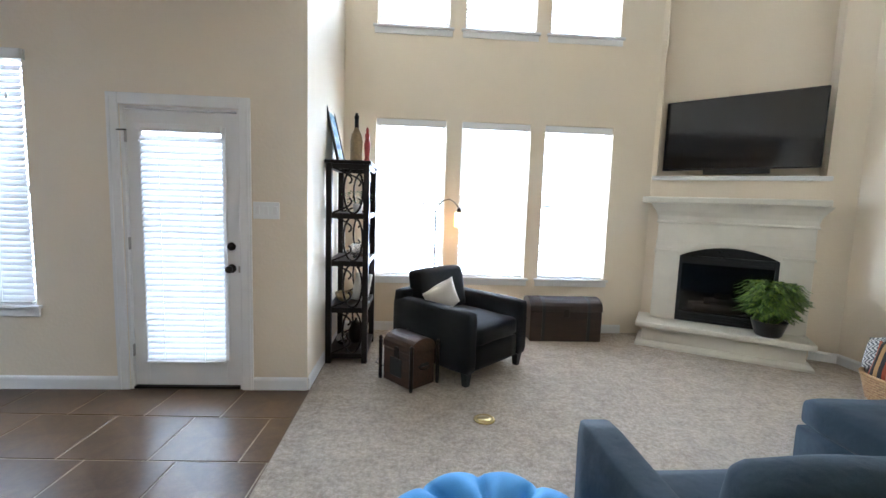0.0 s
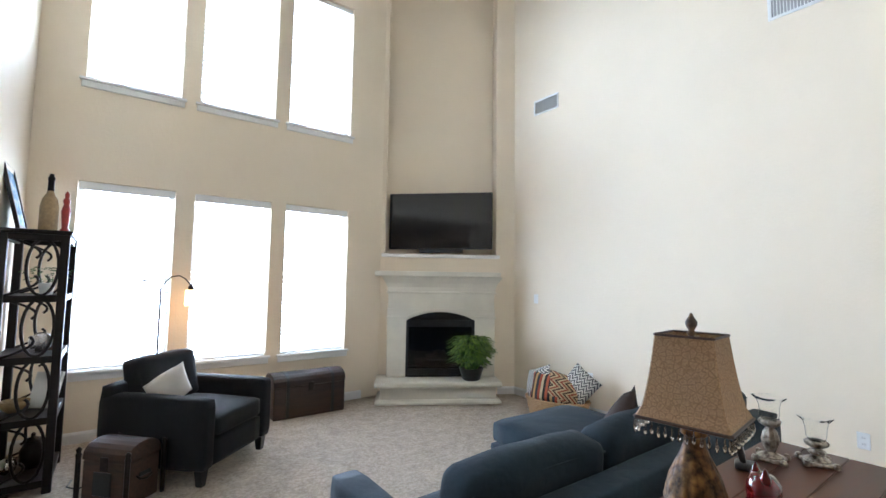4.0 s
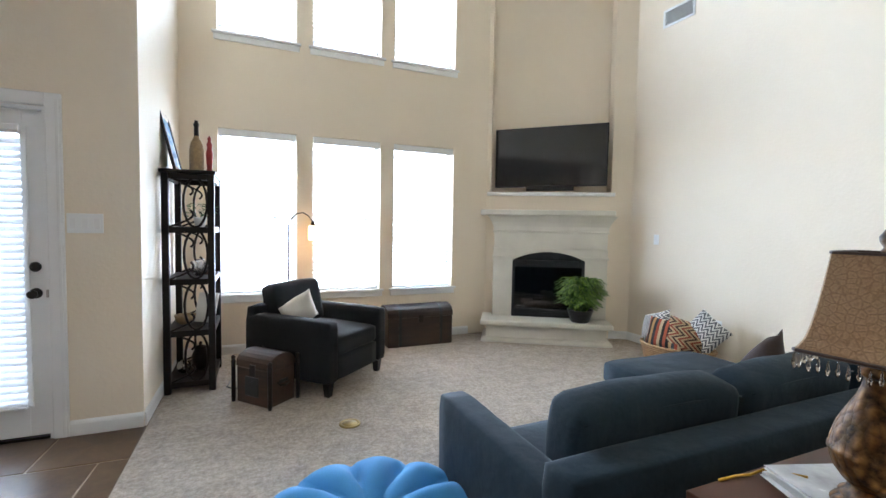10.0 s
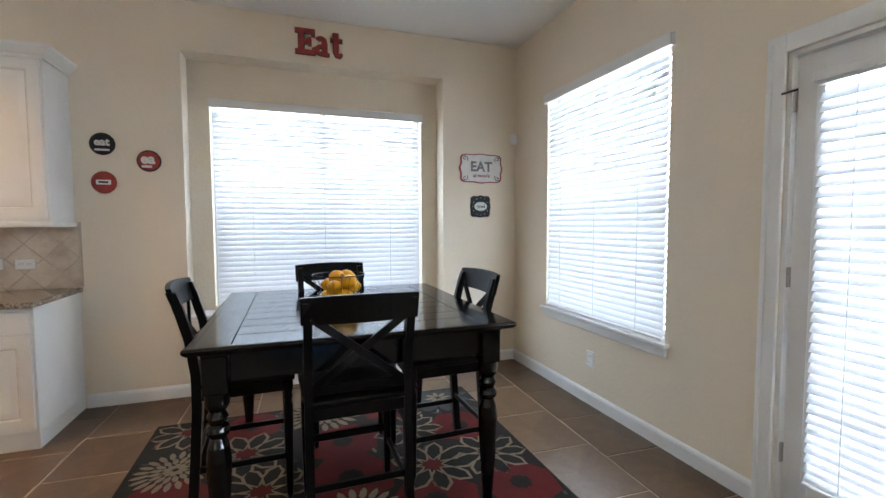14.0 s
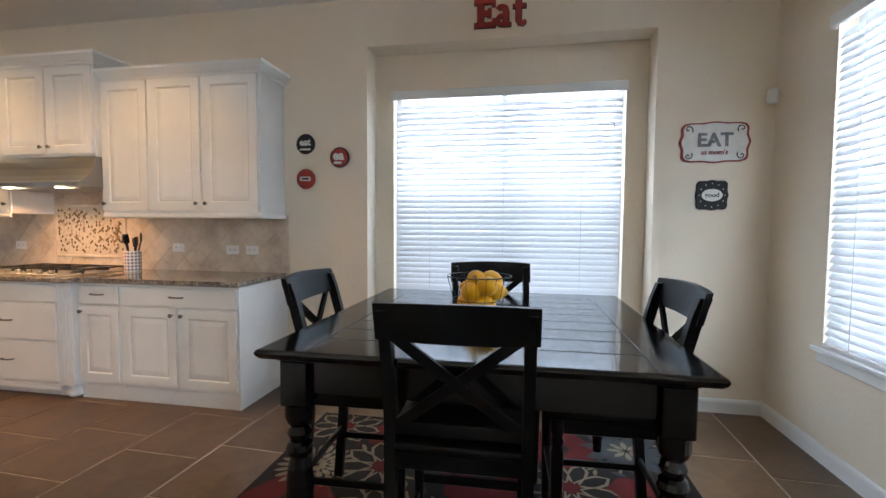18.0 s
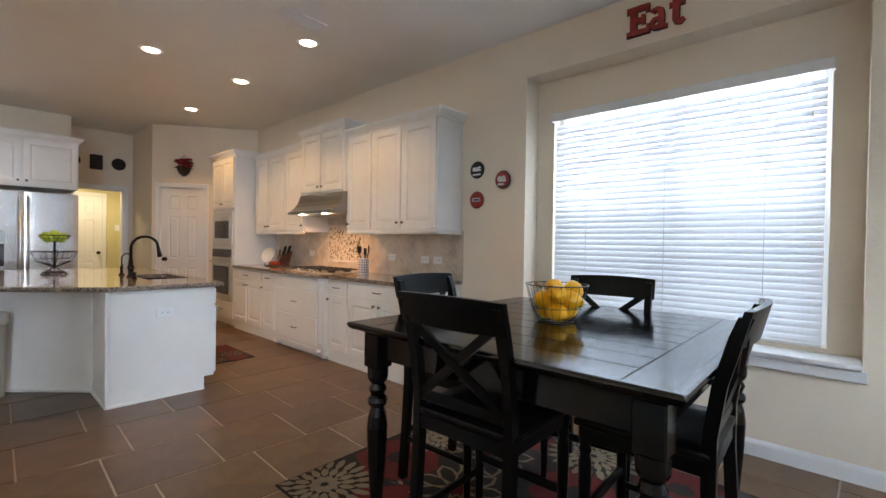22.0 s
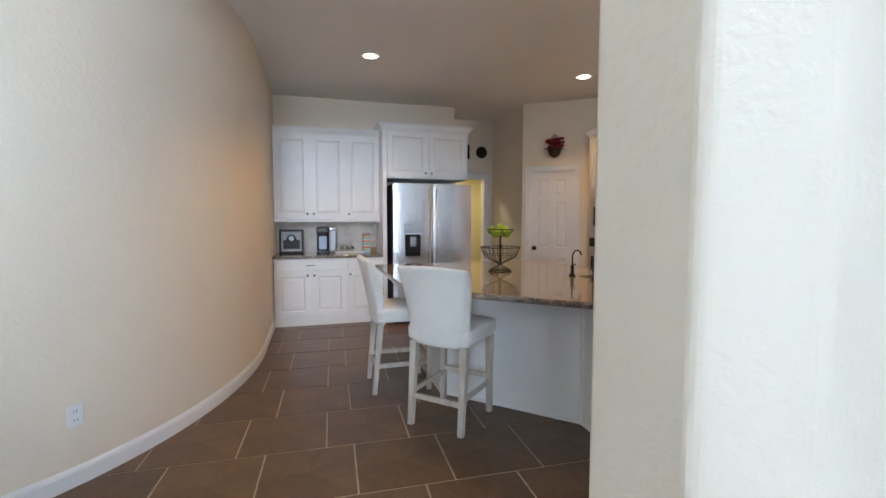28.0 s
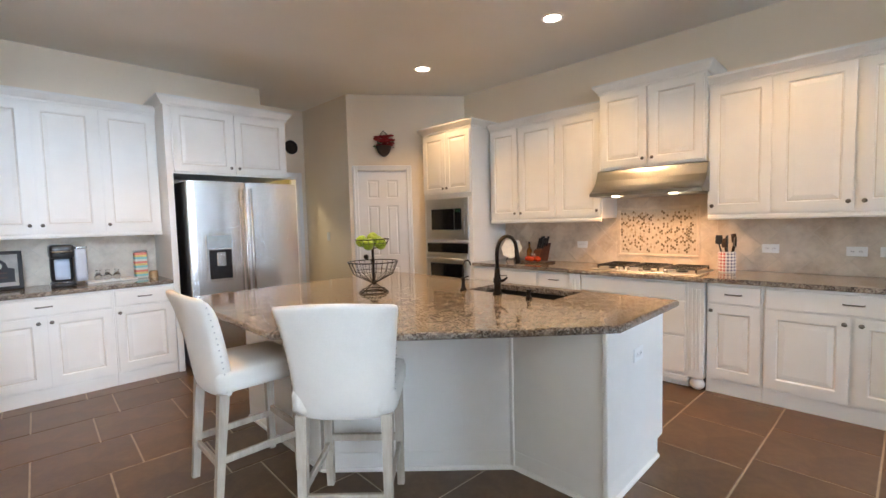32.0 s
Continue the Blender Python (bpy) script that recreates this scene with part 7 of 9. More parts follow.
M_GLOW = Mat("floor_lamp_bulb", (1, 0.8, 0.5), 0.5, Emission_Strength=30.0)
M_GLOW.b.inputs["Emission Color"].default_value = (1.0, 0.62, 0.28, 1)
part("bulb", lathe([(0.006, -0.17), (0.02, -0.15), (0.024, -0.12), (0.012, -0.08)], 12), M_GLOW.m, fl, "glowing bulb", pose(0.236, -0.015, 1.42), True)

# ceiling fan
fan = thing("ceiling_fan", pose(3.5, 4.47, 4.43) @ Matrix.Scale(1.3, 4) @ pose(0, 0, -4.43), "dark wood ceiling fan with a frosted bowl light", "ceiling fan")
part("canopy", lathe([(0.04, 5.884), (0.075, 5.954), (0.08, 5.9835)], 18), M_BRONZE, fan, smooth=True)
part("downrod", tube([(0, 0, 4.80), (0, 0, 5.895)], 0.013, 8), M_BRONZE, fan, smooth=True)
part("motor", lathe([(0.03, 4.84), (0.09, 4.80), (0.13, 4.74), (0.13, 4.64), (0.10, 4.58), (0.06, 4.54), (0.10, 4.50), (0.11, 4.48)][::-1], 24), M_BRONZE, fan, smooth=True)
M_BOWL = translucent("alabaster_bowl", (0.72, 0.68, 0.58), 0.3, 0.3)
part("light_bowl", lathe([(0.004, 4.372), (0.03, 4.374), (0.09, 4.40), (0.135, 4.445), (0.15, 4.49), (0.148, 4.50)], 28), M_BOWL, fan, "frosted alabaster bowl", smooth=True)
part("finial", lathe([(0.003, 4.345), (0.014, 4.355), (0.012, 4.368), (0.02, 4.374)], 12), M_BRONZE, fan, smooth=True)
for k in range(5):
    a = 72 * k + 60
    m2 = pose(0, 0, 0, 0, 0, a)
    bl = part("blade", box(0.20, -0.065, -0.004, 0.66, 0.065, 0.004, 0.003), M_ESPRESSO, fan, m=m2 @ pose(0, 0, 4.62, 11, 0, 0))
    b = tube([(0.09, 0, 4.60), (0.15, 0.02, 4.585), (0.20, 0, 4.61), (0.24, 0, 4.615)], 0.011, 7)
    part("blade_iron", b, M_BRONZE, fan, m=m2, smooth=True)

# return air grilles on the tall wall
# even grey for the flat plate behind the slats
M_GRILLEBACK = plain("pale_grey_duct_paint", (0.42, 0.42, 0.41), 0.7)


def grille(m, w, h, n, label):
    g = thing("air_grille", m, label, "vent", "air grilles")
    for a in ((-w / 2, -h / 2, w / 2, -h / 2 + 0.025), (-w / 2, h / 2 - 0.025, w / 2, h / 2), (-w / 2, -h / 2 + 0.025, -w / 2 + 0.025, h / 2 - 0.025), (w / 2 - 0.025, -h / 2 + 0.025, w / 2, h / 2 - 0.025)):
        part("frame", box(a[0], -0.012, a[1], a[2], -0.001, a[3], 0.002), M_PLASTIC, g)
    part("backing", box(-w / 2 + 0.02, -0.004, -h / 2 + 0.02, w / 2 - 0.02, -0.001, h / 2 - 0.02), M_GRILLEBACK, g)
    first = None
    for k in range(n):
        x = -w / 2 + 0.03 + (w - 0.06) * (k + 0.5) / n
        m2 = pose(x, -0.007, 0, 0, 0, 35)
        first = part("slat", box(-0.001, -0.006, -h / 2 + 0.025, 0.001, 0.006, h / 2 - 0.025), M_PLASTIC, g, m=m2) if first is None else like(first, g, m2)
    return g


EM = lambda y, z: pose(XE, y, z, 0, 0, -90)
grille(EM(5.04, 3.79), 0.40, 0.20, 22, "white air grille high on the tall wall")
grille(EM(2.43, 3.83), 0.38, 0.20, 14, "white air grille with dark slots on the tall wall")
wall_plate(EM(5.215, 1.275), "white light switch beside the fireplace", "switch")
wall_plate(EM(2.165, 0.385), "white outlet plate near the carpet", "outlet")
wall_plate(EM(4.42, 0.42), "white outlet plate behind the cushions", "outlet")
NW = lambda x, z: pose(x, YN, z)
wall_plate(NW(0.735, 1.365), "wide white switch plate beside the garden door", "switch", 0.19, 0.125)
wall_plate(NW(-1.57, 0.34), "white outlet plate under the nook window", "outlet")
for y, z in ((-0.477, 0.36), (-2.477, 0.30)):
    a = math.degrees(math.atan2(-1.0, -(curve_x(y + 0.01) - curve_x(y - 0.01)) / 0.02))
    wall_plate(pose(curve_x(y) - 0.002, y, z, 0, 0, a), "white outlet plate on the curved wall", "outlet")
ms = thing("alarm_sensor", pose(XW, YN, 2.14, 0, 0, 45), "small white alarm sensor in the corner", "sensor")
part("housing", soft_box(0.065, 0.04, 0.10, 0.014, 0, 4), M_PLASTIC, ms, m=pose(0, -0.055, -0.05), smooth=True)
part("bracket", box(-0.015, -0.036, -0.02, 0.015, -0.004, 0.02), M_PLASTIC, ms)
fpz = thing("floor_outlet", pose(2.33, 4.46, 0.0), "round brass floor outlet cover in the carpet", "floor outlet")
M_BRASS = plain("aged_brass", (0.38, 0.27, 0.11), 0.35, 1.0, vary=0.2)
part("ring", lathe([(0.075, 0.0), (0.073, 0.006), (0.06, 0.008), (0.056, 0.005)], 28), M_BRASS, fpz, smooth=True)
part("lid", lathe([(0.054, 0.002), (0.052, 0.006), (0.004, 0.0065)], 24), M_BRASS, fpz, smooth=True)
wc = cloth("ivory_cushion_cloth_b", (0.66, 0.6, 0.53), vary=0.15)
cu = thing("cushion", AC @ pose(0.18, -0.07, 0.62, 70, 28, -25), "ivory patterned cushion on the armchair", "cushion")
part("cover", pillow(0.31, 0.31, 0.13, 10, seed=2, lump=0.01), wc, cu, smooth=True)
cb = thing("lamp_cord", pose(0, 0, 0), "black lamp cord on the carpet", "cord")
part("cord", tube([(1.52, 5.62, 0.006), (1.50, 5.5, 0.006), (1.56, 5.42, 0.006), (1.64, 5.47, 0.006), (1.70, 5.6, 0.006), (1.9, 5.95, 0.006), (2.0, 6.1, 0.006)], 0.005, 6), M_BLACK, cb, smooth=True)

# ---------- console table behind the sofa ----------
CZ = 0.76
ct = thing("console_table", pose(3.45, 1.88, 0), "walnut brown wooden console table behind the sofa", "table")
for k in range(4):
    part("top_board", box(-0.76, -0.295 + 0.1475 * k + 0.0012, CZ - 0.035, 0.76, -0.295 + 0.1475 * (k + 1) - 0.0012, CZ, 0.002), M_TABLEWOOD, ct)
for sx in (-1, 1):
    for sy in (-1, 1):
        part("leg", box(sx * 0.70 - 0.03, sy * 0.24 - 0.03, 0.0, sx * 0.70 + 0.03, sy * 0.24 + 0.03, CZ - 0.036, 0.004), M_TABLEWOOD, ct)
for s in (-1, 1):
    part("apron", box(-0.67, s * 0.25 - 0.011, CZ - 0.13, 0.67, s * 0.25 + 0.011, CZ - 0.036, 0.003), M_TABLEWOOD, ct)
    part("end_apron", box(s * 0.71 - 0.011, -0.21, CZ - 0.13, s * 0.71 + 0.011, 0.21, CZ - 0.036, 0.003), M_TABLEWOOD, ct)
M_MAG = plain("glossy_magazine_cover", (0.5, 0.5, 0.5), 0.25, vary=0.5, scale=7, bump=0)
zz = CZ
for k, (dx, dy, a, w, d, h, mat) in enumerate(((0.0, 0.0, -24, 0.24, 0.30, 0.013, M_PAPER), (0.01, -0.01, -30, 0.23, 0.29, 0.012, M_MAG), (0.0, 0.005, -19, 0.22, 0.28, 0.008, M_MAG))):
    bkm = thing("magazine", pose(2.98 + dx, 1.965 + dy, zz, 0, 0, a), "grey and white magazine in a stack under the lamp", "magazine", "magazines under the lamp")
    part("pages", box(-w / 2 + 0.003, -d / 2 + 0.003, 0.001, w / 2 - 0.003, d / 2 - 0.003, h - 0.001), M_PAPER, bkm)
    part("cover", box(-w / 2, -d / 2, h - 0.0008, w / 2, d / 2, h, 0.0), mat, bkm)
    part("back_cover", box(-w / 2, -d / 2, 0, w / 2, d / 2, 0.0008), M_PAPER, bkm)
    zz += h + 0.0003
# table lamp
M_RESIN = Mat("carved_bronze_resin", (0.16, 0.08, 0.04), 0.45)
ca = M_RESIN.noise(52, 2, 0.3)
cb2 = M_RESIN.noise(16, 4)
M_RESIN.colour(M_RESIN.mix(0.5, M_RESIN.ramp(ca, [(0.42, (0.016, 0.007, 0.004)), (0.58, (0.15, 0.075, 0.03))]), M_RESIN.ramp(cb2, [(0.3, (0.03, 0.013, 0.008)), (0.7, (0.19, 0.11, 0.05))])))
M_RESIN.bump(ca, 0.008, 0.7).rough(cb2, 0.38, 0.6)
M_RESIN = M_RESIN.m
M_SHADECLOTH = Mat("gold_brown_damask", (0.28, 0.16, 0.075), 0.75)
dn = M_SHADECLOTH.ramp(M_SHADECLOTH.voronoi(64, "DISTANCE_TO_EDGE"), [(0.0, (0.75, 0.75, 0.75)), (0.16, (0.2, 0.2, 0.2)), (0.4, (0.55, 0.55, 0.55))])
M_SHADECLOTH.colour(M_SHADECLOTH.mix(0.4, M_SHADECLOTH.ramp(dn, [(0.25, (0.34, 0.2, 0.095)), (0.7, (0.2, 0.105, 0.042))]), M_SHADECLOTH.ramp(M_SHADECLOTH.noise(220, 2), [(0.3, (0.18, 0.1, 0.05)), (0.7, (0.4, 0.25, 0.13))])))
M_SHADECLOTH.bump(dn, 0.0015, 0.5)
M_SHADECLOTH = M_SHADECLOTH.m
LZ = zz
lamp = thing("table_lamp", pose(2.945, 1.937, LZ, 0, 0, 7), "carved bronze table lamp with a beaded brown shade", "table lamp")
M_CARVED = Mat("carved_gold_brown_resin", (0.1, 0.05, 0.02), 0.5, Specular_IOR_Level=0.14)
leaf_ = M_CARVED.voronoi(52, "F1", (1, 1, 0.5))
vein = M_CARVED.noise(70, 4, 0.6)
M_CARVED.colour(M_CARVED.mix(0.35, M_CARVED.ramp(leaf_, [(0.1, (0.26, 0.12, 0.035)), (0.45, (0.075, 0.03, 0.01)), (0.7, (0.016, 0.007, 0.003))]), M_CARVED.ramp(vein, [(0.35, (0.02, 0.008, 0.003)), (0.65, (0.28, 0.14, 0.042))])))
M_CARVED.bump(leaf_, -0.005, 0.8).bump(vein, 0.001, 0.4)
M_CARVED = M_CARVED.m
part("foot", lathe([(0.064, 0.0), (0.067, 0.008), (0.06, 0.016), (0.05, 0.022), (0.054, 0.03), (0.042, 0.04), (0.036, 0.05)], 28), M_CARVED, lamp, smooth=True)
part("body", lathe([(0.036, 0.05), (0.048, 0.06), (0.064, 0.082), (0.073, 0.106), (0.0745, 0.118), (0.077, 0.121), (0.077, 0.129), (0.0745, 0.132), (0.073, 0.146), (0.064, 0.18), (0.05, 0.212), (0.036, 0.24), (0.028, 0.262), (0.024, 0.285)], 36), M_CARVED, lamp, smooth=True)
part("neck", lathe([(0.024, 0.285), (0.034, 0.294), (0.034, 0.304), (0.02, 0.312), (0.019, 0.32), (0.028, 0.328), (0.031, 0.341), (0.026, 0.354), (0.01, 0.37)], 22), M_CARVED, lamp, smooth=True)
part("stem", tube([(0, 0, 0.365), (0, 0, 0.545)], 0.004, 6), M_BRASS, lamp)
b = bmesh.new()
rows = []
for i in range(9):
    u = i / 8
    hw = 0.112 - 0.041 * u ** 0.55
    z = 0.335 + 0.215 * u
    q = hw * 0.95
    rows.append([(hw, -q), (hw, q), (q, hw), (-q, hw), (-hw, q), (-hw, -q), (-q, -hw), (q, -hw)])
    rows[-1] = [b.verts.new((x, y, z)) for x, y in rows[-1]]
for lo, hi in zip(rows, rows[1:]):
    for k in range(8):
        b.faces.new((lo[k], lo[(k + 1) % 8], hi[(k + 1) % 8], hi[k]))
sh = part("shade", b, M_SHADECLOTH, lamp, "bell shaped damask shade")
so_ = sh.modifiers.new("thick", "SOLIDIFY")
so_.thickness = 0.003
for z, hw, t in ((0.335, 0.112, 0.0045), (0.55, 0.071, 0.0035)):
    q = hw * 0.95
    part("piping", tube([(x, y, z) for x, y in ((hw, -q), (hw, q), (q, hw), (-q, hw), (-hw, q), (-hw, -q), (-q, -hw), (q, -hw))], t, 6, closed=True), M_BOXWOOD, sh)
for a in ((0.0665, 0.0), (0, 0.0665)):
    part("spider", tube([(-a[0], -a[1], 0.543), (a[0], a[1], 0.543)], 0.002, 5), M_BRASS, sh)
part("finial", lathe([(0.006, 0.545), (0.012, 0.555), (0.007, 0.562), (0.014, 0.575), (0.015, 0.585), (0.006, 0.60), (0.003, 0.608)], 14), M_RESIN, lamp, "carved finial", smooth=True)
M_BEAD = glass("smoky_glass_bead", (0.85, 0.8, 0.74))
bead = lathe([(0.0008, -0.034), (0.003, -0.03), (0.0042, -0.022), (0.002, -0.014), (0.0026, -0.01), (0.001, -0.004), (0.0008, 0)], 6)
first = None
hw, q = 0.112, 0.1064
corners = [(hw, -q), (hw, q), (q, hw), (-q, hw), (-hw, q), (-hw, -q), (-q, -hw), (q, -hw)]
for k in range(8):
    p, r = Vector(corners[k]), Vector(corners[(k + 1) % 8])
    n = 13 if k % 2 == 0 else 2
    for i in range(n):
        c = p + (r - p) * (i + 0.5) / n
        m2 = pose(c.x, c.y, 0.331 - 0.004 * (i % 2))
        first = part("bead", bead, M_BEAD, sh, m=m2, smooth=True) if first is None else like(first, sh, m2)
cord = thing("amber_cord", pose(0, 0, 0), "amber lamp cord on the console table", "cord")
part("cord", tube([(2.96, 2.06, CZ + 0.036), (2.93, 2.14, CZ + 0.02), (2.90, 2.155, CZ + 0.004), (2.86, 2.165, CZ + 0.004), (2.80, 2.168, CZ + 0.004)], 0.0035, 6), plain("amber_plastic", (0.5, 0.25, 0.02), 0.3), cord, smooth=True)
# glazed figurine
M_REDGLAZE = Mat("deep_red_glaze", (0.22, 0.008, 0.006), 0.08, Coat_Weight=0.6)
rn = M_REDGLAZE.noise(12, 4)
M_REDGLAZE.colour(M_REDGLAZE.ramp(rn, [(0.3, (0.045, 0.002, 0.002)), (0.55, (0.10, 0.004, 0.003)), (0.8, (0.15, 0.008, 0.005))]))
M_REDGLAZE = M_REDGLAZE.m
b = bmesh.new()
n = 24
rings = []
for r, z, fwd in ((0.045, 0.0, 0.0), (0.058, 0.012, 0.0), (0.064, 0.05, 0.004), (0.058, 0.085, 0.0), (0.04, 0.115, -0.004), (0.037, 0.13, 0.0), (0.046, 0.15, 0.006), (0.044, 0.175, 0.008), (0.03, 0.193, 0.006), (0.012, 0.20, 0.0)):
    rings.append([b.verts.new((r * math.cos(2 * math.pi * i / n), r * 0.9 * math.sin(2 * math.pi * i / n) - fwd, z)) for i in range(n)])
for lo, hi in zip(rings, rings[1:]):
    for i in range(n):
        b.faces.new((lo[i], lo[(i + 1) % n], hi[(i + 1) % n], hi[i]))
b.faces.new(rings[0][::-1])
b.faces.new(rings[-1])
for s in (-1, 1):
    lathe([(0.016, 0.18), (0.013, 0.196), (0.006, 0.212), (0.001, 0.22)], 10, b, (s * 0.024, 0, 0))
    lathe([(0.02, 0.0), (0.024, 0.012), (0.016, 0.025), (0.002, 0.03)], 10, b, (s * 0.028, -0.052, 0))
tagged(part("ceramic_figurine", b, M_REDGLAZE, m=pose(3.165, 1.862, CZ, 0, 0, 45), smooth=True), "glossy deep red glazed ceramic owl figurine", "figurine")
# candle holders
M_PEWTER = Mat("antique_silver_resin", (0.3, 0.25, 0.2), 0.4, 0.5)
pn = M_PEWTER.noise(40, 4)
M_PEWTER.colour(M_PEWTER.ramp(pn, [(0.35, (0.06, 0.038, 0.026)), (0.6, (0.36, 0.31, 0.25))])).bump(pn, 0.003, 0.6)
M_PEWTER = M_PEWTER.m


M_THINGLASS = Mat("thin_clear_glass", (0.97, 0.98, 0.98), 0.02, Transmission_Weight=1.0, IOR=1.03)
M_THINGLASS.rough(M_THINGLASS.noise(14, 3), 0.0, 0.04)
M_THINGLASS = M_THINGLASS.m


def candle_holder(m, tall, label):
    c = thing("candle_holder", m, label, "candle holder", "candle holders on the console")
    b = box(-0.052, -0.052, 0.0, 0.052, 0.052, 0.014, 0.004)
    for sx in (-1, 1):
        for sy in (-1, 1):
            lathe([(0.012, 0.0005), (0.014, 0.012), (0.008, 0.022)], 8, b, (sx * 0.048, sy * 0.048, 0))
    part("foot", b, M_PEWTER, c)
    part("plinth", lathe([(0.045, 0.0142), (0.042, 0.02), (0.024, 0.028), (0.018, 0.034)], 20), M_PEWTER, c, smooth=True)
    h = tall
    part("fluted_bulb", lathe([(0.016, 0.034), (0.026, 0.034 + h * 0.25), (0.031, 0.034 + h * 0.5), (0.024, 0.034 + h * 0.8), (0.014, 0.034 + h * 0.95), (0.018, 0.034 + h)], 40, flute=10, depth=0.07), M_PEWTER, c, smooth=True)
    part("cup", lathe([(0.018, 0.034 + h), (0.036, 0.046 + h), (0.04, 0.058 + h), (0.034, 0.064 + h)], 40, flute=10, depth=0.06), M_PEWTER, c, smooth=True)
    z = 0.064 + h
    b = bmesh.new()
    n = 28
    prof = [(0.026, 0), (0.034, 0.015), (0.036, 0.05), (0.042, 0.075), (0.055, 0.092)]
    rings = [[b.verts.new((r * (1 + (0.12 * math.cos(4 * 2 * math.pi * i / n) if k == 4 else 0)) * math.cos(2 * math.pi * i / n), r * (1 + (0.12 * math.cos(8 * math.pi * i / n) if k == 4 else 0)) * math.sin(2 * math.pi * i / n), z + h2)) for i in range(n)] for k, (r, h2) in enumerate(prof)]
    for lo, hi in zip(rings, rings[1:]):
        for i in range(n):
            b.faces.new((lo[i], lo[(i + 1) % n], hi[(i + 1) % n], hi[i]))
    b.faces.new(rings[0][::-1])
    g = part("glass_cup", b, M_THINGLASS, c, "clear flared glass", smooth=True)
    so2 = g.modifiers.new("thick", "SOLIDIFY")
    so2.thickness = 0.0012
    return c


candle_holder(pose(3.92, 2.07, CZ, 0, 0, 10), 0.10, "tall silver fluted candle holder with glass cup")
candle_holder(pose(4.03, 1.945, CZ, 0, 0, 30), 0.028, "short silver footed candle holder with glass cup")
ph = thing("handset", pose(3.72, 2.09, CZ, 0, 0, 20), "black cordless telephone upright in its cradle", "telephone")
part("cradle", soft_box(0.075, 0.08, 0.03, 0.012, 0, 4), M_BLACK, ph, smooth=True)
part("handset", soft_box(0.048, 0.026, 0.155, 0.01, 0, 4), M_BLACK, ph, m=pose(0, 0.01, 0.025, -12), smooth=True)
br = thing("cushion", pose(3.76, 2.70, 0.68, 62, 28, 205), "dark brown satin cushion on the chaise", "cushion")
part("cover", pillow(0.44, 0.44, 0.15, 10, seed=9, lump=0.012), M_BROWNPILLOW, br, smooth=True)

# ---------- signs, bowls and kitchen clutter ----------
M_SIGNRED = plain("barn_red_paint", (0.33, 0.028, 0.02), 0.5, vary=0.3, scale=25)
M_SIGNWHITE = plain("chalk_white_enamel", (0.75, 0.73, 0.68), 0.3, vary=0.1, scale=18)
M_SIGNGREY = plain("worn_grey_enamel", (0.22, 0.22, 0.22), 0.4, vary=0.6, scale=40)
M_SIGNBLACK = plain("black_sign_enamel", (0.013, 0.014, 0.019), 0.55, vary=0.3, scale=18)
ea = thing("eat_letters", WM @ pose(3.13, -0.014, 2.82, 0, 0, 0), "barn red wooden wall letters reading Eat", "wall letters")


def stroke(bm, pts, width, y0, y1, closed=False):
    """A flat wooden stroke along points in x and z, as wide as the list of widths says."""
    n = len(pts)
    wid = width if isinstance(width, (list, tuple)) else [width] * n
    rings = []
    for k, (x, z) in enumerate(pts):
        a = pts[(k - 1) % n] if closed or k else pts[0]
        c = pts[(k + 1) % n] if closed or k < n - 1 else pts[-1]
        dx, dz = c[0] - a[0], c[1] - a[1]
        q = math.hypot(dx, dz) or 1.0
        ox, oz = -dz / q * wid[k] / 2, dx / q * wid[k] / 2
        rings.append([bm.verts.new(p) for p in ((x + ox, y0, z + oz), (x - ox, y0, z - oz), (x - ox, y1, z - oz), (x + ox, y1, z + oz))])
    for k in range(n if closed else n - 1):
        lo, hi = rings[k], rings[(k + 1) % n]
        for e in range(4):
            bm.faces.new((lo[e], hi[e], hi[(e + 1) % 4], lo[(e + 1) % 4]))
    if not closed:
        bm.faces.new(rings[0][::-1])
        bm.faces.new(rings[-1])
    return bm


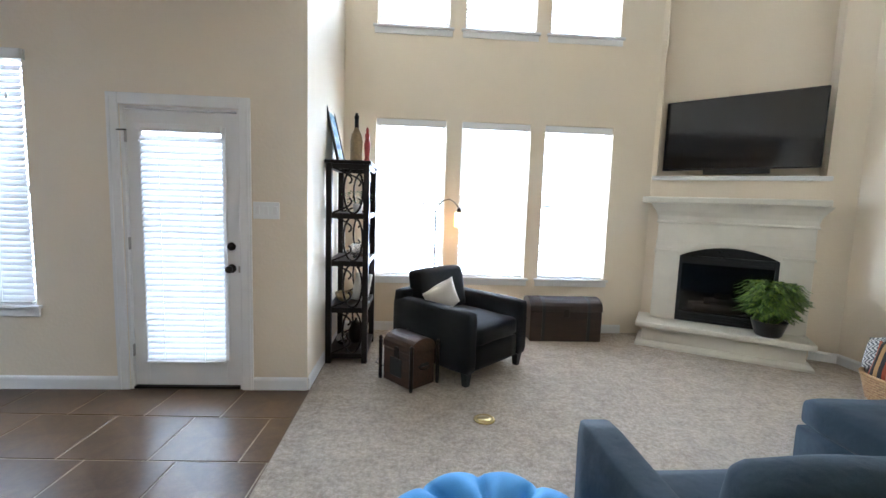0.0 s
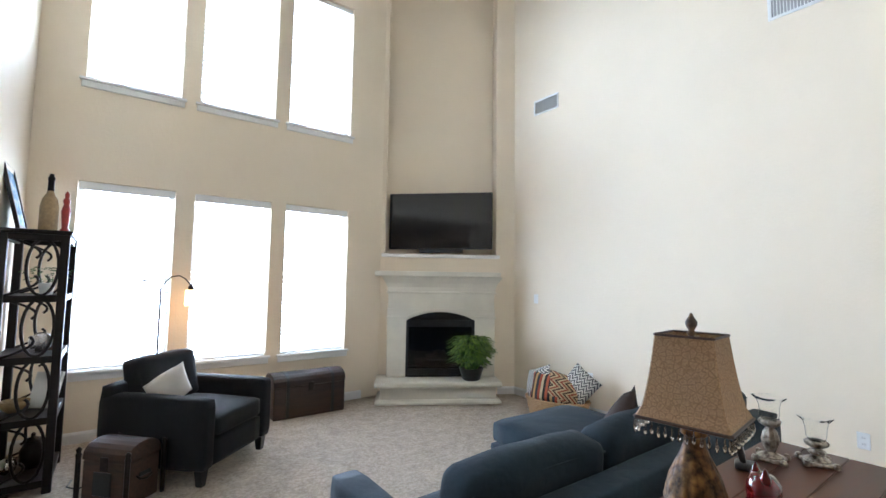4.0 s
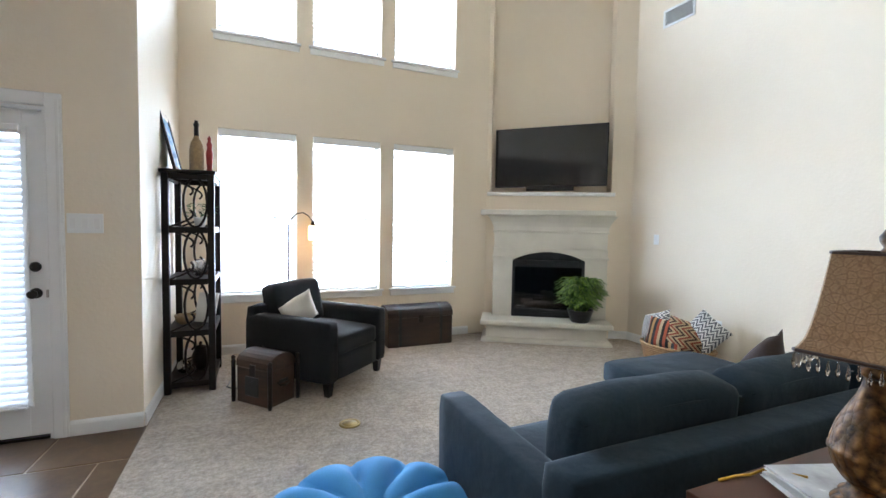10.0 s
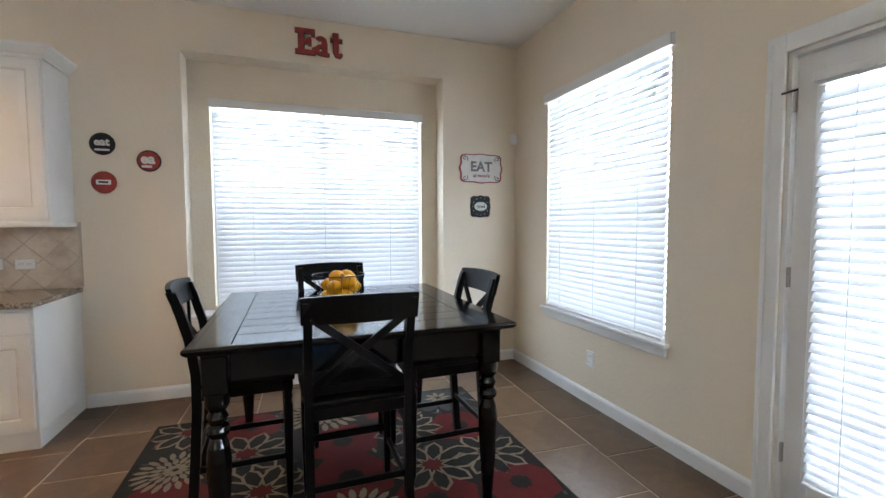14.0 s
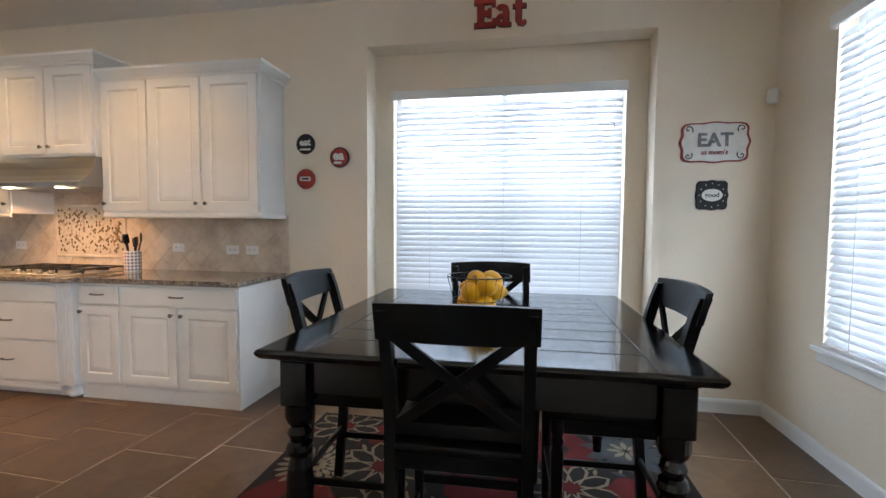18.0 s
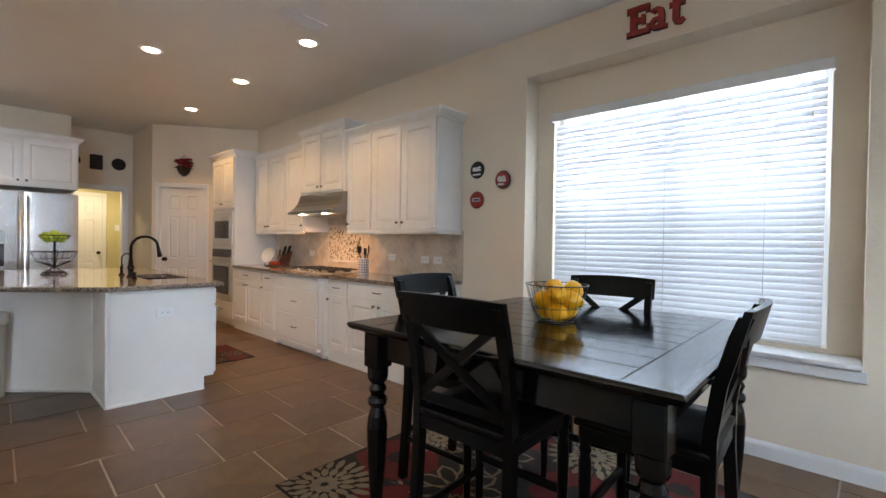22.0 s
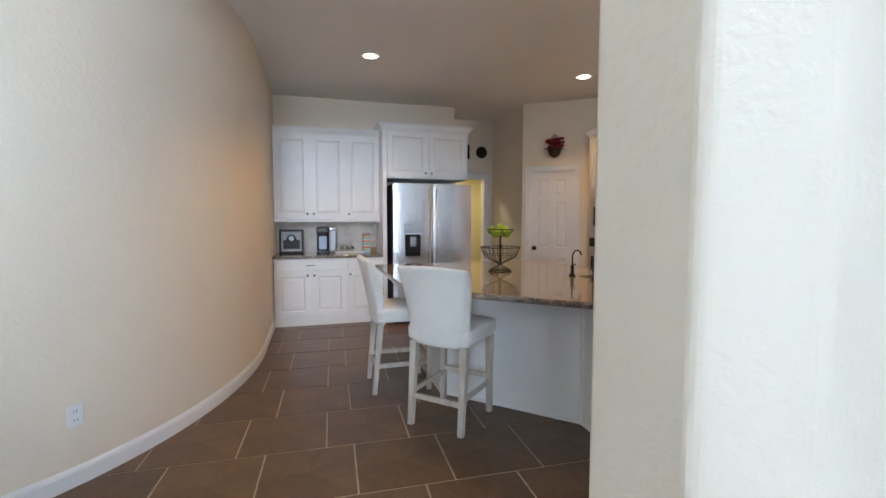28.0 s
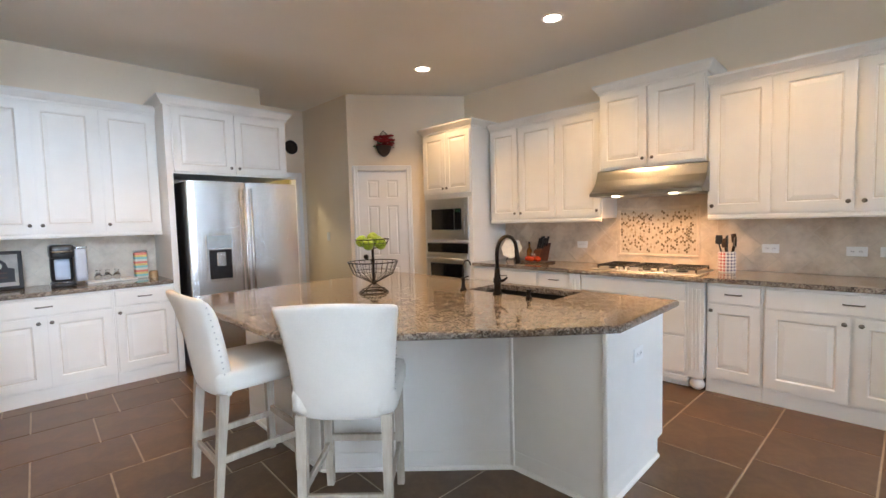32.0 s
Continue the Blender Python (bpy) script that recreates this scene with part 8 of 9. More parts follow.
def slab_letters(name, material, parent, grow, y0, y1):
    """Heavy slab serif letters E, a, t, each cut from one board."""
    def done(letter, bm):
        bmesh.ops.recalc_face_normals(bm, faces=bm.faces)
        part(name, bm, material, parent, "letter " + letter if grow == 0 else "")
    g = grow
    b = stroke(bmesh.new(), [(-0.165, -0.1 - g), (-0.165, 0.1 + g)], 0.042 + 2 * g, y0, y1)
    for z, x1 in ((0.083, -0.062), (0.0, -0.095), (-0.083, -0.058)):
        stroke(b, [(-0.208 - g if z else -0.16, z), (x1 + g, z)], 0.034 + 2 * g, y0 + 0.0004, y1)
    for x, z0, z1 in ((-0.071, 0.1, 0.042), (-0.067, -0.1, -0.04), (-0.1, -0.034, 0.034)):
        stroke(b, [(x, z0), (x, z1)], 0.019 + 2 * g, y0 + 0.0008, y1)
    done("E", b)
    b = stroke(bmesh.new(), [(0.018, -0.1 - g), (0.018, 0.0), (0.011, 0.03), (-0.006, 0.041), (-0.026, 0.038), (-0.038, 0.022)], [0.036 + 2 * g] * 3 + [0.026 + 2 * g] * 2 + [0.034 + 2 * g], y0, y1)
    ring = [(-0.014 + 0.028 * math.cos(a), -0.055 + 0.03 * math.sin(a)) for a in [2 * math.pi * k / 16 for k in range(16)]]
    stroke(b, ring, 0.026 + 2 * g, y0 + 0.0004, y1, True)
    stroke(b, [(0.012, -0.088), (0.052 + g, -0.088)], 0.024 + 2 * g, y0 + 0.0008, y1)
    done("a", b)
    b = stroke(bmesh.new(), [(0.108, 0.092 + g), (0.108, -0.06), (0.118, -0.084), (0.138, -0.088), (0.158, -0.07)], [0.038 + 2 * g] * 2 + [0.032 + 2 * g] * 2 + [0.018 + 2 * g], y0, y1)
    stroke(b, [(0.07 - g, 0.036), (0.158 + g, 0.036)], 0.026 + 2 * g, y0 + 0.0004, y1)
    done("t", b)


slab_letters("letter", M_SIGNRED, ea, 0.0, -0.012, 0.008)
slab_letters("letter_backing", M_SIGNBLACK, ea, 0.006, 0.0085, 0.0125)


def plaque(m, w, h, mat, rim, label, lobes=0.12):
    """A shaped metal plaque with a rim."""
    p = thing("wall_plaque", m, label, "wall sign", "signs on the dining wall")

    def outline(k):
        out = []
        for i in range(48):
            a = 2 * math.pi * i / 48
            c, s = math.cos(a), math.sin(a)
            q = (abs(c) ** 5 + abs(s) ** 5) ** (-1 / 5)
            wave = 1 + 0.035 * math.cos(8 * a)
            out.append((k * w / 2 * c * q * wave, k * h / 2 * s * q * wave))
        return out
    part("rim", upright(outline(1.0), -0.012, -0.001), rim, p)
    part("face", upright(outline(0.93), -0.015, -0.0122), mat, p)
    return p


p = plaque(WM @ pose(4.555, 0, 1.855), 0.43, 0.27, M_SIGNWHITE, M_SIGNRED, "white scrolled metal sign reading EAT at mom's")
letters("lettering", "EAT", 0.125, 0.0012, M_SIGNGREY, p, pose(0, -0.0165, 0.012, 90), 0.004)
letters("small_lettering", "at mom's", 0.045, 0.0012, M_SIGNRED, p, pose(0, -0.0165, -0.068, 90), 0.001)
for sx in (-1, 1):
    for sz in (-1, 1):
        pts = [(sx * (0.165 - 0.03 * u * math.cos(7 * u)), -0.0165, sz * (0.088 - 0.03 * u * math.sin(7 * u))) for u in [i / 14 for i in range(15)]]
        part("scroll", tube(pts, 0.0035, 5), M_SIGNBLACK, p)
p = plaque(WM @ pose(4.55, 0, 1.50), 0.20, 0.20, M_SIGNBLACK, M_SIGNBLACK, "black metal sign with a white label reading good")
part("label", upright([(0.062 * math.cos(2 * math.pi * i / 24) * (1.05), 0.042 * math.sin(2 * math.pi * i / 24)) for i in range(24)], -0.0175, -0.0155), M_SIGNWHITE, p)
letters("lettering", "good", 0.044, 0.0006, M_SIGNBLACK, p, pose(0, -0.0182, 0.0, 90), 0.0008)
for k in range(12):
    a = 2 * math.pi * k / 12
    part("stud", lathe([(0.004, 0), (0.003, 0.002)], 6), M_SIGNWHITE, p, m=pose(0.08 * math.cos(a), -0.0152, 0.08 * math.sin(a), 90))


def disc_sign(y, z, mat, rim, label):
    d = thing("round_sign", WM @ pose(y, 0, z), label, "wall sign", "round signs on the dining wall")
    part("rim", lathe([(0.078, 0.001), (0.08, 0.008), (0.076, 0.014), (0.07, 0.013)], 28), rim, d, m=pose(0, 0, 0, 90), smooth=True)
    part("face", lathe([(0.071, 0.008), (0.070, 0.0145), (0.06, 0.0165), (0.004, 0.018)], 28), mat, d, m=pose(0, 0, 0, 90), smooth=True)
    return d


d = disc_sign(1.585, 1.92, M_SIGNBLACK, M_SIGNBLACK, "round black and white bottle cap sign reading eat")
letters("lettering", "eat", 0.075, 0.001, M_SIGNWHITE, d, pose(0, -0.0195, 0.012, 90), 0.003)
part("bar", box(-0.045, -0.0195, -0.05, 0.045, -0.017, -0.036), M_SIGNWHITE, d)
d = disc_sign(1.87, 1.81, M_SIGNRED, M_SIGNBLACK, "round red and white bottle cap sign reading ea")
letters("lettering", "ea", 0.10, 0.001, M_SIGNWHITE, d, pose(-0.005, -0.0195, 0.012, 90), 0.004)
part("bar", box(-0.045, -0.0195, -0.05, 0.02, -0.017, -0.034), M_SIGNWHITE, d)
d = disc_sign(1.585, 1.645, M_SIGNRED, M_SIGNRED, "round red bottle cap sign with a white label")
part("label", box(-0.045, -0.0195, -0.016, 0.045, -0.0172, 0.018, 0.004), M_SIGNWHITE, d)
part("word_bar", box(-0.03, -0.0205, -0.006, 0.03, -0.0196, 0.008), M_SIGNBLACK, d)

# wire bowl of lemons
M_LEMON = plain("lemon_peel", (0.90, 0.44, 0.008), 0.4, vary=0.12, scale=25, bump=0.0012, grain=260)
TT = 0.886
WB = pose(-1.42, 3.10, TT) @ Matrix.Scale(1.22, 4)
wb = thing("wire_bowl", WB, "black wire fruit bowl on the dining table", "bowl")
n = 20
for k in range(n):
    a = 2 * math.pi * k / n
    part("wire", tube([(r * math.cos(a), r * math.sin(a), z) for r, z in ((0.065, 0.004), (0.085, 0.03), (0.102, 0.08), (0.118, 0.14))], 0.0009, 5), M_BLACK, wb)
for r, z, t in ((0.065, 0.0035, 0.003), (0.095, 0.055, 0.0015), (0.118, 0.14, 0.0022)):
    part("hoop", tube([(r * math.cos(2 * math.pi * i / 28), r * math.sin(2 * math.pi * i / 28), z) for i in range(28)], t, 6, closed=True), M_BLACK, wb, smooth=True)
part("handle", tube([(0.118, 0.0, 0.14), (0.15, 0, 0.15), (0.155, 0.0, 0.152)], 0.008, 8), M_WICKER, wb)
lem = lathe([(0.004, -0.043), (0.012, -0.038), (0.026, -0.022), (0.031, 0.0), (0.026, 0.022), (0.012, 0.038), (0.006, 0.044), (0.002, 0.046)], 14)
lemon_me = bpy.data.meshes.new("lemon")
for f_ in lem.faces:
    f_.smooth = True
lem.to_mesh(lemon_me)
lem.free()
lemon_me.materials.append(M_LEMON)
rnd = random.Random(6)
for k, (x, y, z) in enumerate(((0.035, 0.02, 0.038), (-0.035, 0.025, 0.038), (0.0, -0.042, 0.038), (0.055, -0.025, 0.085), (-0.05, -0.03, 0.085), (0.0, 0.055, 0.085), (0.0, -0.01, 0.125), (0.06, 0.035, 0.11), (-0.05, 0.045, 0.118))):
    o = tagged(new("lemon", lemon_me), "ripe yellow lemon in the wire bowl", "lemon", "lemons in the bowl")
    o.matrix_basis = WB @ pose(x, y, z, rnd.uniform(50, 120), rnd.uniform(0, 60), rnd.uniform(0, 360)) @ Matrix.Scale(1.16, 4)

# tiered wire basket with green apples on the island
M_APPLE = plain("green_apple_skin", (0.28, 0.42, 0.03), 0.3, vary=0.2, scale=18, bump=0)
TB = pose(-0.12, -1.42, 0.8905) @ Matrix.Scale(1.1, 4)
tb = thing("tiered_basket", TB, "dark wire two tier fruit basket on the island", "fruit basket")
def wire_dish(r0, r1, z0, z1, n):
    for k in range(n):
        a = 2 * math.pi * k / n
        part("wire", tube([(r0 * math.cos(a), r0 * math.sin(a), z0), ((r0 + (r1 - r0) * 0.75) * math.cos(a), (r0 + (r1 - r0) * 0.75) * math.sin(a), z0 + (z1 - z0) * 0.4), (r1 * math.cos(a), r1 * math.sin(a), z1)], 0.0017, 5), M_BRONZE, tb)
    for q in (0.0, 0.55, 1.0):
        r, z = r0 + (r1 - r0) * q ** 0.6, z0 + (z1 - z0) * q
        part("hoop", tube([(r * math.cos(2 * math.pi * i / 30), r * math.sin(2 * math.pi * i / 30), z) for i in range(30)], 0.0035 if q == 1 else 0.002, 6, closed=True), M_BRONZE, tb, smooth=True)
wire_dish(0.02, 0.155, 0.065, 0.195, 24)
wire_dish(0.035, 0.105, 0.28, 0.335, 18)
for r, z in ((0.09, 0.004), (0.075, 0.02)):
    part("foot_ring", tube([(r * math.cos(2 * math.pi * i / 28), r * math.sin(2 * math.pi * i / 28), z) for i in range(28)], 0.004, 6, closed=True), M_BRONZE, tb, smooth=True)
for k in range(8):
    a = 2 * math.pi * k / 8
    part("foot_wire", tube([(0.09 * math.cos(a), 0.09 * math.sin(a), 0.004), (0.05 * math.cos(a), 0.05 * math.sin(a), 0.03), (0.01 * math.cos(a), 0.01 * math.sin(a), 0.06)], 0.0025, 5), M_BRONZE, tb)
part("stem", lathe([(0.01, 0.05), (0.014, 0.07), (0.008, 0.09), (0.008, 0.18), (0.013, 0.2), (0.008, 0.22), (0.008, 0.275), (0.012, 0.285)], 12), M_BRONZE, tb, smooth=True)
ap = lathe([(0.006, -0.03), (0.02, -0.033), (0.034, -0.015), (0.037, 0.005), (0.028, 0.028), (0.012, 0.032), (0.003, 0.026)], 14)
apple_me = bpy.data.meshes.new("apple")
for f_ in ap.faces:
    f_.smooth = True
ap.to_mesh(apple_me)
ap.free()
apple_me.materials.append(M_APPLE)
for k, (x, y, z) in enumerate(((0.045, 0.02, 0.306), (-0.04, 0.03, 0.306), (0.0, -0.05, 0.306), (0.0, 0.0, 0.34), (0.055, -0.035, 0.325), (-0.055, -0.03, 0.32))):
    o = tagged(new("apple", apple_me), "green apple in the tiered basket", "apple", "apples in the basket")
    o.matrix_basis = TB @ pose(x, y, z, 15 * k, 20, 50 * k)

# west counter
WC = lambda x, y, rz=0: pose(x, y, 0.8905, 0, 0, rz)
def gingham(name, first, second, ground, rows, columns):
    """Painted checks round a crock: one colour on each half, paler where only one band runs."""
    m = Mat(name, ground, 0.3)
    sep = m.node("ShaderNodeSeparateXYZ")
    m.link(m.coords(), sep.inputs[0])
    around = m.maths("FRACT", m.maths("MULTIPLY", m.maths("ARCTAN2", sep.outputs[1], sep.outputs[0]), columns / (2 * math.pi)))
    up = m.maths("FRACT", m.maths("MULTIPLY", sep.outputs[2], rows))
    share = m.maths("MULTIPLY", m.maths("ADD", m.maths("GREATER_THAN", around, 0.5), m.maths("GREATER_THAN", up, 0.5)), 0.5)
    share = m.maths("POWER", share, 1.6)
    ink = m.mix(m.maths("GREATER_THAN", sep.outputs[1], 0.0), first, second)
    m.colour(m.mix(share, ground, ink))
    return m.m


M_GINGHAM = gingham("red_navy_gingham_glaze", (0.42, 0.03, 0.025), (0.09, 0.085, 0.16), (0.76, 0.73, 0.68), 38, 15)
cr = thing("utensil_crock", WC(-2.53, 0.16), "checked red and blue utensil crock", "crock")
part("crock", lathe([(0.058, 0), (0.062, 0.006), (0.062, 0.165), (0.058, 0.17), (0.054, 0.165), (0.054, 0.02)], 28), M_GINGHAM, cr, smooth=True)
for k, (a, L, mat) in enumerate(((0.2, 0.27, M_BLACK), (1.3, 0.25, M_BLACK), (2.4, 0.28, M_TRUNK), (3.6, 0.24, M_BOXWOOD), (4.8, 0.27, M_BLACK))):
    u = thing("kitchen_utensil", WC(-2.53, 0.16), "dark spoon or spatula standing in the crock", "utensil", "utensils in the crock")
    dx, dy = 0.03 * math.cos(a), 0.03 * math.sin(a)
    part("handle", tube([(dx * 0.3, dy * 0.3, 0.03), (dx * 2.0, dy * 2.0, L - 0.03)], 0.006, 6), mat, u)
    b = soft_box(0.05, 0.014, 0.075, 0.006, 0, 4)
    part("head", b, mat, u, m=pose(dx * 2.0, dy * 2.0, L - 0.04, 0, 12 * math.cos(a), 25 * k), smooth=True)
kb = thing("knife_block", WC(-2.50, -1.62, 75), "dark wooden knife block with black knives", "knife block")
b = box(-0.055, -0.08, 0, 0.055, 0.08, 0.17, 0.005)
for v in b.verts:
    if v.co.z > 0.1:
        v.co.y += 0.05
        v.co.z += 0.04 * (v.co.y - 0.05) / 0.08
part("block", b, M_TABLEWOOD, kb)
for k in range(6):
    part("knife_handle", tube([(-0.035 + 0.035 * (k % 3), 0.01 + 0.06 * (k // 3), 0.15), (-0.035 + 0.035 * (k % 3), 0.05 + 0.06 * (k // 3), 0.26 + 0.02 * (k % 2))], 0.011, 8), M_BLACK, kb, smooth=True)
part("label", box(-0.03, -0.086, 0.05, 0.03, -0.0805, 0.1), M_SILVER, kb)
bo = thing("cutting_board", WC(-2.42, -1.60), "small wooden board with tomatoes", "board")
part("board", box(-0.10, -0.17, 0, 0.08, 0.17, 0.018, 0.005), M_BOXWOOD, bo)
M_TOMATO = plain("tomato_skin", (0.5, 0.05, 0.015), 0.2, vary=0.2, bump=0)
for k, (x, y) in enumerate(((-2.40, -1.70), (-2.36, -1.63), (-2.43, -1.60), (-2.37, -1.55))):
    t_ = thing("tomato", pose(x, y, 0.909), "small red tomato on the board", "tomato", "tomatoes on the board")
    part("fruit", lathe([(0.012, 0), (0.028, 0.008), (0.034, 0.025), (0.028, 0.045), (0.01, 0.054), (0.002, 0.052)], 14), M_TOMATO, t_, smooth=True)
ol = thing("oil_bottle", WC(-2.55, -1.78), "amber oil bottle on the worktop", "bottle")
part("bottle", lathe([(0.03, 0), (0.032, 0.01), (0.032, 0.12), (0.012, 0.16), (0.012, 0.2)], 14), plain("amber_glass", (0.15, 0.06, 0.01), 0.1, bump=0), ol, smooth=True)
part("cap", lathe([(0.013, 0.2), (0.013, 0.22), (0.004, 0.222)], 10), M_BLACK, ol)
pt = thing("scalloped_plate", WC(-2.52, -1.98), "white scalloped plate on a dark stand", "plate")
part("plate", lathe([(0.05, 0), (0.09, 0.008), (0.118, 0.016), (0.115, 0.02), (0.085, 0.012), (0.004, 0.006)], 48, flute=8, depth=0.05), M_SIGNWHITE, pt, m=pose(0.03, 0, 0.14, 0, 72, 18), smooth=True)
part("stand", tube([(0.07, -0.06, 0.0), (0.05, -0.05, 0.03), (0.0, -0.05, 0.10), (-0.03, 0.0, 0.12), (0.0, 0.05, 0.10), (0.05, 0.05, 0.03), (0.07, 0.06, 0.0)], 0.005, 6), M_BLACK, pt, smooth=True)

# coffee counter
SC = lambda x, y, rz=0: pose(x, y, 0.8905, 0, 0, rz)
fs = thing("framed_sign", SC(1.735, -4.12, 180) @ pose(0, 0, 0, -8) @ Matrix.Scale(1.12, 4), "dark framed white coffee sign leaning on the splashback", "sign")
for a in ((-0.14, 0, 0.14, 0.025), (-0.14, 0.265, 0.14, 0.29), (-0.14, 0.025, -0.115, 0.265), (0.115, 0.025, 0.14, 0.265)):
    part("frame_bar", box(a[0], -0.016, a[1], a[2], 0.0, a[3], 0.003), M_ESPRESSO, fs)
part("panel", box(-0.115, -0.008, 0.025, 0.115, -0.002, 0.265), plain("whitewashed_board", (0.5, 0.48, 0.45), 0.7, vary=0.35, scale=12), fs)
part("emblem", upright([(-0.095, 0.055), (0.095, 0.055), (0.095, 0.155), (0.06, 0.165), (0.05, 0.2), (0.025, 0.225), (-0.025, 0.225), (-0.05, 0.2), (-0.06, 0.165), (-0.095, 0.155)], -0.0125, -0.0085), M_SIGNBLACK, fs)
part("emblem_face", lathe([(0.03, 0), (0.028, 0.002)], 20), M_SIGNWHITE, fs, m=pose(0, -0.0127, 0.18, 90))
for k in range(2):
    part("word_bar", box(-0.055, -0.0145, 0.085 + 0.035 * k, 0.055, -0.0127, 0.097 + 0.035 * k), M_BOXWOOD, fs)
km = thing("coffee_maker", SC(1.33, -4.03, 180) @ Matrix.Scale(1.1, 4), "black single cup coffee maker with a side tank", "coffee maker")
part("base", soft_box(0.15, 0.24, 0.03, 0.01, 0, 5), M_BLACK, km, smooth=True)
part("body", soft_box(0.14, 0.13, 0.22, 0.02, 0, 5), M_BLACK, km, m=pose(0, 0.055, 0.03), smooth=True)
part("head", soft_box(0.15, 0.24, 0.11, 0.025, 0, 6), M_BLACK, km, m=pose(0, 0, 0.22), smooth=True)
part("brew_lever", tube([(-0.06, -0.09, 0.29), (-0.055, -0.13, 0.275), (0.055, -0.13, 0.275), (0.06, -0.09, 0.29)], 0.009, 8), M_SILVER, km, smooth=True)
part("water_tank", soft_box(0.075, 0.2, 0.26, 0.012, 0, 5), translucent("clouded_water_tank", (0.78, 0.84, 0.93), 0.3, 0.2), km, m=pose(0.115, 0.01, 0.03), smooth=True)
part("tank_lid", soft_box(0.08, 0.205, 0.02, 0.006, 0, 4), M_SILVER, km, m=pose(0.115, 0.01, 0.291), smooth=True)
part("front_panel", soft_box(0.095, 0.018, 0.165, 0.008, 0, 4), plain("pale_blue_grey_plastic", (0.5, 0.58, 0.7), 0.25, vary=0.06), km, "pale blue-grey front", m=pose(0, -0.018, 0.05), smooth=True)
part("drip_tray", box(-0.055, -0.115, 0.031, 0.055, -0.01, 0.038, 0.003), M_SILVER, km)
tr = thing("serving_tray", SC(0.98, -4.06, 180), "pale serving tray with small glass ornaments", "tray")
part("tray", box(-0.19, -0.09, 0, 0.19, 0.09, 0.018, 0.006), M_SIGNWHITE, tr)
for k in range(3):
    og = thing("glass_ornament", SC(1.08 - 0.07 * k, -4.06) @ pose(0, 0, 0.0185), "small clear glass ornament on the tray", "ornament", "glass ornaments")
    part("glass", lathe([(0.02, 0), (0.028, 0.015), (0.03, 0.04), (0.016, 0.06), (0.012, 0.075), (0.02, 0.09)], 14), M_GLASS, og, smooth=True)
js = thing("candy_jar", SC(0.74, -4.10), "tall jar filled with striped coloured sachets", "jar")
part("jar", box(-0.05, -0.05, 0, 0.05, 0.05, 0.25, 0.008), stripes("striped_sachets", 12, [(0.6, 0.62, 0.55), (0.2, 0.5, 0.5), (0.65, 0.5, 0.2), (0.62, 0.2, 0.15)], (0, radians(90), 0)), js)
part("lid", box(-0.053, -0.053, 0.2505, 0.053, 0.053, 0.27, 0.006), M_SILVER, js)
cm = thing("small_canister", SC(0.66, -3.98), "small brown canister on the coffee counter", "canister")
part("body", lathe([(0.035, 0), (0.037, 0.005), (0.037, 0.06), (0.03, 0.07), (0.004, 0.074)], 16), M_CORK, cm, smooth=True)

# flower pocket over the pantry door and plates over the hall doorway
FPK = PD @ pose(0.03, -0.03, 2.22)
fk = thing("flower_basket", FPK, "wall basket of red roses over the pantry door", "flower basket")
part("pocket", lathe([(0.02, 0.0), (0.07, 0.04), (0.10, 0.12), (0.105, 0.13), (0.095, 0.13), (0.05, 0.03)], 18), M_TRUNK, fk, smooth=True)
part("hanger", tube([(-0.09, 0.0, 0.13), (-0.06, 0.01, 0.26), (0.0, 0.012, 0.33), (0.06, 0.01, 0.26), (0.09, 0.0, 0.13)], 0.006, 6), M_TRUNK, fk)
b = bmesh.new()
g = bmesh.new()
rnd = random.Random(3)
for k in range(34):
    a, r, z = rnd.uniform(0, 6.28), rnd.uniform(0.0, 0.10), rnd.uniform(0.13, 0.26)
    cx, cy = r * math.cos(a) * 1.15, -abs(r * math.sin(a)) * 0.55 - 0.01
    for q in range(4):
        rr = 0.015 + 0.009 * q
        for s in range(5):
            t0 = 2 * math.pi * s / 5 + q * 0.6
            u, v = Vector((math.cos(t0), math.sin(t0) * 0.8, 0)), Vector((-math.sin(t0), math.cos(t0) * 0.8, 0))
            o = Vector((cx, cy, z))
            b.faces.new([b.verts.new(o + u * rr * 0.4 - Vector((0, 0, 0.012))), b.verts.new(o + u * rr + v * rr * 0.7), b.verts.new(o + u * rr * 1.15 + Vector((0, 0, 0.022 - 0.004 * q))), b.verts.new(o + u * rr - v * rr * 0.7)])
for k in range(40):
    a, r, z = rnd.uniform(0, 6.28), rnd.uniform(0.04, 0.12), rnd.uniform(0.10, 0.22)
    o = Vector((r * math.cos(a), -abs(r * math.sin(a)) * 0.5, z))
    u = Vector((math.cos(a), -abs(math.sin(a)) * 0.4, rnd.uniform(-0.5, 0.4))) * 0.045
    v = Vector((-math.sin(a), 0.2, 0.3)) * 0.018
    g.faces.new([g.verts.new(o), g.verts.new(o + u * 0.5 + v), g.verts.new(o + u), g.verts.new(o + u * 0.5 - v)])
part("roses", b, plain("dark_red_petals", (0.3, 0.01, 0.012), 0.6, vary=0.4, scale=30), fk, "dark red roses")
part("leaves", g, M_LEAF, fk, "dark green leaves")
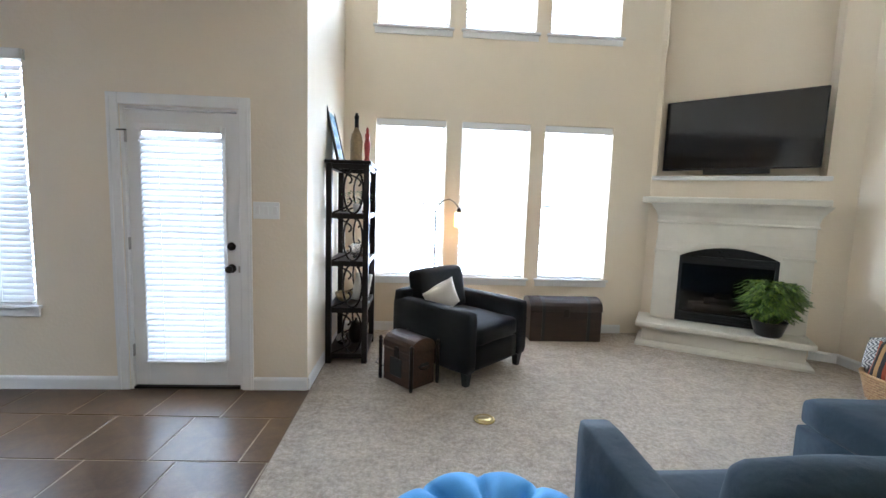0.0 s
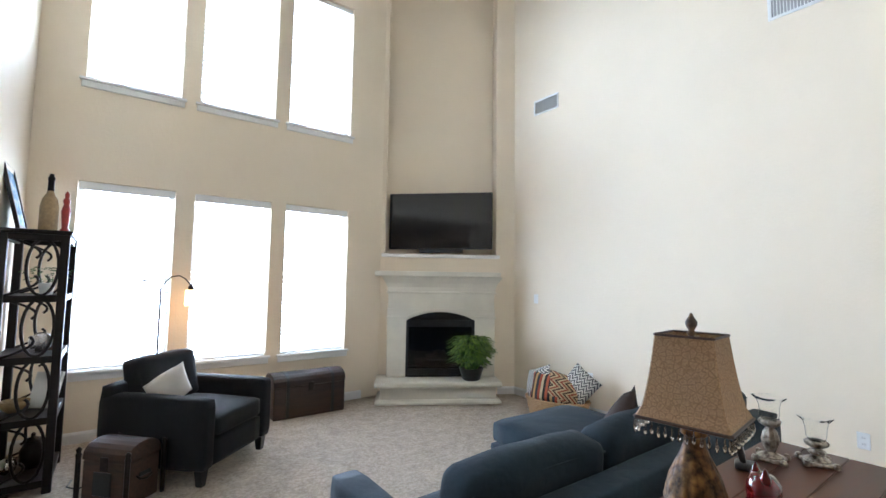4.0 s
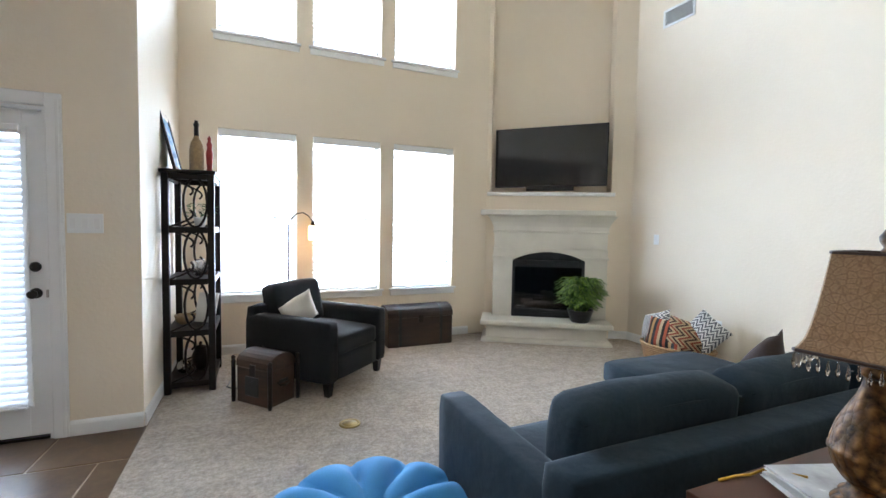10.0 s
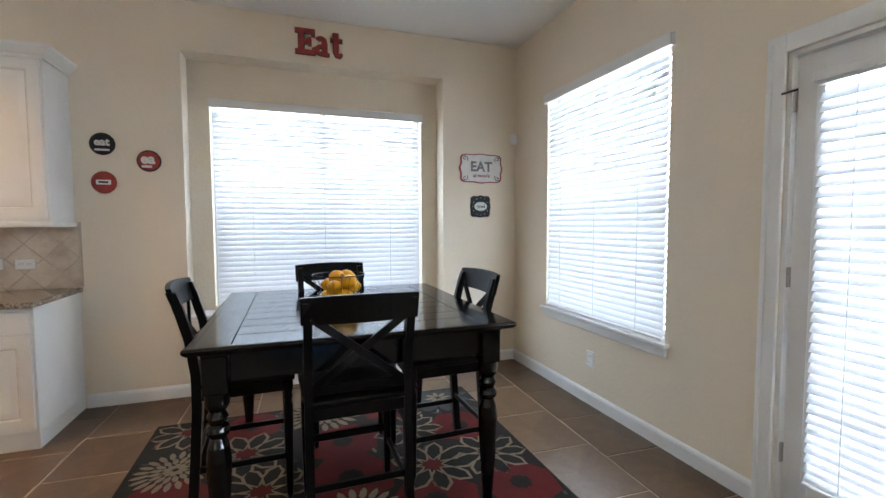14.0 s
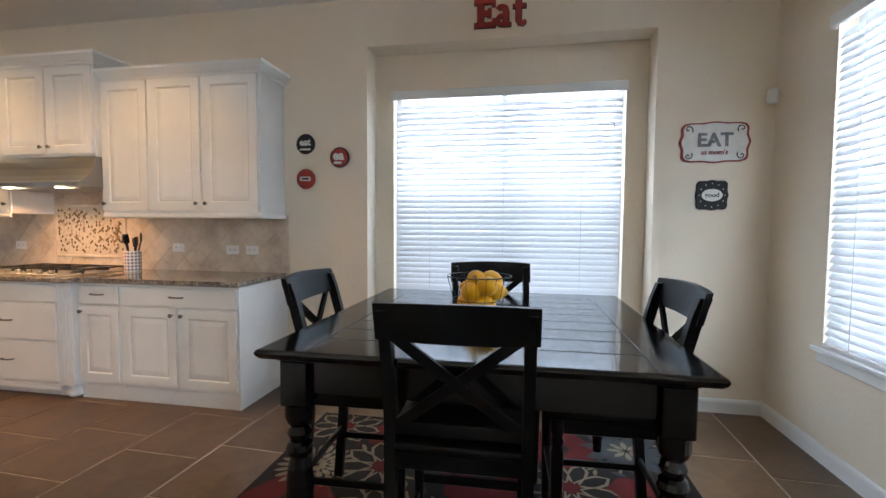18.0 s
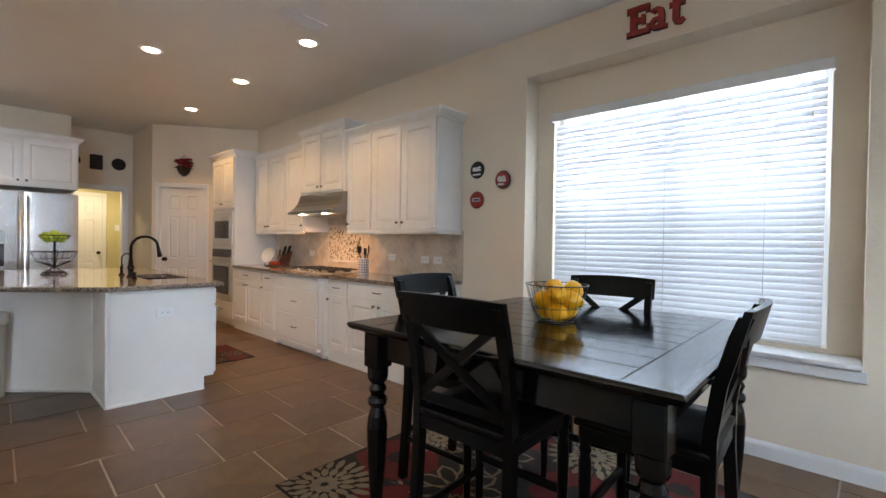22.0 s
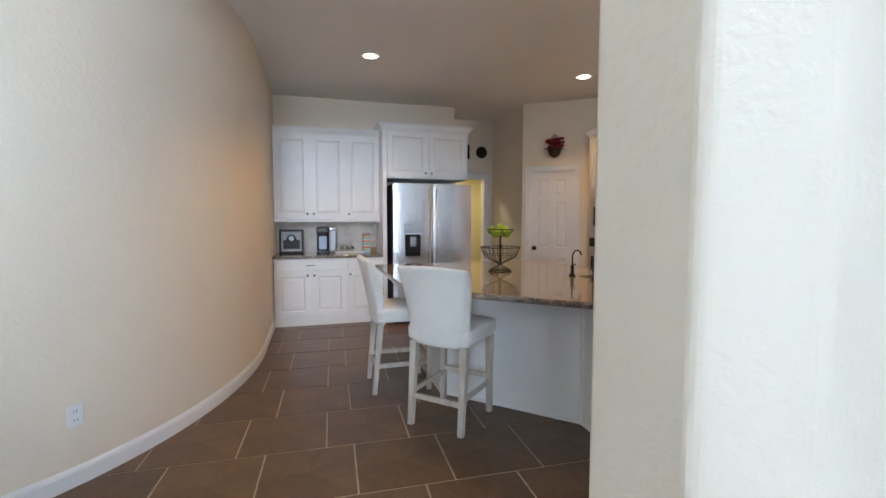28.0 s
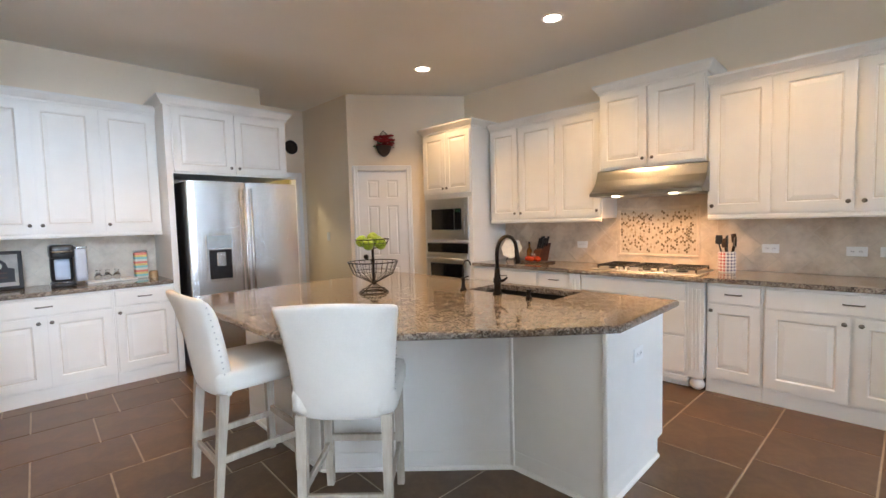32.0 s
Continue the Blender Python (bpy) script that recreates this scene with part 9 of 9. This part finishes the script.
for k, x in enumerate((-0.70, -1.0, -1.30)):
    op = thing("wall_medallion", pose(x, -4.95, 2.48, 0, 0, 180), "round dark metal wall medallion" if k != 1 else "rectangular dark metal wall panel", "wall ornament", "ornaments over the doorway")
    if k == 1:
        part("panel", box(-0.085, -0.02, -0.12, 0.085, -0.002, 0.12, 0.006), M_BRONZE, op)
        part("relief", box(-0.06, -0.027, -0.095, 0.06, -0.0205, 0.095, 0.006), M_BRONZE, op)
    else:
        part("disc", lathe([(0.095, 0.002), (0.10, 0.012), (0.09, 0.02), (0.07, 0.014), (0.055, 0.02), (0.04, 0.014), (0.004, 0.018)], 30), M_BRONZE, op, m=pose(0, 0, 0, 90), smooth=True)
wr = thing("hanging_wreath", pose(-2.1, -6.38, 0.93, 0, 0, 90), "dark green hanging wreath in the laundry", "wreath")
part("ring", tube([(0.1 * math.cos(2 * math.pi * i / 24), -0.02, 0.16 * math.sin(2 * math.pi * i / 24)) for i in range(24)], 0.03, 8, closed=True), M_LEAF, wr)
wall_plate(pose(-1.62, -6.70, 1.45, 0, 0, 180), "white thermostat on the laundry wall", "switch")
wall_plate(pose(-1.5, -4.35, 1.2, 0, 0, 90), "white light switch in the hall", "switch")

# recessed lamps and the ceiling vent
M_CANGLOW = Mat("can_lamp_glow", (1, 0.9, 0.75), 0.5, Emission_Strength=22.0)
M_CANGLOW.b.inputs["Emission Color"].default_value = (1.0, 0.86, 0.66, 1)
M_CANGLOW = M_CANGLOW.m
for x, y in CANS:
    cn = thing("recessed_lamp", pose(x, y, ZL), "lit recessed ceiling lamp with white trim ring", "recessed lamp", "recessed ceiling lamps")
    part("trim_ring", lathe([(0.096, -0.001), (0.094, -0.007), (0.074, -0.008), (0.068, -0.002)], 28), M_PLASTIC, cn, smooth=True)
    part("lamp_face", lathe([(0.067, -0.002), (0.066, -0.0045), (0.004, -0.005)], 24), M_CANGLOW, cn, "glowing lamp face")
cv = thing("ceiling_vent", pose(-1.36, 0.86, ZL - 0.001), "white slatted ceiling air vent", "vent")
part("frame", box(-0.18, -0.09, -0.012, 0.18, 0.09, -0.001, 0.003), M_PLASTIC, cv)
for k in range(7):
    part("slat", box(-0.155, -0.068 + 0.021 * k, -0.016, 0.155, -0.058 + 0.021 * k, -0.0122, 0.002), M_PLASTIC, cv)

# ---------- where things stand ----------
dining_table(pose(-1.40, 3.145, 0.009), 1.42, 1.36, 0.877)
dining_chair(pose(-0.925, 3.105, 0.009, 0, 0, 91), "black X-back counter height chair with its back to the room")
dining_chair(pose(-1.775, 3.143, 0.009, 0, 0, -82.4), "black X-back counter height chair by the window niche")
dining_chair(pose(-1.312, 2.63, 0.009, 0, 0, 2), "black X-back counter height chair on the kitchen side of the table")
dining_chair(pose(-1.25, 3.60, 0.009, 0, 0, 182), "black X-back counter height chair on the garden side of the table")
rug(pose(-1.40, 3.07, 0.0), 1.60, 2.15, 3, "dark brown rug with red and cream flowers under the table", (4, 5))
armchair(AC)
M_BC = pose(1.235, 5.80, 0)
bc, lv = bookcase(M_BC @ pose(0, 0, 0), 0.37, 0.66, 1.80)
books_and_ornaments(M_BC, 0.37, 0.66, 1.80, lv)
sofa(pose(3.69, 2.77, 0), 2.43, 1.54)
pouf(pose(2.12, 2.97, 0))

# ---------- floor tiles, laid last ----------
TP = 0.4957


def tile_floor():
    """Square stone tiles in rows, every other row shifted; the carpet's ground is left free."""
    gap = 0.0085
    meshes = {}
    floor_ob = tagged(new("tile_floor"), "brown stone tile floor with pale grout joints", "floor", kind="structure")
    near, far = 0, bmesh.new()

    def prism(pts):
        bm = bmesh.new()
        mx, my = sum(p[0] for p in pts) / len(pts), sum(p[1] for p in pts) / len(pts)
        rings = []
        for z, q in ((-0.011, 0.0), (-0.0025, 0.0), (0.0, 0.012)):
            rings.append([bm.verts.new((x + (mx - x) * q, y + (my - y) * q, z)) for x, y in pts])
        n = len(pts)
        for lo, hi in zip(rings, rings[1:]):
            for k in range(n):
                bm.faces.new((lo[k], lo[(k + 1) % n], hi[(k + 1) % n], hi[k]))
        bm.faces.new(rings[-1])
        me = bpy.data.meshes.new("tile")
        bm.to_mesh(me)
        bm.free()
        me.materials.append(M_TILE)
        return me

    def tile(pts, full, cx, cy, turn):
        nonlocal near
        if near < 300 and cy > -3.4 and cx < 3.2:
            if full:
                if "full" not in meshes:
                    h = (TP - gap) / 2
                    meshes["full"] = prism([(-h, -h), (h, -h), (h, h), (-h, h)])
                o = new("tile", meshes["full"])
                turned = math.degrees(turn)
            else:
                o = new("tile", prism([(x - cx, y - cy) for x, y in pts]))
                turned = 0.0
            o.parent = floor_ob
            r = random.Random(int(cx * 1000) * 7919 + int(cy * 1000))
            o.matrix_basis = pose(cx, cy, r.uniform(-0.0006, 0.0004), r.uniform(-0.06, 0.06), r.uniform(-0.06, 0.06), turned)
            near += 1
        else:
            extrude_outline(pts, -0.011, -0.0003, bm=far)

    turn = radians(-2.0)
    ct_, st_ = math.cos(turn), math.sin(turn)
    for k in range(11, -14, -1):
        off = 0.25 if (k % 2 == 1) == (k < 6) else 0.41
        for i in range(-9, 15):
            x0, y0 = off + TP * i, 0.045 + TP * k
            h = TP - gap
            local = [(x0 + a * h, y0 + c * h) for a, c in ((0, 0), (1, 0), (1, 1), (0, 1))]
            poly = [(x * ct_ - y * st_, x * st_ + y * ct_) for x, y in local]
            cx, cy = sum(p[0] for p in poly) / 4, sum(p[1] for p in poly) / 4
            if cx > XE + 0.2 or cy < -5.0 or cy > YN + 0.3 or (cx > 3.5 and cy < YS - 0.35):
                continue
            cut = clip(poly, XW, XE, 0)
            if not cut:
                continue
            inside = all(p[0] <= 1.047 for p in cut) or all(p[1] <= CY for p in cut)
            pieces = [cut] if inside else [clip(cut, -9, CY, 1), clip(clip(cut, -9, 1.047, 0), CY, 9, 1)]
            for piece in pieces:
                if len(piece) > 2:
                    tile(piece, len(cut) == 4 and inside and cut == poly, cx, cy, turn)
    rest = part("tile_rest", far, M_TILE, floor_ob)
    rest["kind"] = "stuff"
    b = box(-2.1, -6.7, -0.011, 0.2, -5.1, -0.001)
    tagged(part("laundry_floor", b, M_TILE), "brown tile floor of the laundry", "floor", kind="structure")


tile_floor()
